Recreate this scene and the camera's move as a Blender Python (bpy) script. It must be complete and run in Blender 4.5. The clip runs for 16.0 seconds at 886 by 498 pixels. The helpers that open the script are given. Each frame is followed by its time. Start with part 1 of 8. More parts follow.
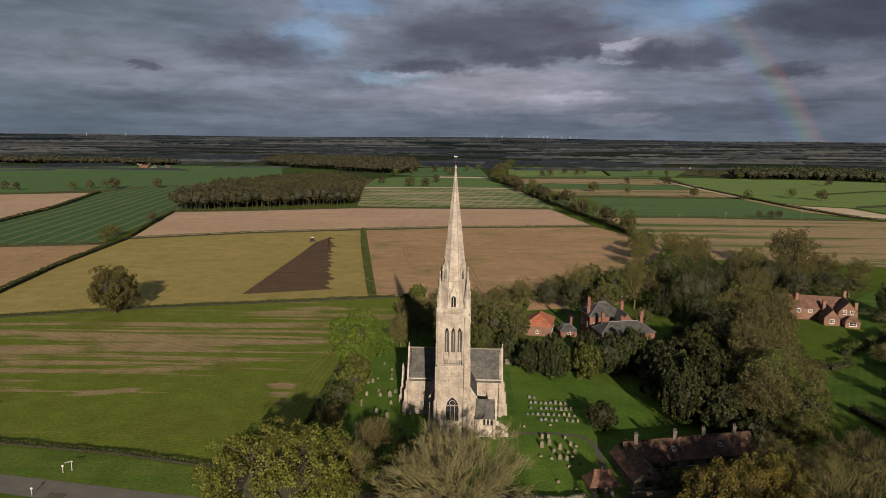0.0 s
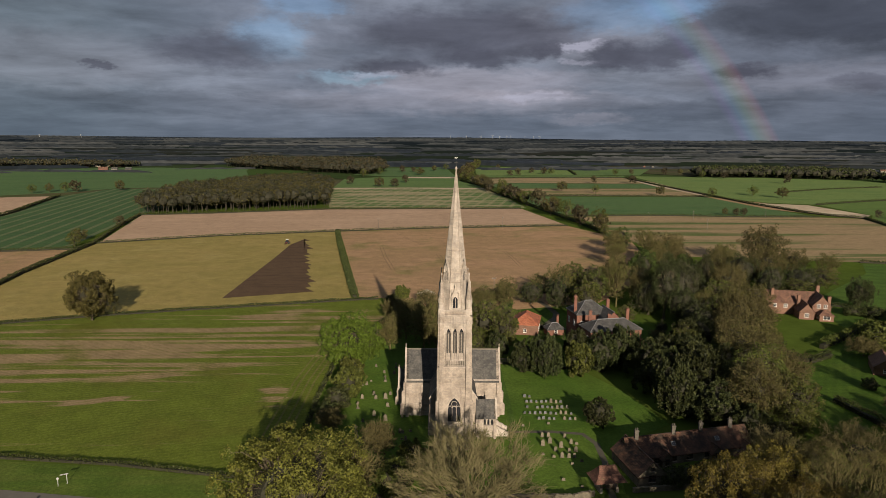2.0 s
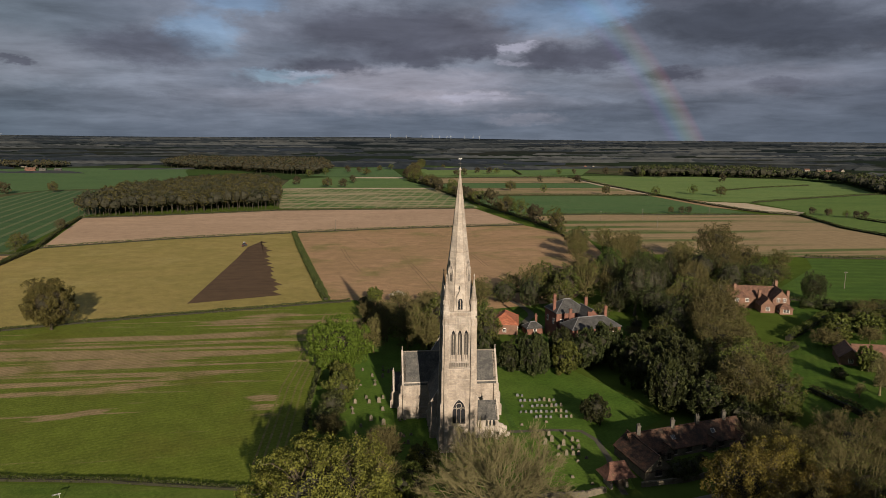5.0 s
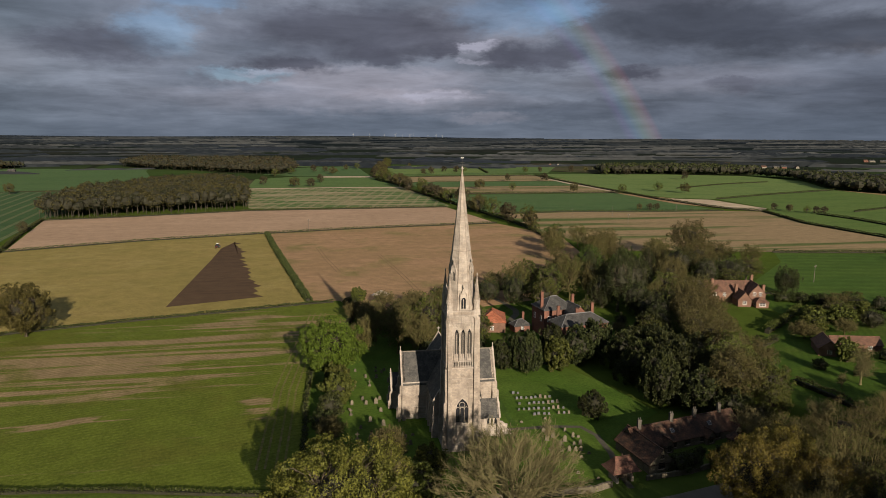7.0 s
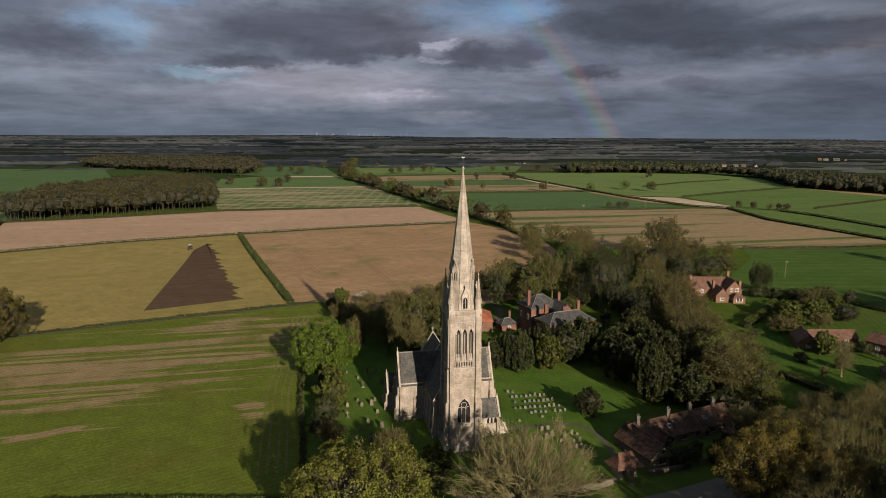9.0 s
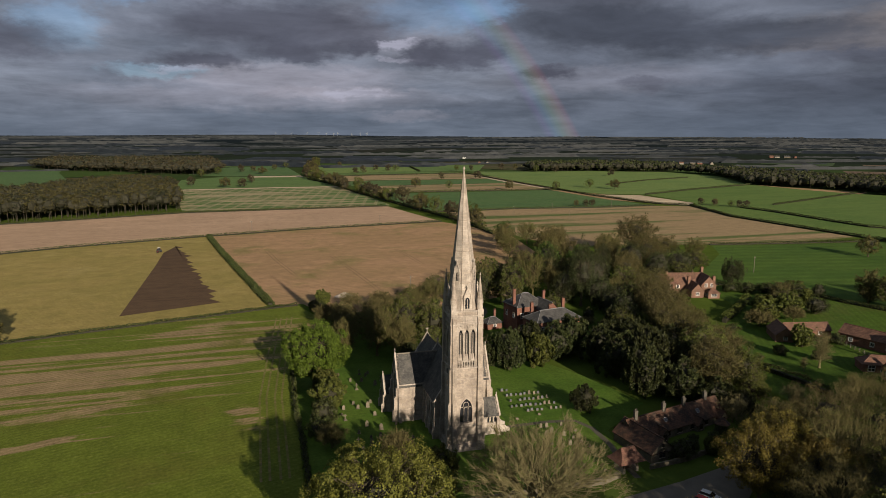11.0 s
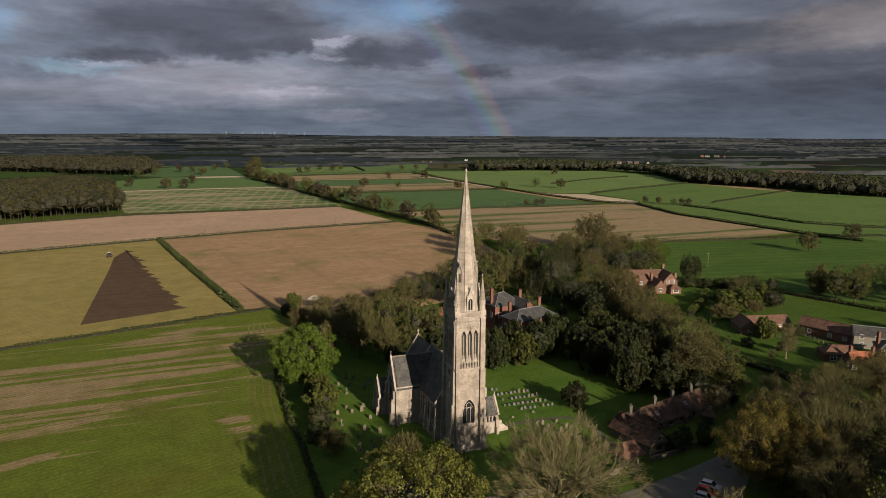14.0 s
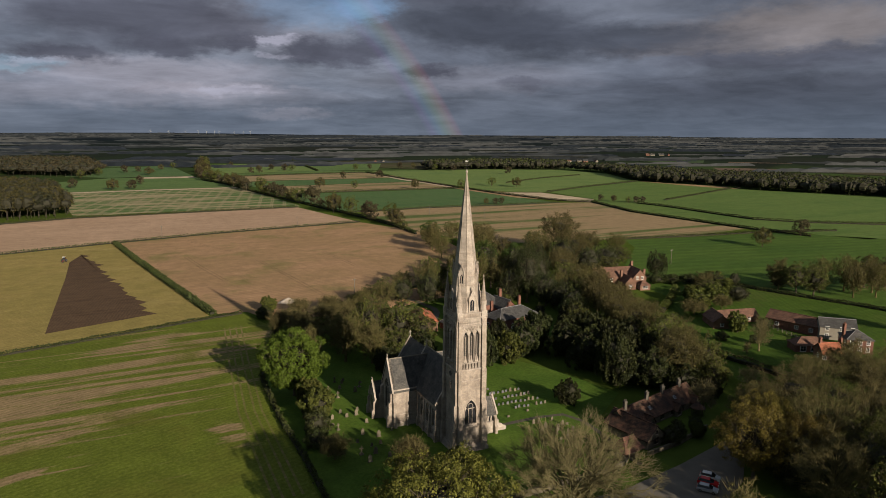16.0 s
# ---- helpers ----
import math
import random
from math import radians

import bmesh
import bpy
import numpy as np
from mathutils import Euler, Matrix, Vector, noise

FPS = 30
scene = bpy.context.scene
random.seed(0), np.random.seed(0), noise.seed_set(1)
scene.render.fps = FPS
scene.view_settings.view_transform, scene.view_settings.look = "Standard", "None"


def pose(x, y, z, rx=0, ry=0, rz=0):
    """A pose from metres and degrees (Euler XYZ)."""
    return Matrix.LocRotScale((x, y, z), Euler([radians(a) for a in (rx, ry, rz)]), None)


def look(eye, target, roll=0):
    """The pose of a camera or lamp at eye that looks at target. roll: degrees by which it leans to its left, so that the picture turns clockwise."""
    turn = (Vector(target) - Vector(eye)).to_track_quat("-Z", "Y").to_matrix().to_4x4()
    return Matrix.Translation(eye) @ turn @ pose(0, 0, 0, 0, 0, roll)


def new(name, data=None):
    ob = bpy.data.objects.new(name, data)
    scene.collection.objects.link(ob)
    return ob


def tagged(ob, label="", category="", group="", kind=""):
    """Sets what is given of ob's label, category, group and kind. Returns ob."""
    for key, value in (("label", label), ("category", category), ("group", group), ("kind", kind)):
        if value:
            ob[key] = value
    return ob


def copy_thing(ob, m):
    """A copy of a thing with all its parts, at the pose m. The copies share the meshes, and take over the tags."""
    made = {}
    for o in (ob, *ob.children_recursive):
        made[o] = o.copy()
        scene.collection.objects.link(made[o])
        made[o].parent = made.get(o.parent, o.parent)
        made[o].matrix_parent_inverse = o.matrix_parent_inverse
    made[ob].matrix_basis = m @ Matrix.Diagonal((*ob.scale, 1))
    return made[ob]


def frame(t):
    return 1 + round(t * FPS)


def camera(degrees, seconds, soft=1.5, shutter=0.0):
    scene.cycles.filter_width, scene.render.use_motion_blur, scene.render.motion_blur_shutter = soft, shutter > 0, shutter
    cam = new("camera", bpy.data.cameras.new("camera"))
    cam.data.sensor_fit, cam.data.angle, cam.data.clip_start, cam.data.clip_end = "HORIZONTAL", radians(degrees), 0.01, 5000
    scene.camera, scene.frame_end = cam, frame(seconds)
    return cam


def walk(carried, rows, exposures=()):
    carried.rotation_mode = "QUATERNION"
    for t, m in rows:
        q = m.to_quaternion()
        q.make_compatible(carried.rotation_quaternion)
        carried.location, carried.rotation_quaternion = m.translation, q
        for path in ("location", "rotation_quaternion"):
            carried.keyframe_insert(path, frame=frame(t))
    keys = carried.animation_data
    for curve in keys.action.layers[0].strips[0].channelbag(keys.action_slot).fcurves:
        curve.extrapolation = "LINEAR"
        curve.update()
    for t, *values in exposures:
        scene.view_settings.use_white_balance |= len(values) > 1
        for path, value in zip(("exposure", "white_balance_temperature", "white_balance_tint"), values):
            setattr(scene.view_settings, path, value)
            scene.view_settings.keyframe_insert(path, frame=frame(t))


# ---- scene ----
cam = camera(66.8, 16.0, soft=0.75)
PATH = [
    (0, (-1.028, -146.017, 69.989), (-1.049, -144.046, 69.653), 0.6),
    (0.5, (-2.917, -146.158, 70.053), (-2.913, -144.186, 69.717), 0.5),
    (1, (-4.787, -146.217, 70.106), (-4.758, -144.245, 69.77), 0.5),
    (1.5, (-6.756, -146.149, 70.146), (-6.702, -144.178, 69.81), 0.4),
    (2, (-9.026, -145.918, 70.171), (-8.941, -143.948, 69.836), 0.4),
    (2.5, (-11.515, -145.554, 70.207), (-11.401, -143.586, 69.872), 0.5),
    (3, (-14.066, -145.137, 70.237), (-13.919, -143.171, 69.901), 0.5),
    (3.5, (-16.539, -144.767, 70.247), (-16.358, -142.804, 69.91), 0.4),
    (4, (-18.861, -144.381, 70.26), (-18.649, -142.42, 69.924), 0.5),
    (6.5, (-29.098, -142.696, 70.257), (-28.757, -140.754, 69.921), 0.4),
    (7, (-31.404, -142.14, 70.277), (-31.032, -140.204, 69.94), 0.4),
    (7.5, (-33.701, -141.543, 70.296), (-33.297, -139.613, 69.959), 0.3),
    (8, (-35.594, -140.992, 70.332), (-35.166, -139.069, 69.992), 0.4),
    (8.5, (-37.294, -140.493, 70.337), (-36.845, -138.574, 69.998), 0.4),
    (9, (-39.159, -139.935, 70.348), (-38.683, -138.022, 70.009), 0.4),
    (11.5, (-49.887, -136.83, 70.714), (-49.27, -134.959, 70.372), 0.3),
    (12, (-51.973, -136.16, 70.792), (-51.329, -134.298, 70.449), 0.4),
    (12.5, (-54.093, -135.456, 70.867), (-53.424, -133.603, 70.524), 0.4),
    (13, (-56.26, -134.687, 70.957), (-55.562, -132.845, 70.615), 0.3),
    (13.5, (-58.516, -133.88, 71.06), (-57.788, -132.048, 70.719), 0.4),
    (14, (-60.889, -132.997, 71.159), (-60.129, -131.179, 70.817), 0.4),
    (14.5, (-63.291, -132.004, 71.246), (-62.501, -130.199, 70.903), 0.5),
    (15, (-65.784, -130.794, 71.341), (-64.96, -129.004, 70.998), 0.4),
    (15.5, (-68.372, -129.392, 71.423), (-67.512, -127.618, 71.081), 0.3),
    (16, (-71.092, -127.816, 71.513), (-70.194, -126.062, 71.169), 0.4),
]
walk(cam, [(t, look(eye, target, roll)) for t, eye, target, roll in PATH])

# ---- sky, sun, exposure ----
SUN_AZ, SUN_EL = radians(171.2), radians(18.0)  # clockwise from +y; height over the horizon
TO_SUN = Vector((math.sin(SUN_AZ) * math.cos(SUN_EL), math.cos(SUN_AZ) * math.cos(SUN_EL), math.sin(SUN_EL)))
sun = new("sun", bpy.data.lights.new("sun", "SUN"))
sun.data.energy, sun.data.angle, sun.data.color = 5.0, radians(0.6), (1.0, 0.86, 0.68)
sun.matrix_world = look(TO_SUN * 300, (0, 0, 0))


class Nodes:
    """A small writer of node trees."""

    def __init__(self, tree):
        self.tree = tree
        tree.nodes.clear()

    def add(self, kind, **sockets):
        n = self.tree.nodes.new(kind)
        return self.feed(n, **sockets)

    def feed(self, n, **sockets):
        for k, v in sockets.items():
            self.put(n.inputs[int(k[1:]) if k[0] == "i" and k[1:].isdigit() else k.replace("_", " ")], v)
        return n

    def put(self, socket, v):
        if isinstance(v, bpy.types.NodeSocket):
            self.tree.links.new(v, socket)
        elif isinstance(v, bpy.types.Node):
            self.tree.links.new(v.outputs[0], socket)
        else:
            if isinstance(v, (tuple, list)) and len(v) == 3 and socket.type == "RGBA":
                v = (*v, 1)
            socket.default_value = v

    def math(self, op, a, b=0.0, c=0.0, clamp=False):
        n = self.tree.nodes.new("ShaderNodeMath")
        n.operation, n.use_clamp = op, clamp
        return self.feed(n, i0=a, i1=b, i2=c).outputs[0]

    def vec(self, op, a, b=(0, 0, 0)):
        n = self.tree.nodes.new("ShaderNodeVectorMath")
        n.operation = op
        self.feed(n, i0=a, i1=b)
        return n.outputs["Value"] if op in ("DOT_PRODUCT", "LENGTH", "DISTANCE") else n.outputs[0]

    def noise(self, vector, scale, detail=4.0, rough=0.55, out="Fac", **more):
        n = self.add("ShaderNodeTexNoise", Vector=vector, Scale=scale, Detail=detail, Roughness=rough, **more)
        return n.outputs[out]

    def ramp(self, fac, *stops, smooth=False):
        n = self.add("ShaderNodeValToRGB", Fac=fac)
        e = n.color_ramp.elements
        n.color_ramp.interpolation = "EASE" if smooth else "LINEAR"
        while len(e) < len(stops):
            e.new(0.5)
        for el, (p, c) in zip(e, stops):
            el.position = p
            el.color = (c, c, c, 1) if isinstance(c, (int, float)) else (*c, 1)
        return n.outputs["Color"]

    def range(self, v, a, b, lo=0.0, hi=1.0, smooth=True):
        n = self.add("ShaderNodeMapRange", Value=v)
        n.interpolation_type = "SMOOTHSTEP" if smooth else "LINEAR"
        for k, x in enumerate((a, b, lo, hi)):
            n.inputs[k + 1].default_value = x
        return n.outputs[0]

    def mix(self, fac, a, b, blend="MIX"):
        n = self.add("ShaderNodeMix")
        n.data_type, n.blend_type = "RGBA", blend
        self.put(n.inputs[0], fac), self.put(n.inputs[6], a), self.put(n.inputs[7], b)
        return n.outputs[2]

    def mapping(self, vector, scale=(1, 1, 1), turn=0.0, shift=(0, 0, 0)):
        n = self.add("ShaderNodeMapping", Vector=vector)
        n.inputs["Location"].default_value = shift
        n.inputs["Rotation"].default_value = (0, 0, turn)
        n.inputs["Scale"].default_value = scale
        return n.outputs[0]


def make_world():
    world = bpy.data.worlds.new("sky")
    scene.world = world
    world.use_nodes = True
    N = Nodes(world.node_tree)
    way = N.add("ShaderNodeTexCoord").outputs["Generated"]
    sep = N.add("ShaderNodeSeparateXYZ", Vector=way)
    sx, sy, sz = sep.outputs
    sky = N.add("ShaderNodeTexSky")
    sky.sky_type, sky.sun_disc, sky.sun_elevation, sky.sun_rotation = "NISHITA", False, SUN_EL, SUN_AZ
    blue = N.mix(0.6, N.mix(1.0, sky.outputs[0], (0.06, 0.07, 0.085), "MULTIPLY"), (0.085, 0.14, 0.25))
    # bearing and height of the direction, in degrees, shaken by noise so that the clouds have ragged edges
    az = N.math("MULTIPLY", N.math("ARCTAN2", sx, sy), 180 / math.pi)
    el = N.math("MULTIPLY", N.math("ARCSINE", sz), 180 / math.pi)
    spot = N.add("ShaderNodeCombineXYZ", X=az, Y=N.math("MULTIPLY", el, 2.2), Z=0.0).outputs[0]
    shake = N.vec("SUBTRACT", N.noise(spot, 0.22, 6, 0.62, out="Color"), (0.5, 0.5, 0.5))
    shake2 = N.vec("SUBTRACT", N.noise(spot, 0.9, 6, 0.66, out="Color"), (0.5, 0.5, 0.5))
    moved = N.vec("ADD", N.vec("ADD", spot, N.vec("MULTIPLY", shake, (6.5, 4.2, 0))), N.vec("MULTIPLY", shake2, (2.6, 2.4, 0)))
    # the cloud sheet overhead, drawn together towards the horizon
    over = N.math("ADD", N.math("ABSOLUTE", sz), 0.13)
    sheet = N.add("ShaderNodeCombineXYZ", X=N.math("DIVIDE", sx, over), Y=N.math("DIVIDE", sy, over), Z=0.3).outputs[0]
    big = N.noise(N.mapping(spot, (0.055, 0.075, 1)), 1.0, 7, 0.58)
    mid = N.noise(sheet, 1.9, 7, 0.6, Distortion=0.3)
    base = N.mix(N.range(big, 0.34, 0.66), (0.100, 0.116, 0.152), (0.168, 0.186, 0.232))
    base = N.mix(N.range(az, -12, -30, 0.0, 0.75), base, (0.086, 0.112, 0.134))
    side = N.math("MULTIPLY", N.range(az, 16, 30), N.range(az, 36, 54, 0.5, 0.45))
    base = N.mix(side, base, (0.064, 0.073, 0.098))
    base = N.mix(1.0, base, N.ramp(mid, (0.30, 0.70), (0.70, 1.32)), "MULTIPLY")

    def cloud(over, colour, at, size, amount=1.0, soft=0.5):
        d = N.vec("LENGTH", N.vec("DIVIDE", N.vec("SUBTRACT", moved, (at[0], at[1] * 2.2, 0)), (size[0], size[1] * 2.2, 1)))
        tone = N.mix(1.0, colour, N.ramp(mid, (0.28, 0.74), (0.72, 1.26)), "MULTIPLY")
        return N.mix(N.math("MULTIPLY", N.range(d, 1 - soft, 1 + soft, 1, 0), amount), over, tone)

    DARK, SLATE_SKY, LIGHT, RIM, WARM = (0.060, 0.063, 0.086), (0.044, 0.050, 0.068), (0.255, 0.246, 0.290), (0.310, 0.310, 0.385), (0.17, 0.152, 0.155)
    c = base
    for colour, at, size, amount in (
        (LIGHT, (-27, 5.2), (8, 2.0), 0.22), (LIGHT, (4.0, 4.4), (9.0, 1.1), 0.6), (LIGHT, (3.0, 2.6), (13.0, 0.9), 0.45), (LIGHT, (13.0, 8.2), (6.0, 2.0), 0.35),
        (blue, (-11.6, 7.6), (2.8, 1.5), 0.55), (blue, (-5.4, 4.6), (3.2, 0.5), 0.6), (blue, (16.5, 9.4), (4.6, 1.4), 0.5), (blue, (20.5, 10.0), (2.6, 1.2), 0.6), (blue, (-9.0, 10.2), (3.0, 0.8), 0.5),
        (LIGHT, (8.0, 3.2), (5.5, 0.55), 0.8), (RIM, (9.6, 3.15), (2.6, 0.28), 0.55), (LIGHT, (14.2, 1.4), (3.2, 0.35), 0.55), (WARM, (54.5, 7.7), (8.0, 1.5), 0.85), (WARM, (46.0, 6.5), (5.0, 0.5), 0.5), (LIGHT, (30.0, 4.4), (8.0, 1.0), 0.22),
        (DARK, (-15.2, 6.4), (4.6, 1.25), 0.72), (DARK, (4.2, 8.3), (9.5, 1.9), 0.85), (DARK, (-1.4, 5.6), (3.0, 0.8), 0.85), (DARK, (5.6, 6.4), (3.8, 0.75), 0.8),
        (RIM, (12.6, 7.2), (2.6, 0.35), 0.75), (RIM, (13.6, 5.9), (2.0, 0.22), 0.5), (RIM, (-3.4, 4.75), (2.0, 0.22), 0.4),
        (DARK, (10.0, 6.9), (1.3, 0.8), 0.85), (DARK, (16.5, 6.2), (2.7, 1.05), 0.9), (DARK, (20.6, 6.3), (2.0, 1.2), 0.85), (DARK, (26.0, 5.0), (2.0, 0.5), 0.9), (DARK, (-24.6, 5.1), (1.1, 0.28), 0.7), (DARK, (33.6, 4.0), (2.0, 0.45), 0.55),
        (SLATE_SKY, (31, 8.5), (8.0, 1.9), 0.9), (SLATE_SKY, (41, 7.2), (10.0, 1.1), 0.75), (DARK, (28, 12.5), (10.0, 2.2), 0.8), (SLATE_SKY, (56, 2.8), (14, 1.9), 0.75), (SLATE_SKY, (24.0, 2.0), (6.5, 0.8), 0.5), (SLATE_SKY, (-20, 2.4), (12, 0.8), 0.3), (DARK, (53, 5.6), (9, 0.7), 0.6),
    ):
        c = cloud(c, colour, at, size, amount)
    haze = N.range(el, 0.0, 4.2, 1.0, 0.0)
    cloudy = N.mix(N.math("MULTIPLY", haze, 0.55), c, (0.062, 0.082, 0.112))
    # the bow stands about the point opposite the sun
    toward = N.vec("DOT_PRODUCT", way, tuple(-TO_SUN))
    angle = N.math("ARCCOSINE", toward)
    band = N.range(angle, radians(38.3), radians(41.0), smooth=False)
    hue = N.ramp(band, (0.0, 0.0), (0.18, (0.05, 0.02, 0.10)), (0.36, (0.02, 0.08, 0.12)), (0.55, (0.07, 0.12, 0.02)), (0.74, (0.16, 0.09, 0.01)), (0.88, (0.13, 0.02, 0.01)), (1.0, 0.0))
    strong = N.math("MULTIPLY", N.range(sz, 0.02, 0.24, 0.25, 0.10), N.range(sx, 0.0, 0.3))
    bow = N.mix(1.0, hue, strong, "MULTIPLY")
    total = N.mix(1.0, cloudy, bow, "ADD")
    back = N.add("ShaderNodeBackground", Color=total, Strength=1.0)
    out = N.add("ShaderNodeOutputWorld")
    N.tree.links.new(back.outputs[0], out.inputs[0])


make_world()
scene.view_settings.exposure = 0.5


# ---- materials ----
def material(name):
    m = bpy.data.materials.new(name)
    m.use_nodes = True
    return m, Nodes(m.node_tree)


def finish(N, colour, rough=0.8, bump=None, strength=0.3, distance=0.05, metal=0.0, spec=0.3, translucent=0.0):
    p = N.add("ShaderNodeBsdfPrincipled", Base_Color=colour, Roughness=rough, Metallic=metal)
    p.inputs["Specular IOR Level"].default_value = spec
    if bump is not None:
        N.put(p.inputs["Normal"], N.add("ShaderNodeBump", Strength=strength, Distance=distance, Height=bump))
    shader = p.outputs[0]
    if translucent:
        t = N.add("ShaderNodeBsdfTranslucent", Color=colour)
        shader = N.add("ShaderNodeMixShader", i0=translucent, i1=shader, i2=t.outputs[0]).outputs[0]
    out = N.add("ShaderNodeOutputMaterial")
    N.tree.links.new(shader, out.inputs[0])


def scaled(c, k):
    return tuple(x * k for x in c)


def leaf_material(name, dark, light, clear=0.3):
    m, N = material(name)
    geo = N.add("ShaderNodeNewGeometry")
    one = N.add("ShaderNodeObjectInfo").outputs["Random"]
    where = N.add("ShaderNodeTexCoord").outputs["Object"]
    drift = N.noise(where, 0.35, 3)
    mixv = N.math("ADD", N.math("MULTIPLY", geo.outputs["Random Per Island"], 0.65), N.math("MULTIPLY", drift, 0.5), clamp=True)
    col = N.ramp(mixv, (0.1, scaled(dark, 0.7)), (0.45, dark), (0.9, light))
    hsv = N.add("ShaderNodeHueSaturation", Hue=N.range(one, 0, 1, 0.485, 0.512, False), Value=N.range(one, 0, 1, 0.8, 1.2, False), Color=col)
    finish(N, hsv.outputs[0], 0.6, translucent=clear, spec=0.2)
    return m


def plain_material(name, a, b, scale=2.0, rough=0.8, fine=18.0, bump=0.3, metal=0.0, spec=0.3, vary=0.0):
    m, N = material(name)
    where = N.add("ShaderNodeTexCoord").outputs["Object"]
    n1, n2 = N.noise(where, scale, 5, 0.6), N.noise(where, fine, 4, 0.6)
    f = N.math("ADD", N.math("MULTIPLY", n1, 0.7), N.math("MULTIPLY", n2, 0.3))
    col = N.ramp(f, (0.3, a), (0.7, b))
    if vary:
        r = N.add("ShaderNodeObjectInfo").outputs["Random"]
        col = N.add("ShaderNodeHueSaturation", Value=N.range(r, 0, 1, 1 - vary, 1 + vary, False), Color=col).outputs[0]
    finish(N, col, rough, n2, bump, 0.03, metal, spec)
    return m


def field_material(name, base, other, turn, amount=0.5, streak=(0.012, 0.16), third=None, rows=0.0, contrast=0.08, tram=0.0, tram_col=(0.2, 0.15, 0.09), patch=0.5, worn=(), wide=1.0):
    """A field: long streaks along the drill lines, soft patches, fine rows, tramlines every 24 m."""
    m, N = material(name)
    where = N.add("ShaderNodeTexCoord").outputs["Object"]
    along = N.mapping(where, (streak[0], streak[1], 1), -turn)
    s1 = N.noise(along, 1.0, 5, 0.6)
    blot = N.noise(where, 0.018, 5, 0.6)
    grain = N.noise(where, 1.3, 5, 0.75)
    f = N.math("ADD", N.math("MULTIPLY", s1, 1 - patch), N.math("MULTIPLY", blot, patch))
    if worn:
        # bare patches of ragged outline: (x, y, reach along the drill lines, reach across)
        ragged = N.vec("ADD", where, N.vec("MULTIPLY", N.vec("SUBTRACT", N.noise(where, 0.03, 6, 0.65, out="Color"), (0.5, 0.5, 0.5)), (22, 6, 0)))
        bare = -0.13
        for px, py, rx, ry in worn:
            d = N.vec("LENGTH", N.vec("DIVIDE", N.mapping(N.vec("SUBTRACT", ragged, (px, py, 0)), (1, 1, 1), -turn), (rx, ry, 1e6)))
            bare = N.math("MAXIMUM", bare, N.range(d, 0.2, 1.25, 0.034, -0.13))
        f = N.math("ADD", f, bare)
    f = N.range(f, 0.62 - amount * 0.3 - contrast, 0.62 - amount * 0.3 + contrast)
    wob = N.range(grain, 0.25, 0.75, -0.22, 0.22, False)
    f = N.math("ADD", f, wob, clamp=True)
    col = N.mix(f, base, other)
    if third:
        col = N.mix(N.math("MULTIPLY", N.range(N.noise(where, 0.035, 4, 0.6, Distortion=0.4), 0.52, 0.68), 0.8), col, third)
    lines = N.mapping(where, (1, 1, 1), -turn)
    y = N.add("ShaderNodeSeparateXYZ", Vector=lines).outputs[1]
    if rows:
        r = N.math("SINE", N.math("MULTIPLY", y, 2 * math.pi / rows))
        col = N.mix(N.math("MULTIPLY", N.range(r, -1, 1), 0.28), col, scaled(base, 0.62))
    if tram:
        w = N.math("PINGPONG", N.math("ADD", y, N.math("MULTIPLY", blot, 2.0)), 12.0)
        d = N.math("ABSOLUTE", N.math("SUBTRACT", w, 6.0))
        d = N.math("ABSOLUTE", N.math("SUBTRACT", d, 0.9))
        col = N.mix(N.math("MULTIPLY", N.range(d, 0.15 * wide, 0.5 * wide, 1, 0), tram), col, tram_col)
    col = N.mix(1.0, col, N.ramp(N.noise(where, 0.15, 5, 0.7), (0.25, 0.78), (0.75, 1.2)), "MULTIPLY")
    col = N.mix(1.0, col, N.ramp(grain, (0.32, 0.74), (0.68, 1.24)), "MULTIPLY")
    finish(N, col, 0.95, grain, 0.8, 0.2, spec=0.1)
    return m


def stone_material(name="limestone", a=(0.365, 0.312, 0.262), b=(0.240, 0.200, 0.166), course=0.32, dirt=0.5):
    m, N = material(name)
    where = N.add("ShaderNodeTexCoord").outputs["Object"]
    sep = N.add("ShaderNodeSeparateXYZ", Vector=where)
    across = N.math("ADD", sep.outputs[0], sep.outputs[1])
    uv = N.add("ShaderNodeCombineXYZ", X=across, Y=sep.outputs[2], Z=0.0).outputs[0]
    br = N.add("ShaderNodeTexBrick", Vector=uv, Color1=(0.84, 0.84, 0.85), Color2=(1.07, 1.05, 1.02), Mortar=(0.74, 0.72, 0.68), Scale=1.0, Mortar_Size=0.012, Bias=0.0, Brick_Width=course * 2.1, Row_Height=course)
    soft = N.noise(where, 0.45, 6, 0.65)
    run = N.noise(N.mapping(where, (1.2, 1.2, 0.12)), 1.0, 5, 0.65)
    grit = N.noise(where, 9.0, 4, 0.65)
    col = N.mix(N.range(soft, 0.35, 0.68), a, b)
    col = N.mix(1.0, col, br.outputs["Color"], "MULTIPLY")
    col = N.mix(N.math("MULTIPLY", N.range(run, 0.5, 0.78), dirt), col, (0.085, 0.075, 0.06))
    col = N.mix(1.0, col, N.ramp(grit, (0.25, 0.82), (0.75, 1.14)), "MULTIPLY")
    finish(N, col, 0.88, N.math("ADD", N.math("MULTIPLY", br.outputs["Fac"], -0.5), grit), 0.35, 0.03)
    return m


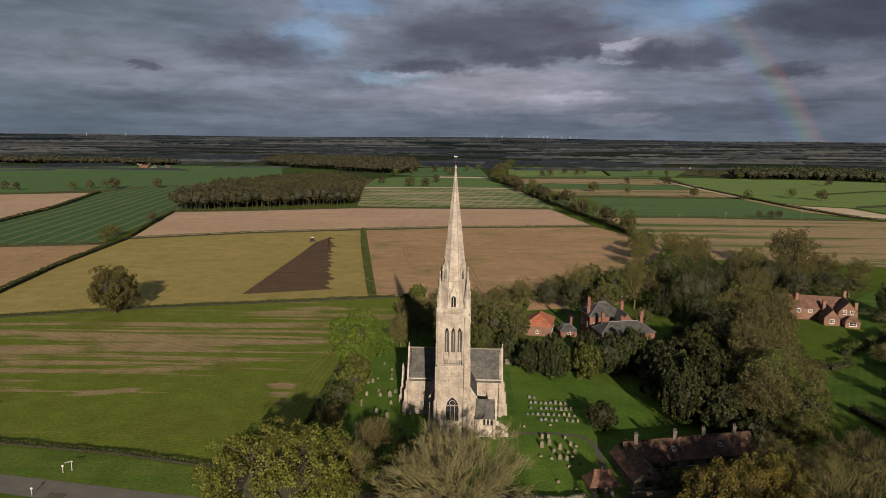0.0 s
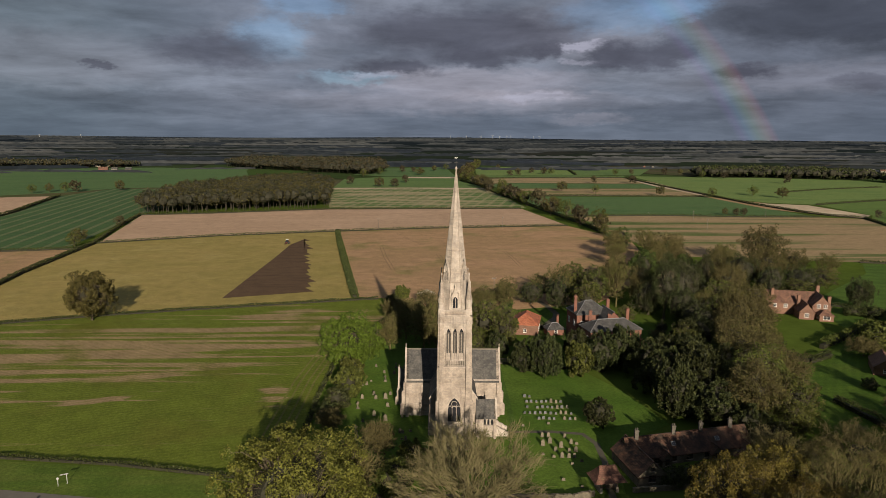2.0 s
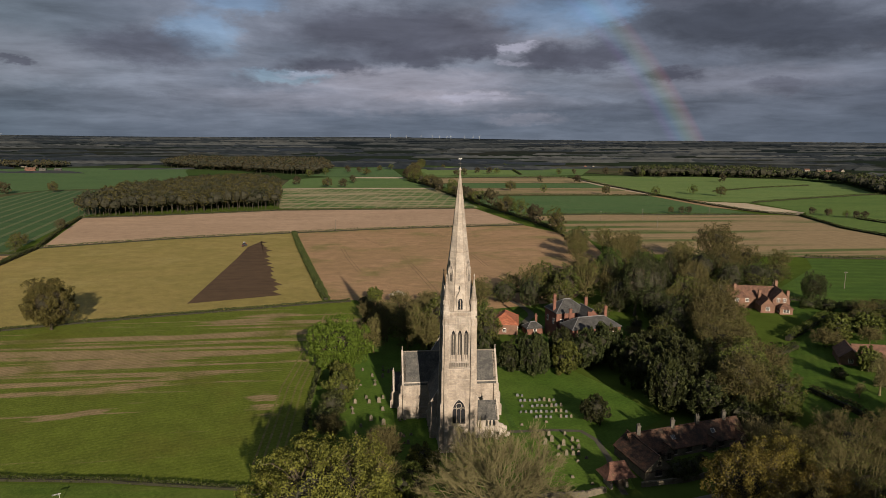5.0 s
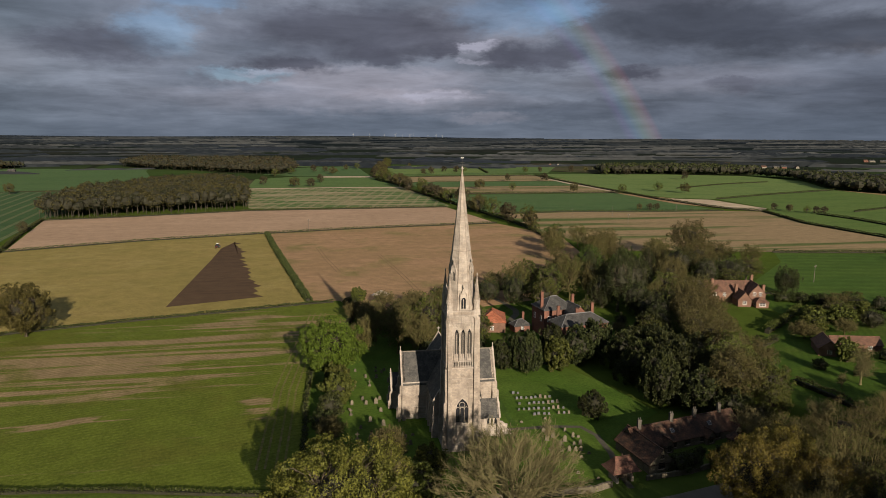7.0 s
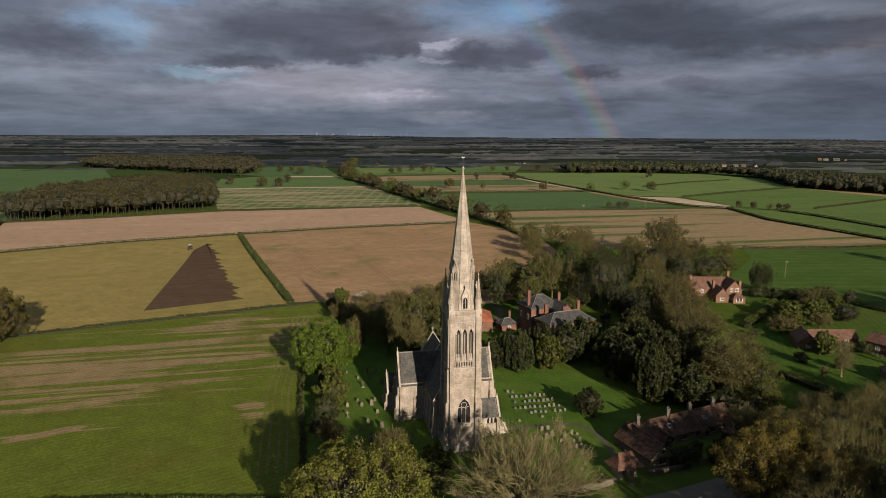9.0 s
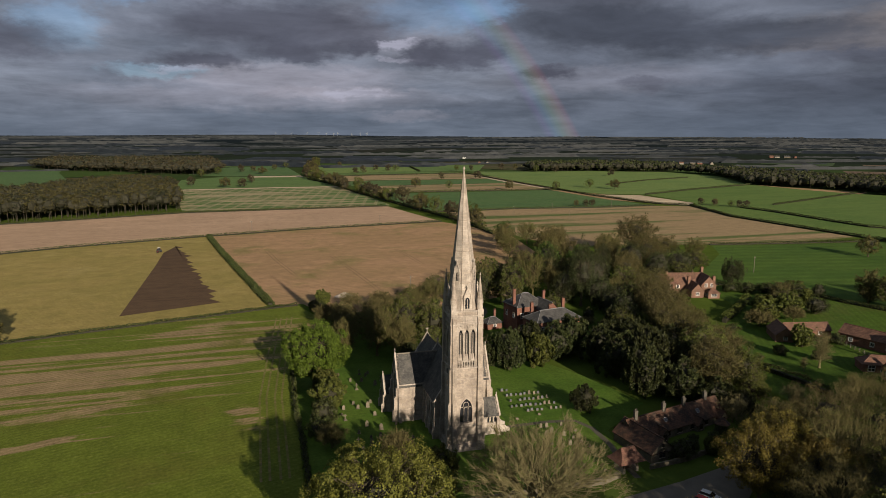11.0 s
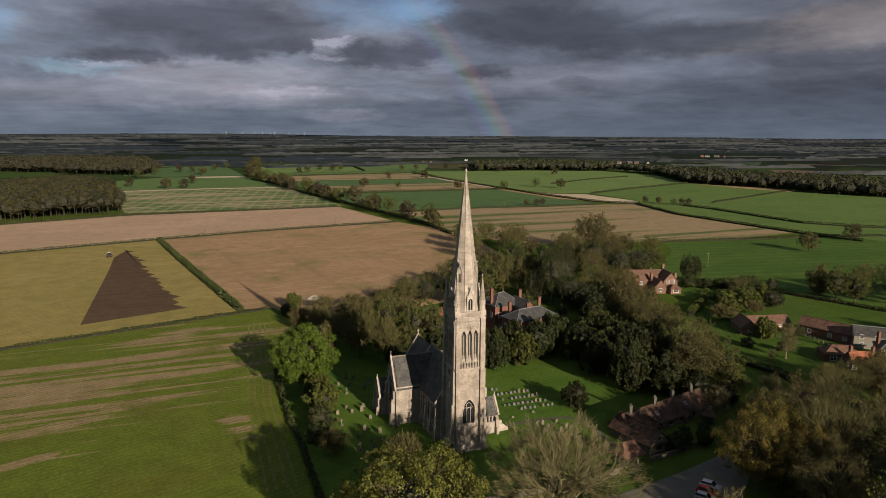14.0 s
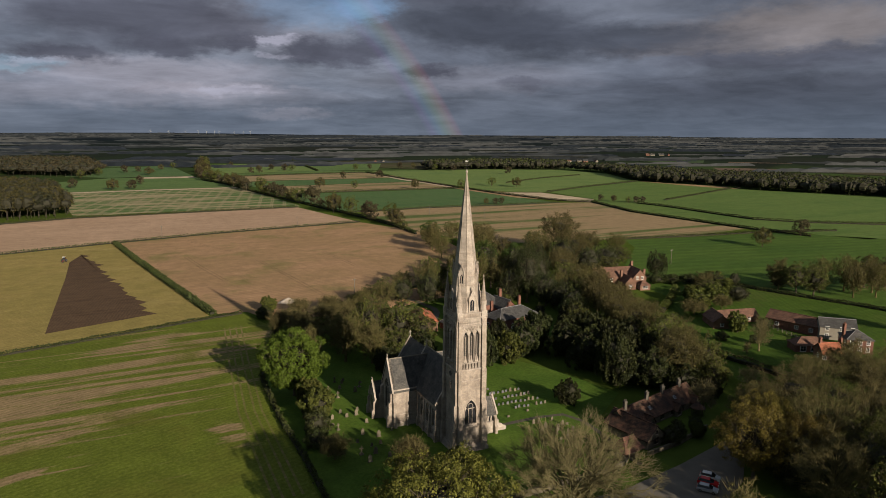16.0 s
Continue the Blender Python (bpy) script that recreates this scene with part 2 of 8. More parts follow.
def roof_material(name, a, b, row=0.28, moss=0.25, mosscol=(0.12, 0.12, 0.05), rough=0.8):
    m, N = material(name)
    where = N.add("ShaderNodeTexCoord").outputs["Object"]
    sep = N.add("ShaderNodeSeparateXYZ", Vector=where)
    uv = N.add("ShaderNodeCombineXYZ", X=N.math("ADD", sep.outputs[0], sep.outputs[1]), Y=sep.outputs[2], Z=0.0).outputs[0]
    br = N.add("ShaderNodeTexBrick", Vector=uv, Color1=(0.75, 0.75, 0.75), Color2=(1.2, 1.18, 1.15), Mortar=(0.5, 0.5, 0.5), Scale=1.0, Mortar_Size=0.014, Brick_Width=row * 1.1, Row_Height=row)
    soft, grit = N.noise(where, 0.6, 5, 0.65), N.noise(where, 6.0, 4, 0.7)
    col = N.mix(N.range(soft, 0.35, 0.65), a, b)
    col = N.mix(1.0, col, br.outputs["Color"], "MULTIPLY")
    col = N.mix(N.math("MULTIPLY", N.range(N.noise(where, 1.1, 5, 0.7), 0.55, 0.72), moss), col, mosscol)
    col = N.mix(1.0, col, N.ramp(grit, (0.3, 0.8), (0.7, 1.2)), "MULTIPLY")
    finish(N, col, rough, br.outputs["Color"], 0.5, 0.03)
    return m


STONE = stone_material()
STONE_PALE = stone_material("pale_ashlar", (0.420, 0.368, 0.318), (0.285, 0.244, 0.206), 0.4, 0.55)
# rubble stone; its dark tone also holds the shade on the almshouse walls
STONE_OLD = stone_material("dark_rubble", (0.15, 0.128, 0.095), (0.085, 0.075, 0.052), 0.22, 0.5)
SLATE = roof_material("slate", (0.050, 0.049, 0.048), (0.092, 0.087, 0.080), 0.3, 0.35, (0.10, 0.088, 0.06))
RIDGE = plain_material("weathered_ridge", (0.13, 0.11, 0.085), (0.22, 0.19, 0.15), 2)
SLATE_DARK = roof_material("dark_slate", (0.042, 0.041, 0.041), (0.070, 0.068, 0.066), 0.3, 0.1)
PANTILE = roof_material("red_pantile", (0.27, 0.085, 0.045), (0.34, 0.125, 0.07), 0.33, 0.25)
TILE_BROWN = roof_material("brown_tile", (0.095, 0.050, 0.036), (0.15, 0.080, 0.055), 0.3, 0.4)
# mossy old tile, darkened to put the almshouse roof's shade into its colour
TILE_OLD = roof_material("old_tile", (0.030, 0.020, 0.015), (0.092, 0.046, 0.029), 0.3, 0.6, (0.050, 0.043, 0.022))
BRICK = stone_material("red_brick", (0.19, 0.088, 0.062), (0.13, 0.062, 0.046), 0.16, 0.25)
BRICK_PINK = stone_material("pink_brick", (0.205, 0.115, 0.080), (0.15, 0.085, 0.060), 0.16, 0.25)
RENDERED = plain_material("cream_render", (0.17, 0.152, 0.12), (0.23, 0.208, 0.17), 0.7)
SIGN_GREY = plain_material("weathered_sign_paint", (0.30, 0.30, 0.28), (0.40, 0.40, 0.38), 3, 0.6)
WHITE = plain_material("white_paint", (0.68, 0.67, 0.63), (0.8, 0.79, 0.75), 3, 0.5)
LEAD = plain_material("lead", (0.13, 0.13, 0.135), (0.20, 0.20, 0.205), 3, 0.6, metal=0.1)
IRON = plain_material("iron", (0.03, 0.03, 0.03), (0.06, 0.055, 0.05), 3, 0.5, metal=0.6)
DARKGLASS = plain_material("dark_leaded_glass", (0.012, 0.013, 0.016), (0.03, 0.03, 0.035), 2, 0.15, spec=0.6)
LOUVRE = plain_material("louvre_slate", (0.05, 0.045, 0.04), (0.09, 0.08, 0.07), 3)
WOOD_DARK = plain_material("dark_oak", (0.05, 0.035, 0.025), (0.09, 0.065, 0.045), 4)
BARK = plain_material("bark", (0.05, 0.04, 0.028), (0.11, 0.088, 0.06), 1.5, 0.9)
BARK_WOOD = plain_material("dark_bark", (0.020, 0.017, 0.012), (0.048, 0.040, 0.028), 1.5, 0.9)
BARK_PALE = plain_material("pale_bark", (0.088, 0.076, 0.033), (0.170, 0.146, 0.070), 1.5, 0.9)
BARK_GREY = plain_material("grey_twigs", (0.066, 0.056, 0.021), (0.122, 0.103, 0.039), 1.5, 0.9)
BARK_BROWN = plain_material("brown_twigs", (0.062, 0.052, 0.022), (0.112, 0.092, 0.038), 1.5, 0.9)
POLE = plain_material("grey_pole", (0.10, 0.088, 0.07), (0.16, 0.14, 0.115), 1.5, 0.9)
LEAF_CHESTNUT = leaf_material("chestnut_leaf", (0.074, 0.122, 0.014), (0.130, 0.198, 0.026), 0.3)
LEAF_LIME = leaf_material("maple_leaf", (0.095, 0.098, 0.018), (0.175, 0.168, 0.034), 0.3)
LEAF_YEW = leaf_material("yew_needles", (0.021, 0.027, 0.009), (0.056, 0.064, 0.019), 0.08)
LEAF_OLIVE = leaf_material("olive_leaf", (0.056, 0.069, 0.014), (0.118, 0.128, 0.027), 0.25)
LEAF_GREEN = leaf_material("fresh_leaf", (0.045, 0.080, 0.016), (0.095, 0.145, 0.030), 0.3)
LEAF_BROWN = leaf_material("budding_leaf", (0.057, 0.053, 0.016), (0.112, 0.099, 0.030), 0.25)
LEAF_GOLD = leaf_material("gold_leaf", (0.105, 0.085, 0.018), (0.19, 0.15, 0.032), 0.3)
LEAF_HEDGE = leaf_material("hedge_leaf", (0.036, 0.046, 0.014), (0.080, 0.094, 0.028), 0.2)
LEAF_FAR = leaf_material("far_leaf", (0.044, 0.038, 0.018), (0.074, 0.062, 0.028), 0.15)
# distant foliage with cloud shade and haze mixed into its colour
LEAF_FAR_SHADE = leaf_material("far_shade_leaf", (0.010, 0.013, 0.016), (0.015, 0.019, 0.022), 0.0)
LEAF_WOOD = leaf_material("wood_leaf", (0.042, 0.036, 0.013), (0.074, 0.062, 0.021), 0.15)
LEAF_OAK = leaf_material("oak_leaf", (0.056, 0.050, 0.013), (0.105, 0.090, 0.023), 0.15)
# near-black twig tone: the shade inside crowns, hedges and woods put into colour
SHADE_CORE = plain_material("shaded_twigs", (0.014, 0.014, 0.008), (0.032, 0.030, 0.016), 2)
TILE_GATE = roof_material("dull_red_tile", (0.085, 0.042, 0.030), (0.13, 0.062, 0.044), 0.3, 0.4)
STONE_SOOT = stone_material("sooty_stone", (0.10, 0.09, 0.075), (0.065, 0.058, 0.05), 0.3, 0.6)
LEAF_PINE = leaf_material("pine_leaf", (0.024, 0.031, 0.015), (0.054, 0.056, 0.026), 0.15)
GRASS = field_material("churchyard_grass", (0.056, 0.106, 0.013), (0.078, 0.126, 0.018), 0.2, 0.5, (0.05, 0.1), (0.048, 0.086, 0.012), patch=0.7)
LAWN = field_material("mown_lawn", (0.044, 0.086, 0.010), (0.058, 0.100, 0.012), 1.0, 0.5, (0.04, 0.5), (0.070, 0.090, 0.018), patch=0.5, rows=2.4)
ASPHALT = plain_material("asphalt", (0.090, 0.081, 0.066), (0.140, 0.126, 0.104), 0.3, 0.85)
GRAVEL = plain_material("gravel", (0.055, 0.050, 0.034), (0.095, 0.085, 0.062), 0.5, 0.9)
GRAVESTONE = plain_material("gravestone", (0.075, 0.064, 0.044), (0.165, 0.14, 0.10), 3, 0.85, vary=0.35)
GRAVE_DARK = plain_material("polished_granite", (0.06, 0.063, 0.066), (0.14, 0.145, 0.15), 3, 0.4, vary=0.3)


# ---- mesh helpers ----
def link(name, me, mat, parent=None, label=""):
    ob = new(name, me)
    if mat is not None and not me.materials:
        me.materials.append(mat)
    if parent is not None:
        ob.parent = parent
    if label:
        ob["label"] = label
    return ob


def part(name, bm, mat, parent=None, label=""):
    bmesh.ops.recalc_face_normals(bm, faces=bm.faces)
    me = bpy.data.meshes.new(name)
    bm.to_mesh(me)
    bm.free()
    return link(name, me, mat, parent, label)


def poly_mesh(name, verts, faces):
    me = bpy.data.meshes.new(name)
    me.from_pydata([tuple(v) for v in verts], [], faces)
    me.update()
    return me


def quads_mesh(name, q):
    """A mesh of loose four-sided faces from an array (n, 4, 3)."""
    q = np.asarray(q, dtype=np.float32)
    n = len(q)
    me = bpy.data.meshes.new(name)
    me.vertices.add(4 * n)
    me.vertices.foreach_set("co", q.ravel())
    me.loops.add(4 * n)
    me.loops.foreach_set("vertex_index", np.arange(4 * n, dtype=np.int32))
    me.polygons.add(n)
    me.polygons.foreach_set("loop_start", np.arange(0, 4 * n, 4, dtype=np.int32))
    me.update(calc_edges=True)
    me.validate()
    return me


def box(bm, x0, x1, y0, y1, z0, z1, taper=0.0):
    """A box; taper draws its top in."""
    t = taper
    vs = [bm.verts.new(p) for p in ((x0, y0, z0), (x1, y0, z0), (x1, y1, z0), (x0, y1, z0), (x0 + t, y0 + t, z1), (x1 - t, y0 + t, z1), (x1 - t, y1 - t, z1), (x0 + t, y1 - t, z1))]
    for f in ((3, 2, 1, 0), (4, 5, 6, 7), (0, 1, 5, 4), (1, 2, 6, 5), (2, 3, 7, 6), (3, 0, 4, 7)):
        bm.faces.new([vs[i] for i in f])


def prism(bm, outline, axis, a, b):
    """An outline (list of two numbers each) pushed along an axis from a to b; the outline's numbers are the two other axes in order."""
    def put(p, d):
        return {"x": (d, p[0], p[1]), "y": (p[0], d, p[1]), "z": (p[0], p[1], d)}[axis]
    v0 = [bm.verts.new(put(p, a)) for p in outline]
    v1 = [bm.verts.new(put(p, b)) for p in outline]
    n = len(outline)
    bm.faces.new(v0[::-1]), bm.faces.new(v1)
    for i in range(n):
        bm.faces.new((v0[i], v0[(i + 1) % n], v1[(i + 1) % n], v1[i]))


def cone(bm, centre, r0, r1, z0, z1, sides=8, turn=0.0):
    def ring(r, z):
        return [bm.verts.new((centre[0] + r * math.cos(turn + 2 * math.pi * k / sides), centre[1] + r * math.sin(turn + 2 * math.pi * k / sides), z)) for k in range(sides)]
    low = ring(r0, z0)
    bm.faces.new(low[::-1])
    if r1 < 1e-4:
        top = bm.verts.new((*centre[:2], z1))
        for k in range(sides):
            bm.faces.new((low[k], low[(k + 1) % sides], top))
    else:
        high = ring(r1, z1)
        bm.faces.new(high)
        for k in range(sides):
            bm.faces.new((low[k], low[(k + 1) % sides], high[(k + 1) % sides], high[k]))


def arch(w, spring, top, base, steps=5):
    """The outline of a pointed opening: half-width w, from base to spring and up to a point at top."""
    right = [(w, base), (w, spring)]
    if top - spring < 0.01:
        return right + [(-w, spring), (-w, base)]
    c = ((top - spring) ** 2 - w * w) / (2 * w)
    for k in range(1, steps):
        a = k / steps * math.atan2(top - spring, c)
        right.append(((w + c) * math.cos(a) - c, spring + (w + c) * math.sin(a)))
    return right + [(0, top)] + [(-x, z) for x, z in right[::-1]]


def turned(bm, m):
    bmesh.ops.transform(bm, matrix=m, verts=bm.verts)
    return bm


def empty(name, m=None, label="", category="", group="", kind=""):
    ob = new(name)
    ob.empty_display_size = 0.5
    if m is not None:
        ob.matrix_basis = m
    return tagged(ob, label, category, group, kind)


# ---- ground ----
def land_height(x, y):
    """Flat by the church; far off the land climbs to a low skyline."""
    d = math.hypot(x, y + 146)
    k = max(0.0, (d - 1500) / 3450)
    return 46 * k ** 1.4 + (5.0 * k * math.sin(x * 0.0021 + 1.1) * math.cos(y * 0.0013))


def make_ground():
    m, N = material("farmland")
    where = N.add("ShaderNodeTexCoord").outputs["Object"]
    cells = N.add("ShaderNodeTexVoronoi", Vector=N.mapping(where, (0.0034, 0.0021, 0.0), 0.35), Scale=1.0, Randomness=0.85)
    tone = N.add("ShaderNodeSeparateColor", Color=cells.outputs["Color"]).outputs[0]
    col = N.ramp(tone, (0.0, (0.045, 0.075, 0.022)), (0.3, (0.055, 0.085, 0.028)), (0.5, (0.03, 0.045, 0.02)), (0.66, (0.12, 0.095, 0.065)), (0.85, (0.035, 0.055, 0.02)))
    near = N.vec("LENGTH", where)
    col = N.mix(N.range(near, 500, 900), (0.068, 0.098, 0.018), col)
    col = N.mix(N.math("MULTIPLY", N.range(N.noise(where, 0.011, 4), 0.45, 0.65), 0.4), col, (0.045, 0.07, 0.02))
    edge = N.add("ShaderNodeTexVoronoi", Vector=N.mapping(where, (0.0034, 0.0021, 0.0), 0.35), Scale=1.0, Randomness=0.85)
    edge.feature = "DISTANCE_TO_EDGE"
    col = N.mix(N.math("MULTIPLY", N.range(edge.outputs["Distance"], 0.012, 0.035, 1, 0), N.range(near, 700, 1100, 0, 0.85)), col, (0.022, 0.025, 0.014))
    # cloud shade and haze put into the colour: darker, then bluer with distance
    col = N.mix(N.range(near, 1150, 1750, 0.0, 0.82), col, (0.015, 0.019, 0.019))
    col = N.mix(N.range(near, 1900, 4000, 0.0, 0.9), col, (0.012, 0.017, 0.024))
    col = N.mix(1.0, col, N.ramp(N.noise(where, 0.12, 5, 0.7), (0.25, 0.75), (0.75, 1.2)), "MULTIPLY")
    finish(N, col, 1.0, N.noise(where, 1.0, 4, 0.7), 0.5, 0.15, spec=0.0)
    verts, faces = [], []
    radii = [0, 60, 150, 300, 500, 800, 1200, 1500, 1800, 2200, 2600, 3000, 3400, 3800, 4200, 4600, 4990]
    turns = 96
    for r in radii:
        for k in range(turns):
            a = 2 * math.pi * k / turns
            x, y = r * math.sin(a), r * math.cos(a) - 146
            verts.append((x, y, land_height(x, y) - 0.03))
    for i in range(len(radii) - 1):
        for k in range(turns):
            a, b = i * turns + k, i * turns + (k + 1) % turns
            faces.append((a, b, b + turns, a + turns) if i else (a, b + turns, a + turns))
    me = poly_mesh("ground", verts, faces)
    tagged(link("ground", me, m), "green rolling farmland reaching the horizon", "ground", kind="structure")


make_ground()


def field(name, corners, mat, label, z=0.03):
    me = poly_mesh(name, [(x, y, z) for x, y in corners], [tuple(range(len(corners)))])
    ob = link(name, me, mat)
    return tagged(ob, label, "field", kind="structure")


EW = radians(16)
M_CROP = field_material("young_crop", (0.102, 0.130, 0.015), (0.262, 0.184, 0.102), radians(20.5), 0.40, (0.011, 0.21), (0.108, 0.114, 0.018), rows=1.6, contrast=0.045, patch=0.10, worn=((-112, 66, 135, 42), (-64, 112, 36, 8.0), (-76, 82, 34, 4.0), (-82, 47, 40, 4.5), (-90, 29, 26, 2.6), (-46.5, 30, 6, 11), (-190, 66, 70, 20)))
M_STUBBLE = field_material("stubble", (0.292, 0.225, 0.078), (0.250, 0.202, 0.064), EW, 0.5, (0.02, 0.06), (0.31, 0.248, 0.090), rows=2.0, patch=0.6, tram=0.25, tram_col=(0.19, 0.14, 0.05))
M_PLOUGH = field_material("ploughed_earth", (0.078, 0.049, 0.029), (0.100, 0.064, 0.038), radians(78), 0.5, (0.02, 0.3), rows=1.2)
M_BARE = field_material("bare_soil", (0.368, 0.230, 0.130), (0.305, 0.198, 0.104), radians(10), 0.5, (0.01, 0.06), (0.19, 0.165, 0.06), rows=3.0, patch=0.6, tram=0.2, tram_col=(0.20, 0.13, 0.08))
M_PINK = field_material("pale_soil", (0.430, 0.295, 0.198), (0.370, 0.252, 0.166), radians(6), 0.5, (0.008, 0.06), rows=3.0)
M_STRIPED = field_material("striped_crop", (0.072, 0.128, 0.036), (0.30, 0.245, 0.145), radians(76), 0.34, (0.010, 0.07), tram=0.6, tram_col=(0.32, 0.26, 0.16), patch=0.1, wide=1.9)
M_DARKCROP = field_material("dark_crop", (0.040, 0.082, 0.030), (0.052, 0.096, 0.034), radians(98), 0.5, (0.006, 0.09), tram=0.42, tram_col=(0.24, 0.20, 0.12), patch=0.3, wide=1.8)
M_MIDCROP = field_material("mid_crop", (0.072, 0.126, 0.038), (0.095, 0.150, 0.045), radians(4), 0.5, (0.006, 0.07), tram=0.15, patch=0.4)
M_BROWNGREEN = field_material("patchy_crop", (0.074, 0.108, 0.028), (0.275, 0.196, 0.110), radians(-3), 0.56, (0.004, 0.05), patch=0.1)
M_PASTURE = field_material("pasture", (0.048, 0.094, 0.015), (0.064, 0.112, 0.018), radians(-12), 0.5, (0.01, 0.05), patch=0.4, rows=9.0)
M_PASTURE_FAR = field_material("far_pasture", (0.076, 0.130, 0.030), (0.098, 0.150, 0.036), radians(-8), 0.5, (0.008, 0.05), patch=0.4, tram=0.12)
M_PALESTRIP = field_material("pale_strip", (0.52, 0.42, 0.30), (0.42, 0.33, 0.23), radians(-20), 0.5, (0.02, 0.1))
M_LIGHTGREEN = field_material("light_crop", (0.100, 0.158, 0.044), (0.128, 0.182, 0.052), radians(-6), 0.5, (0.006, 0.05), tram=0.15, patch=0.4)

field("field_crop", [(-330, 44), (-171, 97), (-134, 110), (-103, 118.5), (-71, 126), (-37, 134.5), (-24, 137), (-17, 112), (-33, 60), (-37, -14), (-74, -9), (-102, -5), (-330, 24)], M_CROP, "green winter crop with bare brown streaks")
field("field_stubble", [(-192, 90), (-197, 137), (-206, 195), (-212, 287), (-146, 318), (-66, 342), (-36, 137), (-71, 127.5), (-103, 120), (-134, 111.5), (-171, 99)], M_STUBBLE, "ochre stubble field with a half ploughed part")
field("field_bare", [(-63, 342), (0, 358), (112, 374), (138, 300), (120, 200), (70, 130), (30, 118), (-16, 122), (-22, 139.5), (-33, 141)], M_BARE, "bare brown soil field")
field("field_pale", [(-212, 289), (-146, 320), (-66, 344), (0, 360), (112, 377), (95, 498), (0, 493), (-90, 489), (-188, 454), (-244, 440)], M_PINK, "pale pinkish tilled soil field")
field("field_brown_west", [(-218, 264), (-254, 256), (-420, 215), (-420, 70), (-199, 137), (-208, 195)], M_BARE, "brown tilled field beside a hedge")
field("field_dark_crop", [(-222, 272), (-275, 256), (-480, 225), (-345, 355), (-361, 455), (-403, 616), (-388, 720), (-238, 733), (-247, 440), (-236, 368)], M_DARKCROP, "dark green crop field with pale tramlines")
field("field_soil_west", [(-500, 582), (-403, 620), (-362, 458), (-347, 357), (-760, 270), (-760, 540)], M_PINK, "pale tilled soil field")
# darker copies of soil and crop, with cloud shade put into their colours
M_SOIL_SHADE = field_material("shaded_soil", (0.100, 0.072, 0.050), (0.125, 0.088, 0.060), radians(-12), 0.5, (0.006, 0.05), patch=0.4)
M_CROP_SHADE = field_material("shaded_crop", (0.036, 0.060, 0.024), (0.046, 0.072, 0.028), radians(-10), 0.5, (0.006, 0.05), patch=0.4)
M_TEAL = field_material("bluish_crop", (0.058, 0.110, 0.038), (0.072, 0.126, 0.043), radians(5), 0.5, (0.005, 0.06), tram=0.2, patch=0.4)
field("field_striped", [(-92, 506), (25, 505), (101, 506), (97, 592), (88, 739), (-13, 742), (-117, 733)], M_STRIPED, "green crop striped with pale tramlines")
field("field_headland", [(-117, 735), (-13, 744), (88, 741), (86, 757), (-20, 758), (-117, 748)], M_PALESTRIP, "pale dry headland along a crop", 0.035)
field("field_mid", [(-117, 750), (-20, 760), (84, 759), (61, 982), (-58, 988), (-120, 929)], M_MIDCROP, "green crop field beyond the wood")
field("field_mid_edge", [(-20, 960), (62, 958), (60, 992), (-20, 992)], M_PALESTRIP, "bare pale corner of a crop field", 0.06)
field("field_beyond", [(-117, 1050), (-58, 1000), (62, 1000), (59, 1349), (-103, 1255)], M_TEAL, "bluish green crop field far off")
field("field_beyond_far", [(-100, 1300), (61, 1372), (74, 1590), (-138, 1580)], M_MIDCROP, "green crop field before a brown field")
field("field_fawn_far", [(-152, 1610), (74, 1600), (84, 1760), (-141, 1813)], M_PINK, "pale brown field far off")
field("field_east_crop", [(118, 440), (202, 447), (287, 437), (353, 437), (338, 520), (336, 630), (147, 632), (112, 640), (108, 520)], M_TEAL, "dark green crop field with soft rows")
field("field_brown_corner", [(334, 640), (352, 602), (368, 560), (383, 494), (388, 440), (372, 442), (340, 500)], M_BARE, "bare brown corner of a crop field", 0.045)
field("field_pale_band", [(116, 645), (340, 640), (348, 664), (340, 756), (108, 746)], M_BROWNGREEN, "patchy pale and green band of drilled soil")
field("field_green_band", [(106, 750), (341, 760), (347, 840), (150, 850), (92, 830)], M_TEAL, "dark green band of crop")
field("field_brown_band", [(92, 838), (150, 856), (348, 846), (364, 885), (343, 985), (171, 968), (70, 940)], M_BROWNGREEN, "patchy brown band of drilled soil")
field("field_track", [(333, 801), (339, 648), (352, 664), (358, 847), (351, 975), (344, 975)], M_PALESTRIP, "pale dry track beside a hedge", 0.06)
field("field_patchy", [(136, 435), (202, 443), (287, 433), (353, 433), (384, 423), (361, 339), (363, 276), (366, 219), (297, 211), (240, 222), (150, 240), (130, 330)], M_BROWNGREEN, "patchy brown and green drilled field")
field("field_pale_strip", [(352, 563), (403, 539), (408, 448), (388, 427), (372, 448), (352, 540)], M_PALESTRIP, "pale dry strip of bare soil", 0.06)
field("field_light", [(70, 950), (171, 975), (343, 992), (366, 1038), (280, 1062), (100, 1024)], M_MIDCROP, "green crop field with scattered trees")
field("field_north", [(100, 1030), (280, 1066), (358, 1600), (136, 1500)], M_LIGHTGREEN, "light green crop field far off")
field("field_north_east", [(284, 1064), (398, 1060), (542, 1394), (362, 1530)], M_MIDCROP, "green crop field past a hedge line")
field("field_west_green", [(-900, 610), (-486, 608), (-416, 668), (-388, 728), (-352, 743), (-240, 752), (-255, 880), (-330, 1160), (-340, 1225), (-585, 1275), (-1000, 1275)], M_TEAL, "wide bluish green field beyond the hedge trees")
field("field_far_crop", [(372, 566), (356, 600), (350, 717), (362, 880), (372, 1038), (487, 1014), (579, 1008), (718, 950), (741, 818), (648, 642), (502, 586), (416, 545)], M_LIGHTGREEN, "light green crop beyond the hedge trees")
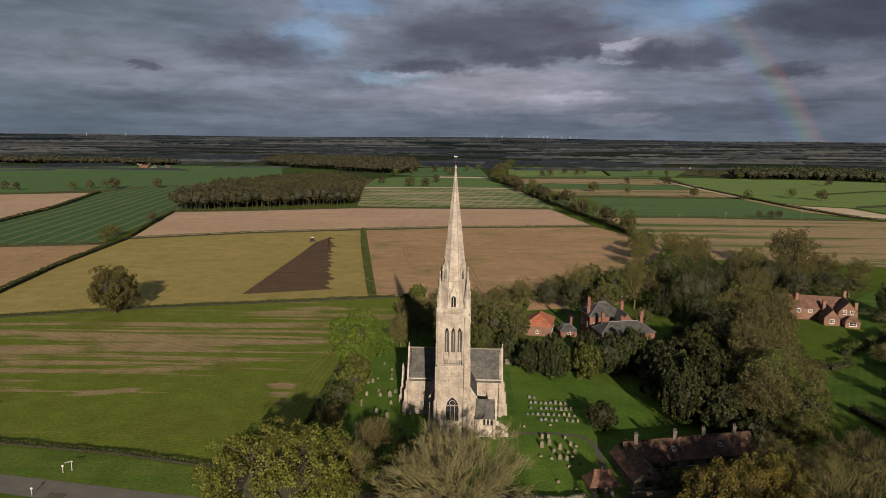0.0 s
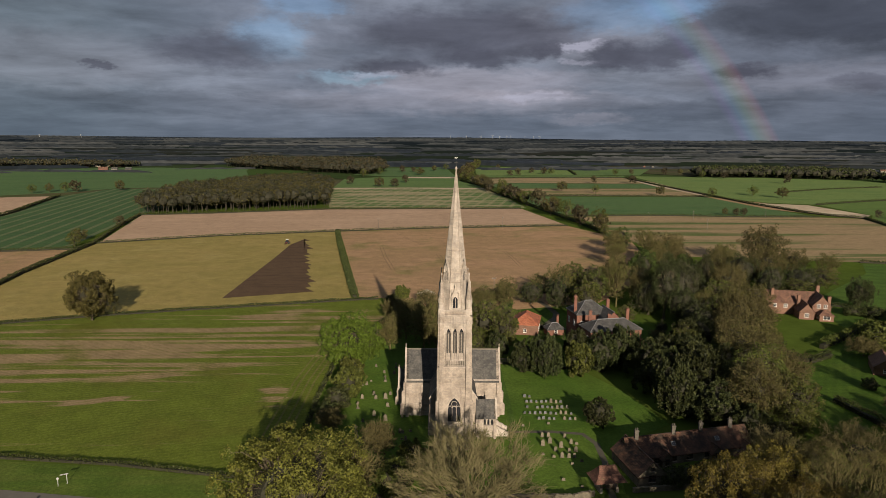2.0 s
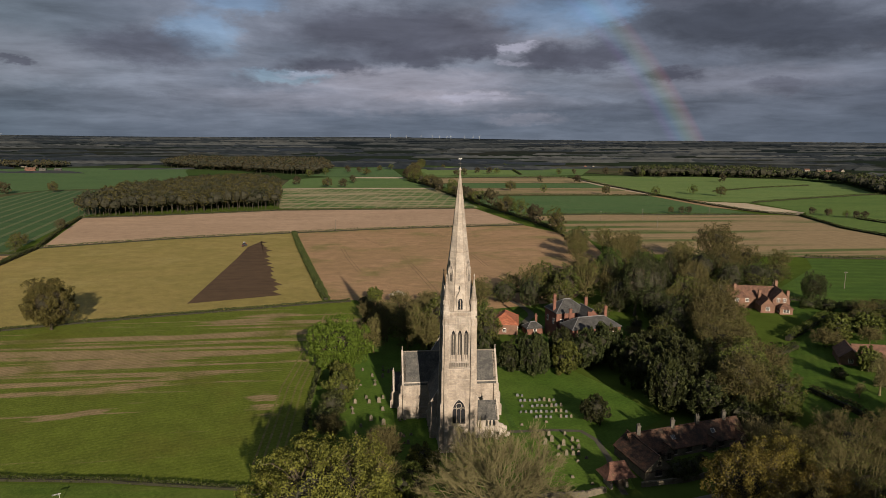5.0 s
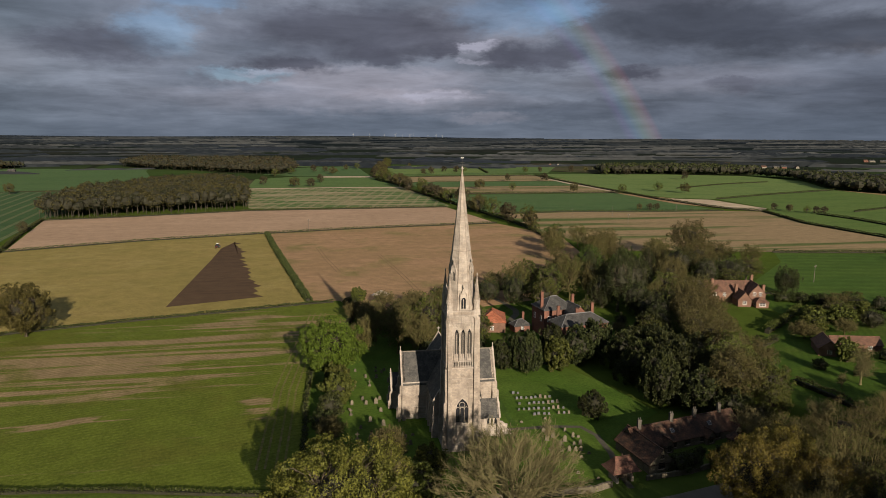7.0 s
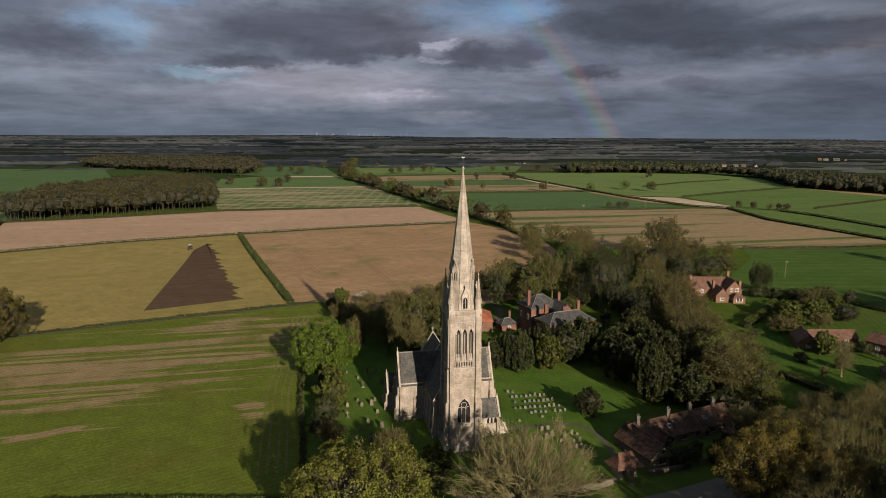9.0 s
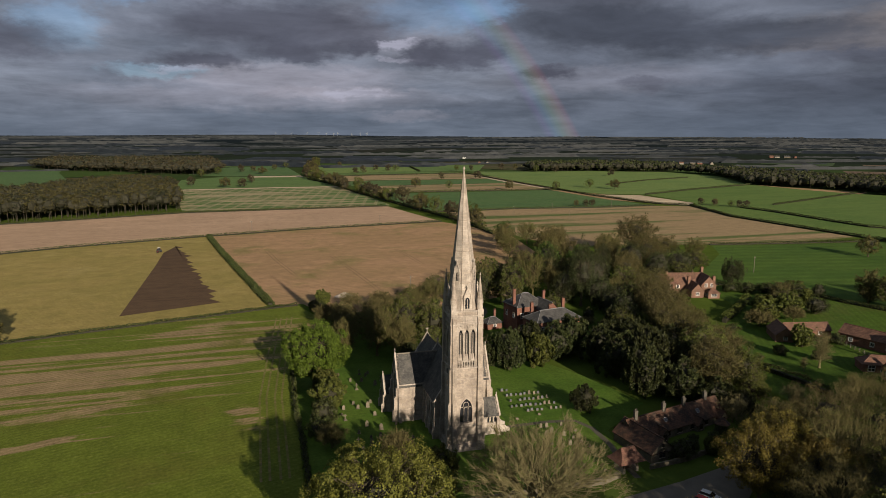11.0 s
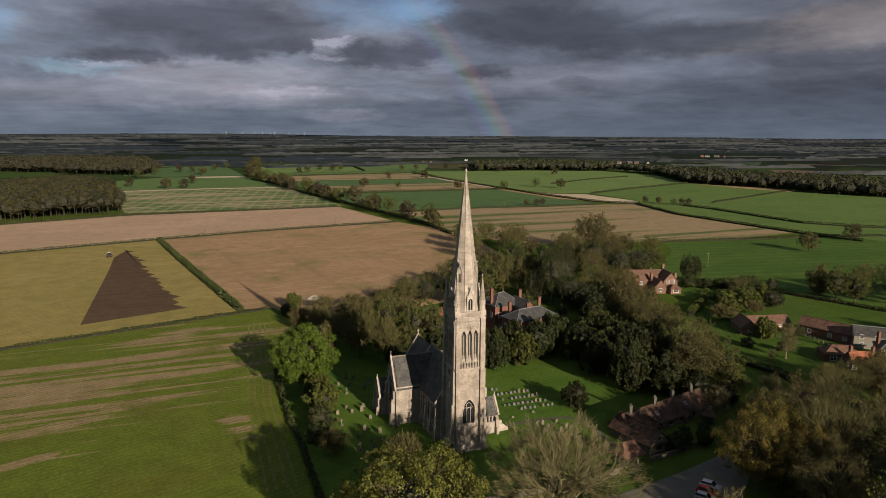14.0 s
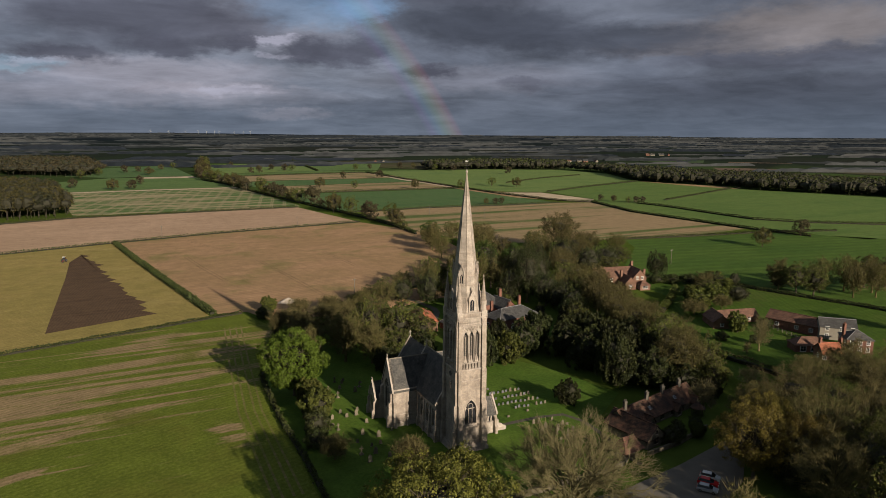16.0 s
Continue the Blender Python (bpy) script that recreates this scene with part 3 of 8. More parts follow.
field("field_brown_edge", [(653, 640), (676, 569), (700, 497), (670, 482), (655, 556)], M_BARE, "narrow bare brown edge beside a wood", 0.05)
field("field_shaded_brown", [(1236, 2000), (1613, 1671), (1264, 1291), (995, 1471)], M_SOIL_SHADE, "brown field beyond the woods, shade in its colour", 2.5)
field("field_shaded_green", [(1472, 1541), (1649, 1406), (1211, 1023), (1139, 1156)], M_CROP_SHADE, "green field beyond the woods, shade in its colour", 2.0)
field("field_shaded_soil", [(1139, 942), (1370, 904), (1161, 751), (1019, 809)], M_SOIL_SHADE, "brown field behind the wood belt, shade in its colour")
field("field_shaded_fawn", [(1533, 1227), (1631, 1096), (1421, 942), (1301, 1027)], M_SOIL_SHADE, "fawn field behind the wood belt, shade in its colour", 1.5)


# ---- church ----
CH = pose(0, 0, 0, 0, 0, -1.7)
church = empty("church", CH, "pale limestone gothic church with a tall stone spire and slate roofs", "church")


def both(f):
    for s in (-1, 1):
        f(s)


def wall_with_windows(name, span, z0, z1, thick, windows, gable=None, recess=0.35):
    """A wall in the xz plane (outer face at y = 0, growing to +y) with pointed openings (x, half-width, base, spring, top)."""
    a, b = span
    bm = bmesh.new()
    outline = [(a, z0), (b, z0), (b, z1)] + ([((a + b) / 2, gable)] if gable else []) + [(a, z1)]
    outer = [bm.verts.new((x, 0, z)) for x, z in outline]
    edges = [bm.edges.new((outer[i], outer[(i + 1) % len(outer)])) for i in range(len(outer))]
    rings = []
    for x, w, base, spring, top in windows:
        ring = [bm.verts.new((x + p, 0, q)) for p, q in arch(w, spring, top, base)]
        edges += [bm.edges.new((ring[i], ring[(i + 1) % len(ring)])) for i in range(len(ring))]
        rings.append(ring)
    bmesh.ops.triangle_fill(bm, edges=edges, use_beauty=True)
    for ring in rings + [outer]:
        back = [bm.verts.new((v.co.x, recess if ring is not outer else thick, v.co.z)) for v in ring]
        for i in range(len(ring)):
            j = (i + 1) % len(ring)
            bm.faces.new((ring[i], ring[j], back[j], back[i]))
    return bm


def tracery(x, w, base, spring, top, lights=3, bar=0.09, depth=0.16, y=0.1):
    """The stone bars of a traceried window: mullions, small heads and a ring."""
    bm = bmesh.new()
    step = 2 * w / lights
    for k in range(1, lights):
        box(bm, x - w + k * step - bar / 2, x - w + k * step + bar / 2, y, y + depth, base, spring + 0.25 * (top - spring))
    for k in range(lights):
        c = x - w + (k + 0.5) * step
        n = 5
        for i in range(n):
            for s in (-1, 1):
                t0, t1 = i / n, (i + 1) / n
                p = [(c + s * step / 2 * math.cos(t * math.pi / 2), spring - step * 0.3 + step * 0.9 * math.sin(t * math.pi / 2)) for t in (t0, t1)]
                q = [(p[0][0], p[0][1] + bar), (p[1][0], p[1][1] + bar)]
                prism(bm, [p[0], p[1], q[1], q[0]], "y", y, y + depth)
    if lights > 1 and top - spring > 0.8:
        r = min(w * 0.48, (top - spring) * 0.34)
        cz = spring + (top - spring) * 0.42
        for i in range(12):
            a0, a1 = i * math.pi / 6, (i + 1) * math.pi / 6
            prism(bm, [(x + r * math.cos(a0), cz + r * math.sin(a0)), (x + r * math.cos(a1), cz + r * math.sin(a1)), (x + (r - bar) * math.cos(a1), cz + (r - bar) * math.sin(a1)), (x + (r - bar) * math.cos(a0), cz + (r - bar) * math.sin(a0))], "y", y, y + depth)
    return bm


def hood(x, w, spring, top, y=-0.12, width=0.2, steps=6):
    """A moulded hood over a pointed opening."""
    bm = bmesh.new()
    inner = arch(w, spring, top, spring, steps)
    outer = arch(w + width, spring, top + width * 1.3, spring, steps)
    for i in range(1, len(inner) - 2):
        a, b, c, d = inner[i], inner[i + 1], outer[i + 1], outer[i]
        prism(bm, [(x + a[0], a[1]), (x + b[0], b[1]), (x + c[0], c[1]), (x + d[0], d[1])], "y", y, 0.05)
    bmesh.ops.remove_doubles(bm, verts=bm.verts, dist=0.0005)
    return bm


def window(parent, m, x, w, base, spring, top, lights=3, recess=0.35):
    g = bmesh.new()
    prism(g, [(x + a, b) for a, b in arch(w + 0.03, spring, top + 0.03, base - 0.03)], "y", recess - 0.04, recess + 0.03)
    win = part("window", turned(g, m), DARKGLASS, parent, "dark leaded pointed window")
    part("tracery", turned(tracery(x, w, base, spring, top, lights), m), STONE_PALE, win, "pale stone bars")
    part("hood", turned(hood(x, w, spring, top), m), STONE_PALE, win, "pale moulded stone hood")
    s = bmesh.new()
    box(s, x - w - 0.15, x + w + 0.15, -0.12, 0.1, base - 0.25, base)
    part("sill", turned(s, m), STONE_PALE, win)
    return win


def buttress(parent, m, w=0.75, stages=((0, 3.4, 1.5), (3.4, 6.6, 1.1), (6.6, 8.4, 0.6))):
    """A stepped buttress that stands out along -y of m, with sloping set-offs."""
    bm = bmesh.new()
    out = [(0.2, 0), (-stages[0][2], 0)]
    for i, (z0, z1, d) in enumerate(stages):
        nxt = stages[i + 1][2] if i + 1 < len(stages) else 0.05
        out += [(-d, z1 - (d - nxt) * 1.1), (-nxt, z1)]
    prism(bm, out + [(0.2, stages[-1][1])], "x", -w / 2, w / 2)
    return part("buttress", turned(bm, m), STONE, parent)


def face_pose(side, dist):
    """A wall's own frame on one side of the tower: x along the wall, y into it, z up."""
    return pose(0, 0, 0, 0, 0, 90 * side) @ pose(0, -dist, 0)


def roof(name, span, ridge, eave, along, over=0.35, thick=0.22, mat=None, parent=None, axis="y", centre=0.0, label=""):
    """Two slopes of a gabled roof along an axis, in one thin shell."""
    h = span + over
    drop = eave - (ridge - eave) / span * over
    out = [(centre - h, drop), (centre, ridge), (centre + h, drop), (centre + h, drop - thick), (centre, ridge - thick), (centre - h, drop - thick)]
    bm = bmesh.new()
    prism(bm, out, axis, along[0], along[1])
    return part("roof", bm, mat or SLATE, parent, label)


def cross_finial(parent, x, y, z, facing="x", size=1.0):
    bm = bmesh.new()
    cone(bm, (x, y), 0.16 * size, 0.08 * size, z, z + 0.55 * size, 6)
    if facing == "x":
        box(bm, x - 0.36 * size, x + 0.36 * size, y - 0.07, y + 0.07, z + 0.85 * size, z + 1.02 * size)
    else:
        box(bm, x - 0.07, x + 0.07, y - 0.36 * size, y + 0.36 * size, z + 0.85 * size, z + 1.02 * size)
    box(bm, x - 0.09, x + 0.09, y - 0.09, y + 0.09, z + 0.5 * size, z + 1.35 * size)
    return part("finial", bm, STONE_PALE, parent)


def coping(parent, span, ridge, eave, at, axis="y", centre=0.0, width=0.42, rise=0.3):
    """The raised stone edge of a gable."""
    bm = bmesh.new()
    h = span + 0.4
    low = eave - (ridge - eave) / span * 0.4
    for s in (-1, 1):
        prism(bm, [(centre + s * h, low - 0.1), (centre, ridge - 0.1), (centre, ridge + rise + 0.12), (centre + s * h, low + rise)], axis, at - width / 2, at + width / 2)
    return part("gable_coping", bm, STONE_PALE, parent)


def make_tower():
    tower = empty("tower", None)
    tower.parent = church
    H = 3.4
    # plinth in three sloping steps
    bm = bmesh.new()
    box(bm, -4.35, 4.35, -4.35, 4.35, 0, 0.9, 0.12)
    box(bm, -4.05, 4.05, -4.05, 4.05, 0.9, 1.5, 0.2)
    part("plinth", bm, STONE, tower)
    for side in range(4):
        m = face_pose(side, H)
        wins = []
        if side == 0:
            wins = [(0, 1.42, 6.4, 9.5, 12.1)]
        part("wall", turned(wall_with_windows("wall", (-H, H), 1.5, 19.4, 0.8, wins, recess=0.5), m), STONE, tower)
        if side == 0:
            window(tower, m, 0, 1.42, 6.4, 9.5, 12.1, 3, 0.5)
        else:
            g = bmesh.new()
            prism(g, arch(0.3, 15.6, 16.0, 14.2), "y", -0.02, 0.1)
            slit = part("window", turned(g, m), DARKGLASS, tower, "narrow dark slit window")
            part("hood", turned(hood(0, 0.3, 15.6, 16.0, -0.1, 0.14), m), STONE_PALE, slit)
        if side == 3:
            bm = bmesh.new()
            cone(bm, (0, 0), 0.78, 0.78, 0, 0.1, 20)
            dial = part("roundel", turned(bm, m @ pose(0, 0.03, 17.85, 90, 0, 0)), STONE_PALE, tower, "round stone frame with a dark louvred centre")
            bm = bmesh.new()
            cone(bm, (0, 0), 0.6, 0.6, 0, 0.06, 20)
            part("opening", turned(bm, m @ pose(0, -0.06, 17.85, 90, 0, 0)), LOUVRE, dial, "dark centre")
        # string courses
        for z, d, h in ((5.6, 0.16, 0.25), (16.7, 0.14, 0.22), (19.15, 0.3, 0.35), (29.3, 0.12, 0.2), (31.0, 0.34, 0.4), (32.1, 0.2, 0.3)):
            bm = bmesh.new()
            box(bm, -H - d, H + d, -d, 0.1, z, z + h)
            part("string_course", turned(bm, m), STONE_PALE, tower)
        # belfry stage: three tall openings
        ops = [(x, 0.45, 20.98, 26.9, 28.15) for x in (-1.42, 0, 1.42)]
        part("belfry_wall", turned(wall_with_windows("belfry_wall", (-H + 0.05, H - 0.05), 19.4, 31.0, 0.9, ops + [(0, 2.25, 19.62, 20.72, 20.72)], recess=0.7), m @ pose(0, 0.12, 0)), STONE_PALE, tower)
        for x, w, base, spring, top in ops:
            # dark plate behind the louvres stands for the shade inside the tower
            bm = bmesh.new()
            prism(bm, [(x + a, b) for a, b in arch(w, spring, top, base)], "y", 0.78, 0.82)
            opening = part("belfry_opening", turned(bm, m), DARKGLASS, tower, "louvred belfry opening backed by a dark plate for shade")
            bm = bmesh.new()
            prism(bm, [(0.13, base), (0.79, base), (0.79, base + 1.5), (0.72, base + 1.5)], "x", x - w, x + w)
            part("sill", turned(bm, m), STONE_PALE, opening, "steep pale stone sill")
            bm = bmesh.new()
            box(bm, x - 0.05, x + 0.05, 0.2, 0.34, base + 0.1, spring)
            part("mullion", turned(bm, m), STONE_PALE, opening)
            for k in range(12):
                z = base + 1.5 + k * 0.4
                bm = bmesh.new()
                wide = w if z < spring else w * 0.6
                prism(bm, [(0.3, z), (0.34, z + 0.07), (0.72, z + 0.34), (0.72, z + 0.26)], "x", x - wide, x + wide)
                part("louvre", turned(bm, m), LOUVRE, opening)
            part("hood", turned(hood(x, w, spring, top, -0.06, 0.17), m @ pose(0, 0.12, 0)), STONE_PALE, opening)
            # slender shafts on both sides
            for s in (-1, 1):
                bm = bmesh.new()
                cone(bm, (x + s * (w + 0.12), 0.0), 0.09, 0.09, base - 0.2, spring, 6)
                cone(bm, (x + s * (w + 0.12), 0.0), 0.1, 0.17, spring, spring + 0.3, 6)
                part("shaft", turned(bm, m), STONE_PALE, opening)
        # gablets of blind panelling above the openings
        for k in range(7):
            x = -2.1 + 0.7 * k
            bm = bmesh.new()
            for s in (-1, 1):
                prism(bm, [(x + s * 0.34, 28.35), (x + s * 0.24, 28.35), (x, 29.1), (x, 29.25)], "y", -0.02, 0.14)
            part("blind_arch", turned(bm, m), STONE_PALE, tower)
        # balustrade under the openings
        bm = bmesh.new()
        box(bm, -2.35, 2.35, -0.12, 0.12, 20.75, 20.95)
        rail = part("balustrade", turned(bm, m), STONE_PALE, tower)
        for k in range(12):
            x = -2.09 + k * 4.18 / 11
            bm = bmesh.new()
            box(bm, x - 0.085, x + 0.085, -0.08, 0.14, 19.5, 20.76)
            part("baluster", turned(bm, m), STONE_PALE, rail)
        # frieze of quatrefoils under the parapet
        for k in range(9):
            x = -2.2 + k * 0.55
            bm = bmesh.new()
            for q in range(8):
                a0, a1 = q * math.pi / 4, (q + 1) * math.pi / 4
                prism(bm, [(x + 0.22 * math.cos(a0), 30.1 + 0.22 * math.sin(a0)), (x + 0.22 * math.cos(a1), 30.1 + 0.22 * math.sin(a1)), (x + 0.13 * math.cos(a1), 30.1 + 0.13 * math.sin(a1)), (x + 0.13 * math.cos(a0), 30.1 + 0.13 * math.sin(a0))], "y", 0.02, 0.16)
            part("quatrefoil", turned(bm, m), STONE_PALE, tower)
        # parapet
        bm = bmesh.new()
        box(bm, -H, H, -0.05, 0.35, 31.4, 32.2)
        part("parapet", turned(bm, m), STONE, tower)
        # paired angle buttresses
        for s in (-1, 1):
            b = bmesh.new()
            x0, x1 = (s * 2.45, s * 3.4) if s > 0 else (-3.4, -2.45)
            out = [(0.1, 0), (-1.05, 0)]
            for z0, z1, d, nxt in ((0, 5.6, 1.05, 0.8), (5.6, 11.5, 0.8, 0.55), (11.5, 19.3, 0.55, 0.42), (19.3, 25.0, 0.42, 0.34), (25.0, 31.0, 0.34, 0.26)):
                out += [(-d, z1 - 0.45), (-nxt, z1)]
            prism(b, out + [(0.1, 31.0)], "x", x0, x1)
            part("buttress", turned(b, m), STONE, tower)
            # small gabled cap on the belfry buttress
            b = bmesh.new()
            prism(b, [(x0 + 0.05, 29.2), (x1 - 0.05, 29.2), ((x0 + x1) / 2, 30.6)], "y", -0.42, 0.0)
            part("gablet", turned(b, m), STONE_PALE, tower)
    bm = bmesh.new()
    box(bm, -H + 0.2, H - 0.2, -H + 0.2, H - 0.2, 31.2, 31.5)
    part("tower_roof", bm, LEAD, tower)
    # corner pinnacles
    for sx in (-1, 1):
        for sy in (-1, 1):
            c = (sx * 3.0, sy * 3.0)
            bm = bmesh.new()
            box(bm, c[0] - 0.72, c[0] + 0.72, c[1] - 0.72, c[1] + 0.72, 30.8, 32.6, 0.04)
            cone(bm, c, 0.7, 0.62, 32.6, 34.6, 8, math.pi / 8)
            cone(bm, c, 0.78, 0.72, 34.5, 34.8, 8, math.pi / 8)
            pin = part("pinnacle", bm, STONE_PALE, tower)
            bm = bmesh.new()
            cone(bm, c, 0.66, 0.05, 34.8, 40.1, 8, math.pi / 8)
            part("pinnacle_cap", bm, STONE, pin)
            bm = bmesh.new()
            cone(bm, c, 0.05, 0.18, 40.0, 40.25, 6)
            cone(bm, c, 0.18, 0.03, 40.25, 40.7, 6)
            part("finial", bm, STONE_PALE, pin)
            for k in range(8):
                a = k * math.pi / 4
                bm = bmesh.new()
                prism(bm, [(-0.2, 33.9), (0.2, 33.9), (0, 35.0)], "y", -0.72, -0.5)
                part("gablet", turned(bm, pose(*c, 0, 0, 0, math.degrees(a))), STONE_PALE, pin)
    return tower


def spire_radius(z):
    return 3.35 * (62.9 - z) / (62.9 - 31.4) + 0.05


def make_spire():
    spire = empty("spire", None)
    spire.parent = church
    rows = [31.4, 38.4, 45.3, 52.0, 58.0, 62.9]
    for i in range(len(rows) - 1):
        bm = bmesh.new()
        r0, r1 = spire_radius(rows[i]) / math.cos(math.pi / 8), spire_radius(rows[i + 1]) / math.cos(math.pi / 8)
        cone(bm, (0, 0), r0, r1, rows[i], rows[i + 1], 8, math.pi / 8)
        part("spire_stage", bm, STONE_PALE, spire)
    for z in rows[1:-1]:
        bm = bmesh.new()
        r = spire_radius(z) / math.cos(math.pi / 8)
        cone(bm, (0, 0), r + 0.05, r + 0.05, z - 0.14, z + 0.1, 8, math.pi / 8)
        part("band", bm, STONE, spire)
    # roll mouldings on the eight edges
    for k in range(8):
        a = math.pi / 8 + k * math.pi / 4
        bm = bmesh.new()
        p0, p1 = [Vector((spire_radius(z) / math.cos(math.pi / 8) * math.cos(a), spire_radius(z) / math.cos(math.pi / 8) * math.sin(a), z)) for z in (31.5, 62.6)]
        d = (p1 - p0).normalized()
        u = d.cross(Vector((0, 0, 1))).normalized()
        v = d.cross(u)
        ring0 = [bm.verts.new(p0 + 0.11 * (math.cos(t) * u + math.sin(t) * v)) for t in (0, 1.57, 3.14, 4.71)]
        ring1 = [bm.verts.new(p1 + 0.05 * (math.cos(t) * u + math.sin(t) * v)) for t in (0, 1.57, 3.14, 4.71)]
        for i in range(4):
            bm.faces.new((ring0[i], ring0[(i + 1) % 4], ring1[(i + 1) % 4], ring1[i]))
        part("edge_roll", bm, STONE, spire)
    bm = bmesh.new()
    cone(bm, (0, 0), 0.1, 0.32, 62.6, 63.0, 8)
    cone(bm, (0, 0), 0.32, 0.05, 63.0, 63.5, 8)
    part("finial", bm, STONE_PALE, spire)
    vane = bmesh.new()
    cone(vane, (0, 0), 0.05, 0.03, 63.4, 65.6, 6)
    box(vane, -0.4, 0.4, -0.03, 0.03, 64.3, 64.38)
    box(vane, -0.03, 0.03, -0.4, 0.4, 64.3, 64.38)
    vane = part("weather_vane", vane, IRON, spire, "dark iron weather vane")
    bm = bmesh.new()
    prism(bm, [(-0.4, 65.2), (0.16, 65.15), (0.42, 65.38), (0.24, 65.46), (0.08, 65.33), (-0.28, 65.56)], "y", -0.03, 0.03)
    part("weathercock", bm, SIGN_GREY, vane, "pale weathered metal plate")
    # lucarnes: four low ones on the main faces, four higher ones on the slanting faces
    for k in range(8):
        low = k % 2 == 0
        z0 = 32.2 if low else 38.2
        w, h = (0.62, 3.0) if low else (0.45, 2.5)
        out = spire_radius(z0) + 0.12
        m = pose(0, 0, 0, 0, 0, 45 * k) @ pose(0, -out, 0)
        deep = out - spire_radius(z0 + h + 1.6) + 0.1
        bm = wall_with_windows("lucarne", (-w - 0.22, w + 0.22), z0, z0 + h, deep, [(0, w - 0.12, z0 + 0.6, z0 + h - 0.6, z0 + h + 0.1)], gable=z0 + h + 2.0, recess=0.12)
        luc = part("lucarne", turned(bm, m), STONE_PALE, spire, "gabled stone spire light")
        # dark plate before the solid spire, coloured as the shade in an opening
        bm = bmesh.new()
        prism(bm, arch(w - 0.1, z0 + h - 0.6, z0 + h + 0.1, z0 + 0.6), "y", 0.09, 0.13)
        part("opening", turned(bm, m), DARKGLASS, luc, "dark plate for the shaded opening")
        bm = bmesh.new()
        box(bm, -0.05, 0.05, 0.0, 0.1, z0 + 0.6, z0 + h - 0.2)
        part("mullion", turned(bm, m), STONE_PALE, luc)
        bm = bmesh.new()
        for s in (-1, 1):
            prism(bm, [(s * (w + 0.3), z0 + h - 0.1), (0, z0 + h + 2.05), (0, z0 + h + 2.3), (s * (w + 0.3), z0 + h + 0.1)], "y", -0.12, 0.3)
            cone(bm, (s * (w + 0.16), -0.02), 0.14, 0.02, z0 + h - 0.2, z0 + h + 1.3, 6)
        cone(bm, (0, 0.0), 0.1, 0.2, z0 + h + 2.2, z0 + h + 2.5, 6)
        cone(bm, (0, 0.0), 0.2, 0.03, z0 + h + 2.5, z0 + h + 2.95, 6)
        part("gable_coping", turned(bm, m), STONE_PALE, luc)


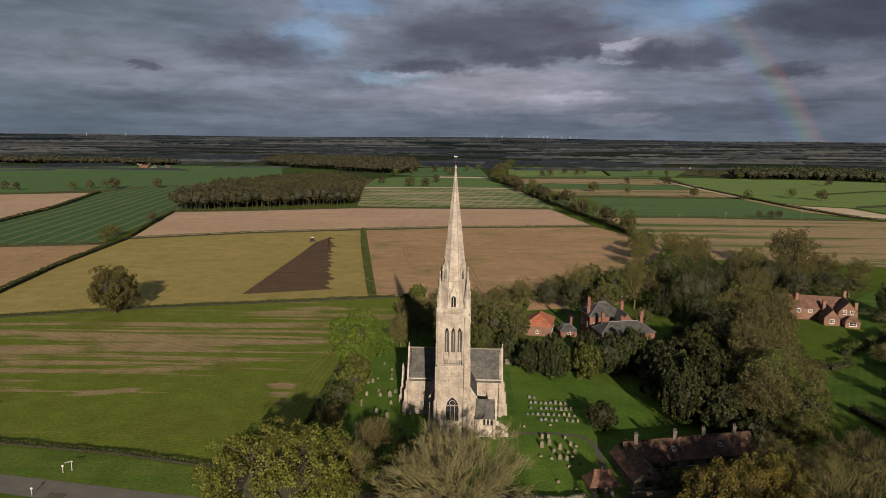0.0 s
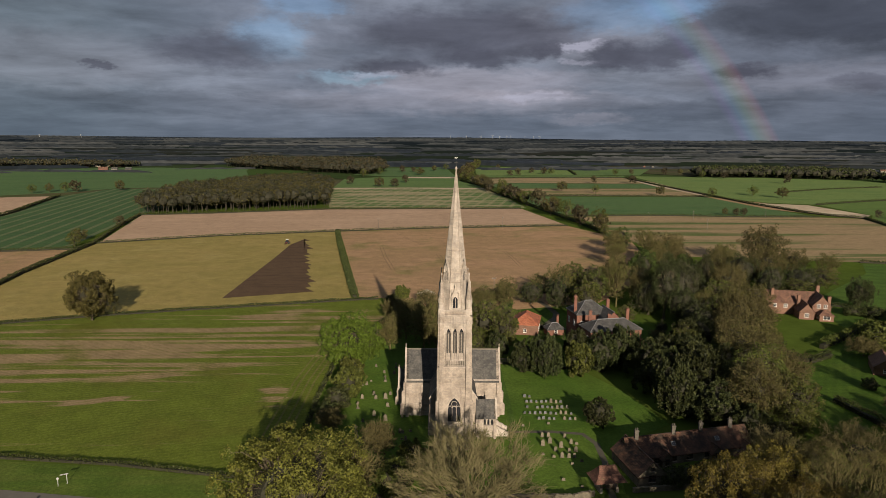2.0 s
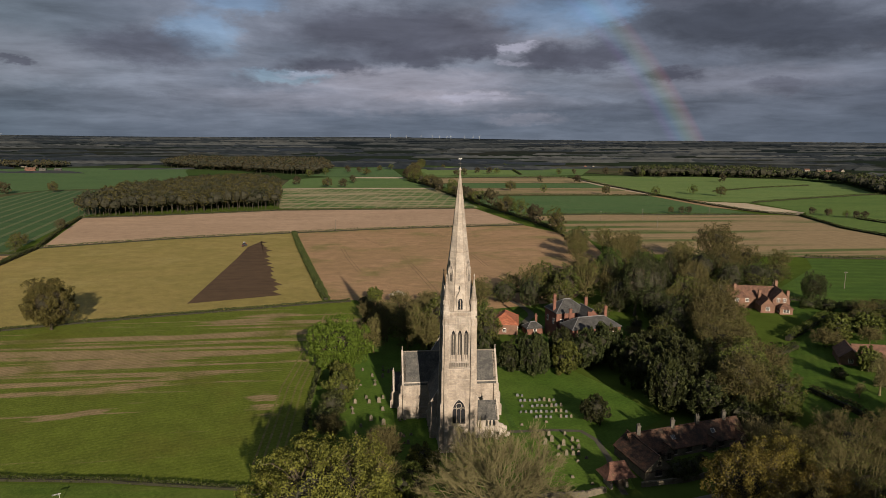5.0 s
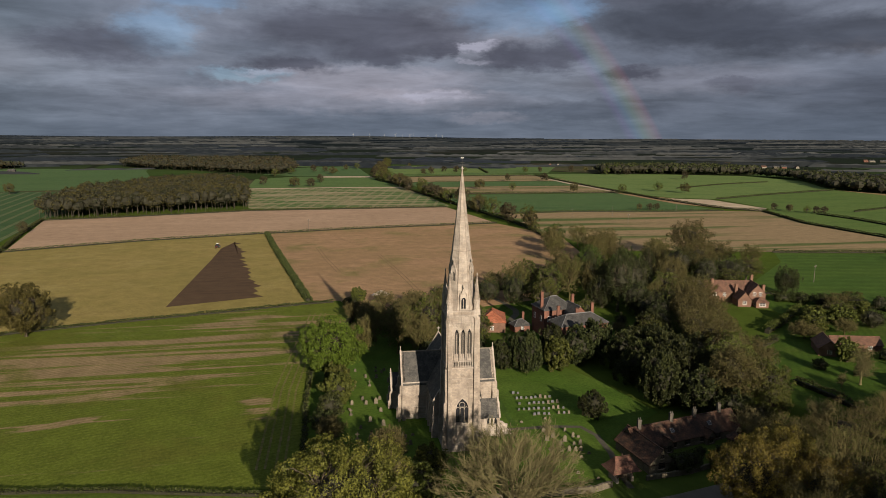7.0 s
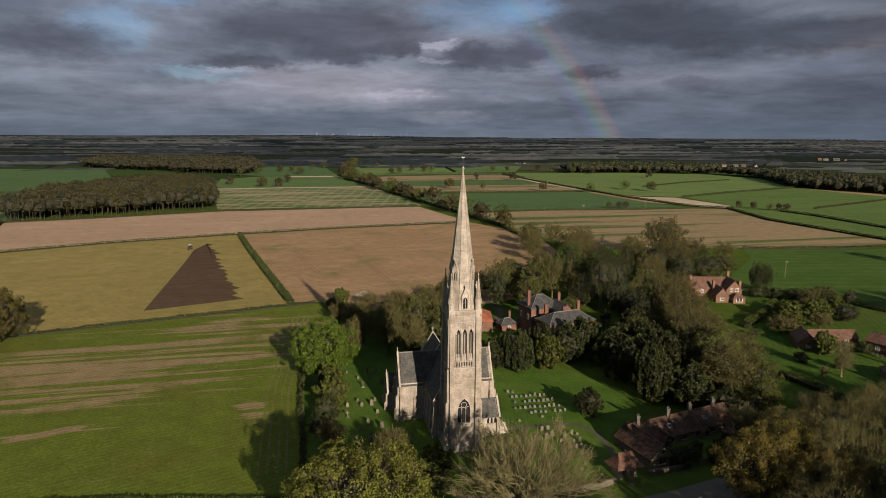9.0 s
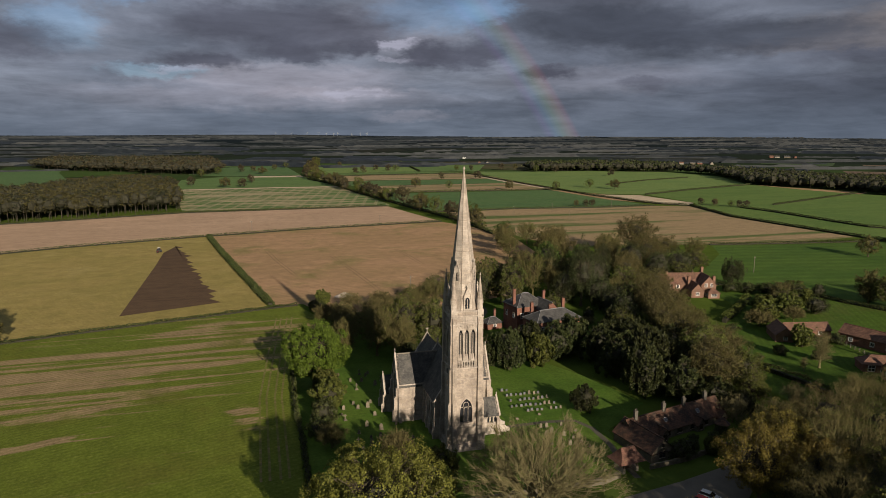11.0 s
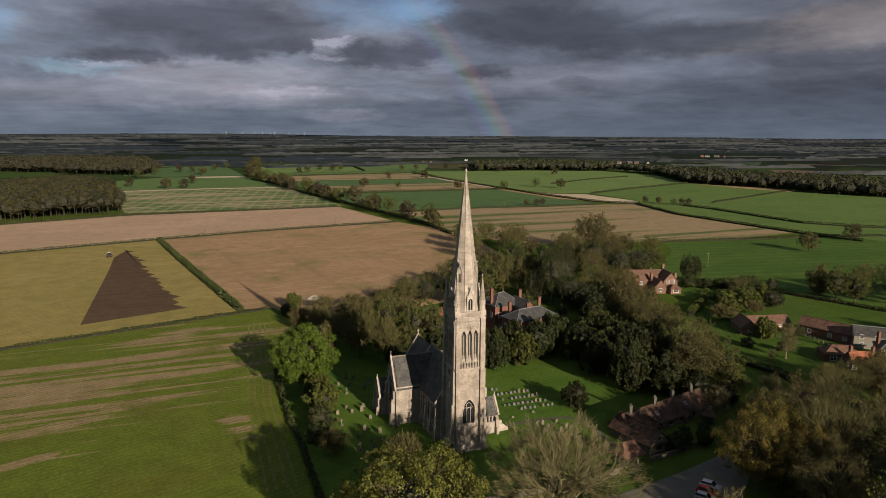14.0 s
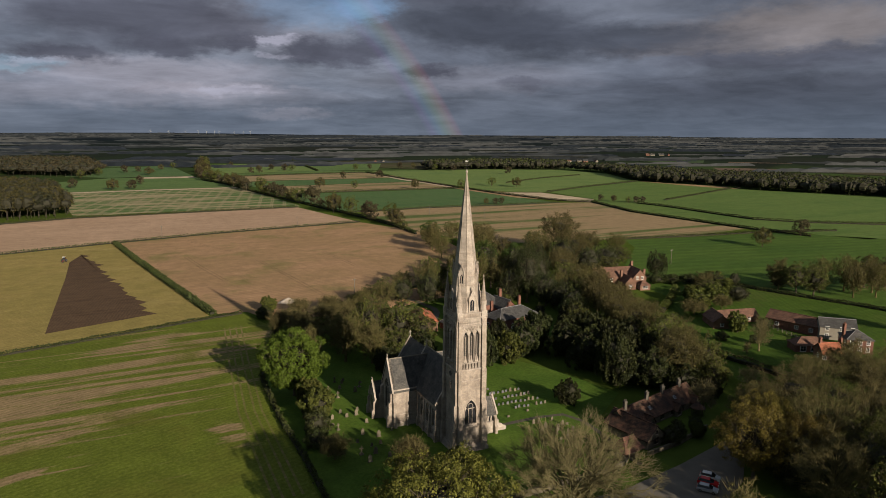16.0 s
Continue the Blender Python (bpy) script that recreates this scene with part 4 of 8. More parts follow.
def make_body():
    nave = empty("nave", None)
    nave.parent = church
    NW, NR, EV = 5.3, 17.5, 9.6  # half-width, ridge, eaves
    for s in (-1, 1):
        m = (pose(0, 0, 0, 0, 0, -90) @ pose(0, -NW, 0)) if s < 0 else (pose(0, 0, 0, 0, 0, 90) @ pose(0, -NW, 0))
        # along this wall x runs with -y (north) or +y (south)
        sgn = -1 if s < 0 else 1
        span = (3.3, 15.3) if sgn > 0 else (-15.3, -3.3)
        at = [5.2, 8.6, 12.0] if s < 0 else [10.6, 13.2]
        wins = [(sgn * y, 0.85, 3.2, 6.0, 7.9) for y in at]
        part("wall", turned(wall_with_windows("wall", span, 0, EV, 0.8, wins), m), STONE, nave)
        for x, w, base, spring, top in wins:
            window(nave, m, x, w, base, spring, top, 2)
        for y in ([3.7, 6.9, 10.3, 13.7] if s < 0 else [9.2, 11.9]):
            buttress(nave, m @ pose(sgn * y, 0, 0), 0.6, ((0, 2.6, 0.65), (2.6, 5.8, 0.45), (5.8, 8.0, 0.28)))
        bm = bmesh.new()
        box(bm, span[0], span[1], -0.3, 0.1, 0, 1.0, 0.0)
        part("plinth", turned(bm, m), STONE, nave)
        bm = bmesh.new()
        box(bm, span[0], span[1], -0.12, 0.1, 2.6, 2.8)
        part("string_course", turned(bm, m), STONE_PALE, nave)
    roof("roof", NW, NR, EV, (3.4, 21.2), parent=nave, label="grey slate roof")
    bm = bmesh.new()
    prism(bm, [(-NW, 0), (NW, 0), (NW, EV), (0, NR - 0.2), (-NW, EV)], "y", 20.6, 21.3)
    part("east_gable", bm, STONE, nave)
    bm = bmesh.new()
    prism(bm, [(-NW, 0), (NW, 0), (NW, EV), (0, NR - 0.2), (-NW, EV)], "y", 3.4, 4.0)
    part("west_gable", bm, STONE, nave)
    coping(nave, NW, NR, EV, 21.1)
    coping(nave, NW, NR, EV, 3.6)
    cross_finial(nave, 0, 21.1, NR + 0.2, "x", 1.1)
    bm = bmesh.new()
    box(bm, -0.12, 0.12, 4, 21, NR - 0.1, NR + 0.16)
    part("ridge_tiles", bm, RIDGE, nave)
    # chancel
    ch = empty("chancel", None)
    ch.parent = church
    CW, CR = 4.6, 17.0
    bm = bmesh.new()
    prism(bm, [(-CW, 0), (CW, 0), (CW, EV), (0, CR - 0.2), (-CW, EV)], "y", 21.3, 32.1)
    part("wall", bm, STONE, ch)
    roof("roof", CW, CR, EV, (21.3, 32.2), parent=ch, label="grey slate roof")
    coping(ch, CW, CR, EV, 32.1)
    cross_finial(ch, 0, 32.1, CR + 0.2, "x", 1.0)
    # transepts
    TR, HW, Y = 16.3, 3.55, 18.7
    for s, far in ((-1, 11.7), (1, 12.0)):
        tr = empty("transept", None)
        tr.parent = church
        x0, x1 = (-far, -NW) if s < 0 else (NW, far)
        west = pose(0, Y - HW, 0)
        part("wall", turned(wall_with_windows("wall", (x0, x1), 0, EV, 0.8, []), west), STONE, tr)
        east = pose(0, Y + HW, 0, 0, 0, 180)
        part("wall", turned(wall_with_windows("wall", (-x1, -x0), 0, EV, 0.8, []), east), STONE, tr)
        end = pose(s * far, Y, 0, 0, 0, 90 * s)
        wins = [(0, 1.7, 3.6, 8.6, 11.6)]
        part("gable_wall", turned(wall_with_windows("gable_wall", (-HW, HW), 0, EV, 0.8, wins, gable=TR), end), STONE, tr)
        window(tr, end, *wins[0], 3)
        roof("roof", HW, TR, EV, (x0 - 0.1, x1) if s < 0 else (x0, x1 + 0.1), parent=tr, axis="x", centre=Y, label="weathered grey slate roof")
        # the slopes run on into the nave roof
        bm = bmesh.new()
        k = (NR - EV) / NW
        inner = s * (NR - TR) / k
        for t in (-1, 1):
            a = [bm.verts.new(p) for p in ((s * NW, Y + t * HW, EV + 0.02), (s * NW, Y, TR + 0.02), (inner, Y, TR + 0.02))]
            bm.faces.new(a)
        part("roof", bm, SLATE, tr)
        coping(tr, HW, TR, EV, s * far, "x", Y)
        cross_finial(tr, s * far, Y, TR + 0.2, "y", 0.9)
        bm = bmesh.new()
        box(bm, min(s * far, inner), max(s * far, inner), Y - 0.12, Y + 0.12, TR - 0.1, TR + 0.14)
        part("ridge_tiles", bm, RIDGE, tr)
        for yy, ang in ((Y - HW + 0.4, 0), (Y + HW - 0.4, 0)):
            buttress(tr, pose(s * far, yy, 0, 0, 0, 90 * s), 0.8, ((0, 3.2, 1.4), (3.2, 6.6, 1.0), (6.6, 9.0, 0.55)))
        buttress(tr, pose(s * (far - 0.4), Y - HW, 0), 0.8, ((0, 3.2, 1.2), (3.2, 6.6, 0.8), (6.6, 9.0, 0.45)))
        buttress(tr, pose(s * (NW + 2.6), Y - HW, 0), 0.6, ((0, 3.0, 0.6), (3.0, 5.8, 0.35)))
        for z, d, h in ((0.0, 0.3, 1.1), (2.9, 0.14, 0.2), (EV - 0.35, 0.25, 0.3)):
            bm = bmesh.new()
            box(bm, x0 - (d if s < 0 else 0), x1 + (d if s > 0 else 0), Y - HW - d, Y - HW + 0.1, z, z + h)
            part("string_course", bm, STONE_PALE, tr)
    # vestry on the north side
    ve = empty("vestry", None)
    ve.parent = church
    bm = bmesh.new()
    prism(bm, [(21.9, 0), (26.3, 0), (26.3, 5.6), (24.1, 9.0), (21.9, 5.6)], "x", -13.8, -4.0)
    part("wall", bm, STONE, ve)
    roof("roof", 2.2, 9.1, 5.6, (-13.6, -4.0), parent=ve, axis="x", centre=24.1)
    coping(ve, 2.2, 9.1, 5.6, -13.8, "x", 24.1)
    cross_finial(ve, -13.8, 24.1, 9.2, "y", 0.7)
    end = pose(-13.8, 24.1, 0, 0, 0, -90)
    g = bmesh.new()
    prism(g, arch(0.5, 4.6, 5.8, 2.6), "y", -0.02, 0.1)
    v = part("window", turned(g, end), DARKGLASS, ve, "dark pointed window")
    part("hood", turned(hood(0, 0.5, 4.6, 5.8), end), STONE_PALE, v)
    for yy in (22.1, 26.1):
        buttress(ve, pose(-13.8, yy, 0, 0, 0, -90), 0.6, ((0, 2.4, 0.9), (2.4, 4.8, 0.5)))
    # south porch with steps
    po = empty("porch", None)
    po.parent = church
    PY, PH, PR, PE = 4.75, 2.35, 8.5, 5.3
    west = pose(0, PY - PH, 0)
    wins = [(x, 0.26, 3.0, 4.1, 4.6) for x in (7.4, 8.25, 9.1)]
    part("wall", turned(wall_with_windows("wall", (NW, 10.1), 0, PE, 0.5, wins, recess=0.3), west), STONE_PALE, po)
    for x, w, base, spring, top in wins:
        window(po, west, x, w, base, spring, top, 1, 0.3)
    east = pose(0, PY + PH, 0, 0, 0, 180)
    part("wall", turned(wall_with_windows("wall", (-10.1, -NW), 0, PE, 0.5, []), east), STONE_PALE, po)
    end = pose(10.1, PY, 0, 0, 0, 90)
    door = [(0, 1.0, 1.4, 3.6, 5.2)]
    part("gable_wall", turned(wall_with_windows("gable_wall", (-PH, PH), 0, PE, 0.5, door, gable=PR, recess=0.5), end), STONE_PALE, po)
    bm = bmesh.new()
    prism(bm, arch(1.02, 3.6, 5.22, 1.38), "y", 0.48, 0.56)
    part("door", turned(bm, end), WOOD_DARK, po, "dark oak pointed door")
    roof("roof", PH, PR, PE, (NW, 10.2), parent=po, axis="x", centre=PY, label="grey slate roof")
    coping(po, PH, PR, PE, 10.1, "x", PY)
    cross_finial(po, 10.1, PY, PR + 0.15, "y", 0.6)
    buttress(po, pose(9.75, PY - PH, 0), 0.7, ((0, 2.2, 1.0), (2.2, 4.4, 0.55)))
    buttress(po, pose(6.0, PY - PH, 0), 0.7, ((0, 2.2, 0.8), (2.2, 4.4, 0.45)))
    for k in range(7):
        bm = bmesh.new()
        box(bm, 10.1 + 0.4 * k, 10.5 + 0.4 * k, PY - 1.5, PY + 1.5, 0, 1.4 - 0.2 * k)
        part("step", bm, STONE_PALE, po)
    for s in (-1, 1):
        bm = bmesh.new()
        prism(bm, [(10.1, 0), (13.1, 0), (13.1, 1.0), (12.5, 1.1), (11.9, 1.7), (11.3, 1.8), (10.8, 2.4), (10.1, 2.5)], "y", PY + s * 1.75 - 0.22, PY + s * 1.75 + 0.22)
        part("side_wall", bm, STONE_PALE, po)


make_tower()
make_spire()
make_body()


# ---- trees and hedges ----
def lumps(d, seed):
    """How far a crown reaches in a direction, about 1."""
    p = Vector(d) * 1.6 + Vector((seed * 3.1, seed * 1.7, seed * 0.9))
    return 1.0 + 0.32 * noise.noise(p) + 0.23 * noise.noise(p * 2.3)


def tube(q, p0, p1, r0, r1, sides=4):
    """Adds the sides of a tapered limb to the list q of four-sided faces."""
    d = np.subtract(p1, p0)
    n = np.linalg.norm(d)
    if n < 1e-6:
        return
    d = d / n
    u = np.cross(d, (0.31, 0.2, 0.93) if abs(d[2]) < 0.9 else (1.0, 0.1, 0.0))
    u /= np.linalg.norm(u)
    v = np.cross(d, u)
    ring = [math.cos(2 * math.pi * k / sides) * u + math.sin(2 * math.pi * k / sides) * v for k in range(sides)]
    for k in range(sides):
        a, b = ring[k], ring[(k + 1) % sides]
        q.append((p0 + r0 * a, p0 + r0 * b, p1 + r1 * b, p1 + r1 * a))


def limb(q, p0, p1, r0, r1, rng, bend=0.12, steps=3, sides=4, sag=0.0):
    """A bent limb from p0 to p1."""
    p0, p1 = np.asarray(p0, float), np.asarray(p1, float)
    length = np.linalg.norm(p1 - p0)
    last, off = p0, rng.normal(0, bend * length, 3)
    for k in range(1, steps + 1):
        t = k / steps
        nxt = p0 + (p1 - p0) * t + off * math.sin(math.pi * t) + np.array((0, 0, sag * length)) * math.sin(math.pi * t)
        tube(q, last, nxt, r0 + (r1 - r0) * (k - 1) / steps, r0 + (r1 - r0) * t, sides)
        last = nxt


def leaves(centres, spread, count, size, rng, out_from=None, long=1.5, rise=0.0):
    """Loose leaf faces about the centres, most of them on the outer side of each clump."""
    c = np.repeat(np.asarray(centres), count, axis=0)
    n = len(c)
    d = rng.normal(0, 1, (n, 3))
    d /= np.linalg.norm(d, axis=1)[:, None]
    if out_from is not None:
        out = c - np.asarray(out_from)
        out /= np.linalg.norm(out, axis=1)[:, None] + 1e-6
        d += 0.75 * out
        d /= np.linalg.norm(d, axis=1)[:, None]
    sp = np.repeat(np.broadcast_to(np.asarray(spread, float), (len(centres),)), count)[:, None]
    reach = (0.7, 0.7, 1.7) if rise else (1, 1, 1)
    pos = c + d * sp * rng.uniform(0.35, 1.05, (n, 1)) ** 0.6 * reach
    nor = d + rng.normal(0, 0.55, (n, 3))
    nor /= np.linalg.norm(nor, axis=1)[:, None]
    u = np.cross(nor, rng.normal(0, 1, (n, 3)))
    u /= np.linalg.norm(u, axis=1)[:, None] + 1e-6
    v = np.cross(nor, u)
    if rise:
        u = d * 0.7 + np.array((0, 0, rise)) + rng.normal(0, 0.35, (n, 3))
        u /= np.linalg.norm(u, axis=1)[:, None]
        v = np.cross(u, rng.normal(0, 1, (n, 3)))
        v /= np.linalg.norm(v, axis=1)[:, None] + 1e-6
        nor = np.cross(u, v)
    s = size * rng.uniform(0.55, 1.25, (n, 1))
    u, v = u * s * long / 2, v * s / 2
    lift = nor * s * 0.18
    return np.stack((pos - u - lift, pos - v + lift, pos + u - lift, pos + v + lift), axis=1)


def twigs(centres, count, length, width, rng, out_from, up=0.35, spread=0.75):
    """Fine twigs that fan outwards from the ends of the limbs."""
    c = np.repeat(np.asarray(centres), count, axis=0)
    n = len(c)
    out = c - np.asarray(out_from)
    out /= np.linalg.norm(out, axis=1)[:, None] + 1e-6
    d = out + rng.normal(0, spread, (n, 3)) + np.array((0, 0, up))
    d /= np.linalg.norm(d, axis=1)[:, None]
    start = c - out * length * 0.35 + rng.normal(0, length * 0.22, (n, 3))
    end = start + d * length * rng.uniform(0.5, 1.3, (n, 1))
    side = np.cross(d, rng.normal(0, 1, (n, 3)))
    side /= np.linalg.norm(side, axis=1)[:, None] + 1e-6
    side *= width * rng.uniform(0.6, 1.3, (n, 1))
    return np.stack((start - side, start + side, end + side * 0.25, end - side * 0.25), axis=1)


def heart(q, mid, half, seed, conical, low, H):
    """The dark filler inside a leafy crown, for the shade between its leaves: an uneven closed mass that follows the
    crown's lumps.
    """
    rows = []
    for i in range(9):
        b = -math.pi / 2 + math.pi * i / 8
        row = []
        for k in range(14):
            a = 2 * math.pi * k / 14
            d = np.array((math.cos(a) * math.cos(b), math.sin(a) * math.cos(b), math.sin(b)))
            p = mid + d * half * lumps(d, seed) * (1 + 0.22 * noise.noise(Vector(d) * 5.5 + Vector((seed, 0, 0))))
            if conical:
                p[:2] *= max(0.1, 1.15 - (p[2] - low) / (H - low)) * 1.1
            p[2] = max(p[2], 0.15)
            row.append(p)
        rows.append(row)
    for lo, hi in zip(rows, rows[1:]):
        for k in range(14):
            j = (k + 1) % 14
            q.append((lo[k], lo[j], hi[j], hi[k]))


def build_tree(kind, H, R):
    """A tree at the origin: trunk with limbs, and a crown of leaves, or of twigs, in uneven clumps."""
    k = KINDS[kind]
    rng = np.random.default_rng(k["seed"])
    low = k.get("low", 0.22) * H
    mid = np.array((0, 0, low + (H - low) * k.get("mid", 0.48)))
    half = np.array((R, R, (H - low) * 0.52))
    centres = []
    while len(centres) < k["clumps"]:
        d = rng.normal(0, 1, 3)
        d /= np.linalg.norm(d)
        if k.get("flat") and d[2] < -0.35:
            continue
        reach = lumps(d, k["seed"]) * rng.uniform(k.get("inner", 0.5), 1.0) ** 0.6 * 0.86
        p = mid + d * half * reach
        if k.get("cone"):
            f = (p[2] - low) / (H - low)
            p[:2] *= max(0.12, 1.15 - f) * 1.15
        if p[2] > 0.3:
            centres.append(p)
    centres = np.array(centres)
    tree = empty(k["name"], None, k["label"], k.get("category", "tree"), k.get("group", ""))
    q = []
    base_r = k.get("girth", 0.024) * H
    top = np.array((rng.normal(0, 0.03 * H), rng.normal(0, 0.03 * H), low + (H - low) * (0.85 if k.get("cone") else 0.35)))
    fork = np.array((0, 0, low * 0.9 + 0.3))
    tube(q, np.array((0, 0, -0.2)), np.array((0, 0, 0.5)), base_r * 1.5, base_r, 8)
    limb(q, (0, 0, 0.5), fork, base_r, base_r * 0.8, rng, 0.03, 2, 8)
    limb(q, fork, top, base_r * 0.8, base_r * 0.35, rng, 0.05, 3, 6)
    # main limbs, each taking the clumps nearest to it
    order = rng.permutation(len(centres))
    mains = centres[order[: k.get("limbs", 9)]]
    ends = []
    for e in mains:
        t = rng.uniform(0.0, 0.8)
        start = fork + (top - fork) * t
        tip = start + (e - start) * 0.62
        limb(q, start, tip, base_r * 0.42, base_r * 0.16, rng, 0.09, 4, 5, 0.05)
        ends.append((start, tip))
    for c in centres:
        s, tip = min(ends, key=lambda e: np.linalg.norm(e[1] - c))
        t = rng.uniform(0.45, 1.0)
        limb(q, s + (tip - s) * t, c, base_r * 0.16, base_r * 0.05, rng, 0.1, 1 if k.get("thin") else 3, 3, 0.04)
        for _ in range(k.get("sprays", 0)):
            d = c - mid * (1, 1, 0.45)
            d = d / (np.linalg.norm(d) + 1e-6) + rng.normal(0, 0.45, 3)
            d /= np.linalg.norm(d)
            limb(q, c - d * 0.5, c + d * rng.uniform(0.9, 2.4), base_r * 0.06, base_r * 0.022, rng, 0.1, 2, 3)
    # added dark mass that stands for the shade deep in the crown
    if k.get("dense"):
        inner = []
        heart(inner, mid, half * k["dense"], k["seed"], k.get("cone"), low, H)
        link("inner_wood", quads_mesh("inner_wood", np.array(inner)), SHADE_CORE, tree)
    trunk = link("trunk", quads_mesh("trunk", q), k["bark"], tree)
    if k.get("twigs"):
        n, length, width = k["twigs"]
        tq = twigs(centres, n, length, width, rng, mid * (1, 1, 0.6), k.get("up", 0.35), k.get("fan", 0.75))
        link("twig_crown", quads_mesh("twig_crown", tq), k.get("twigmat", k["bark"]), tree)
    if k.get("leaves"):
        n, size = k["leaves"]
        lq = leaves(centres, R * k.get("clump", 0.17) * rng.uniform(0.7, 1.3, len(centres)), n, size, rng, mid, k.get("long", 1.5), k.get("rise", 0.0))
        link("crown", quads_mesh("crown", lq), k["leaf"], tree)
    return tree


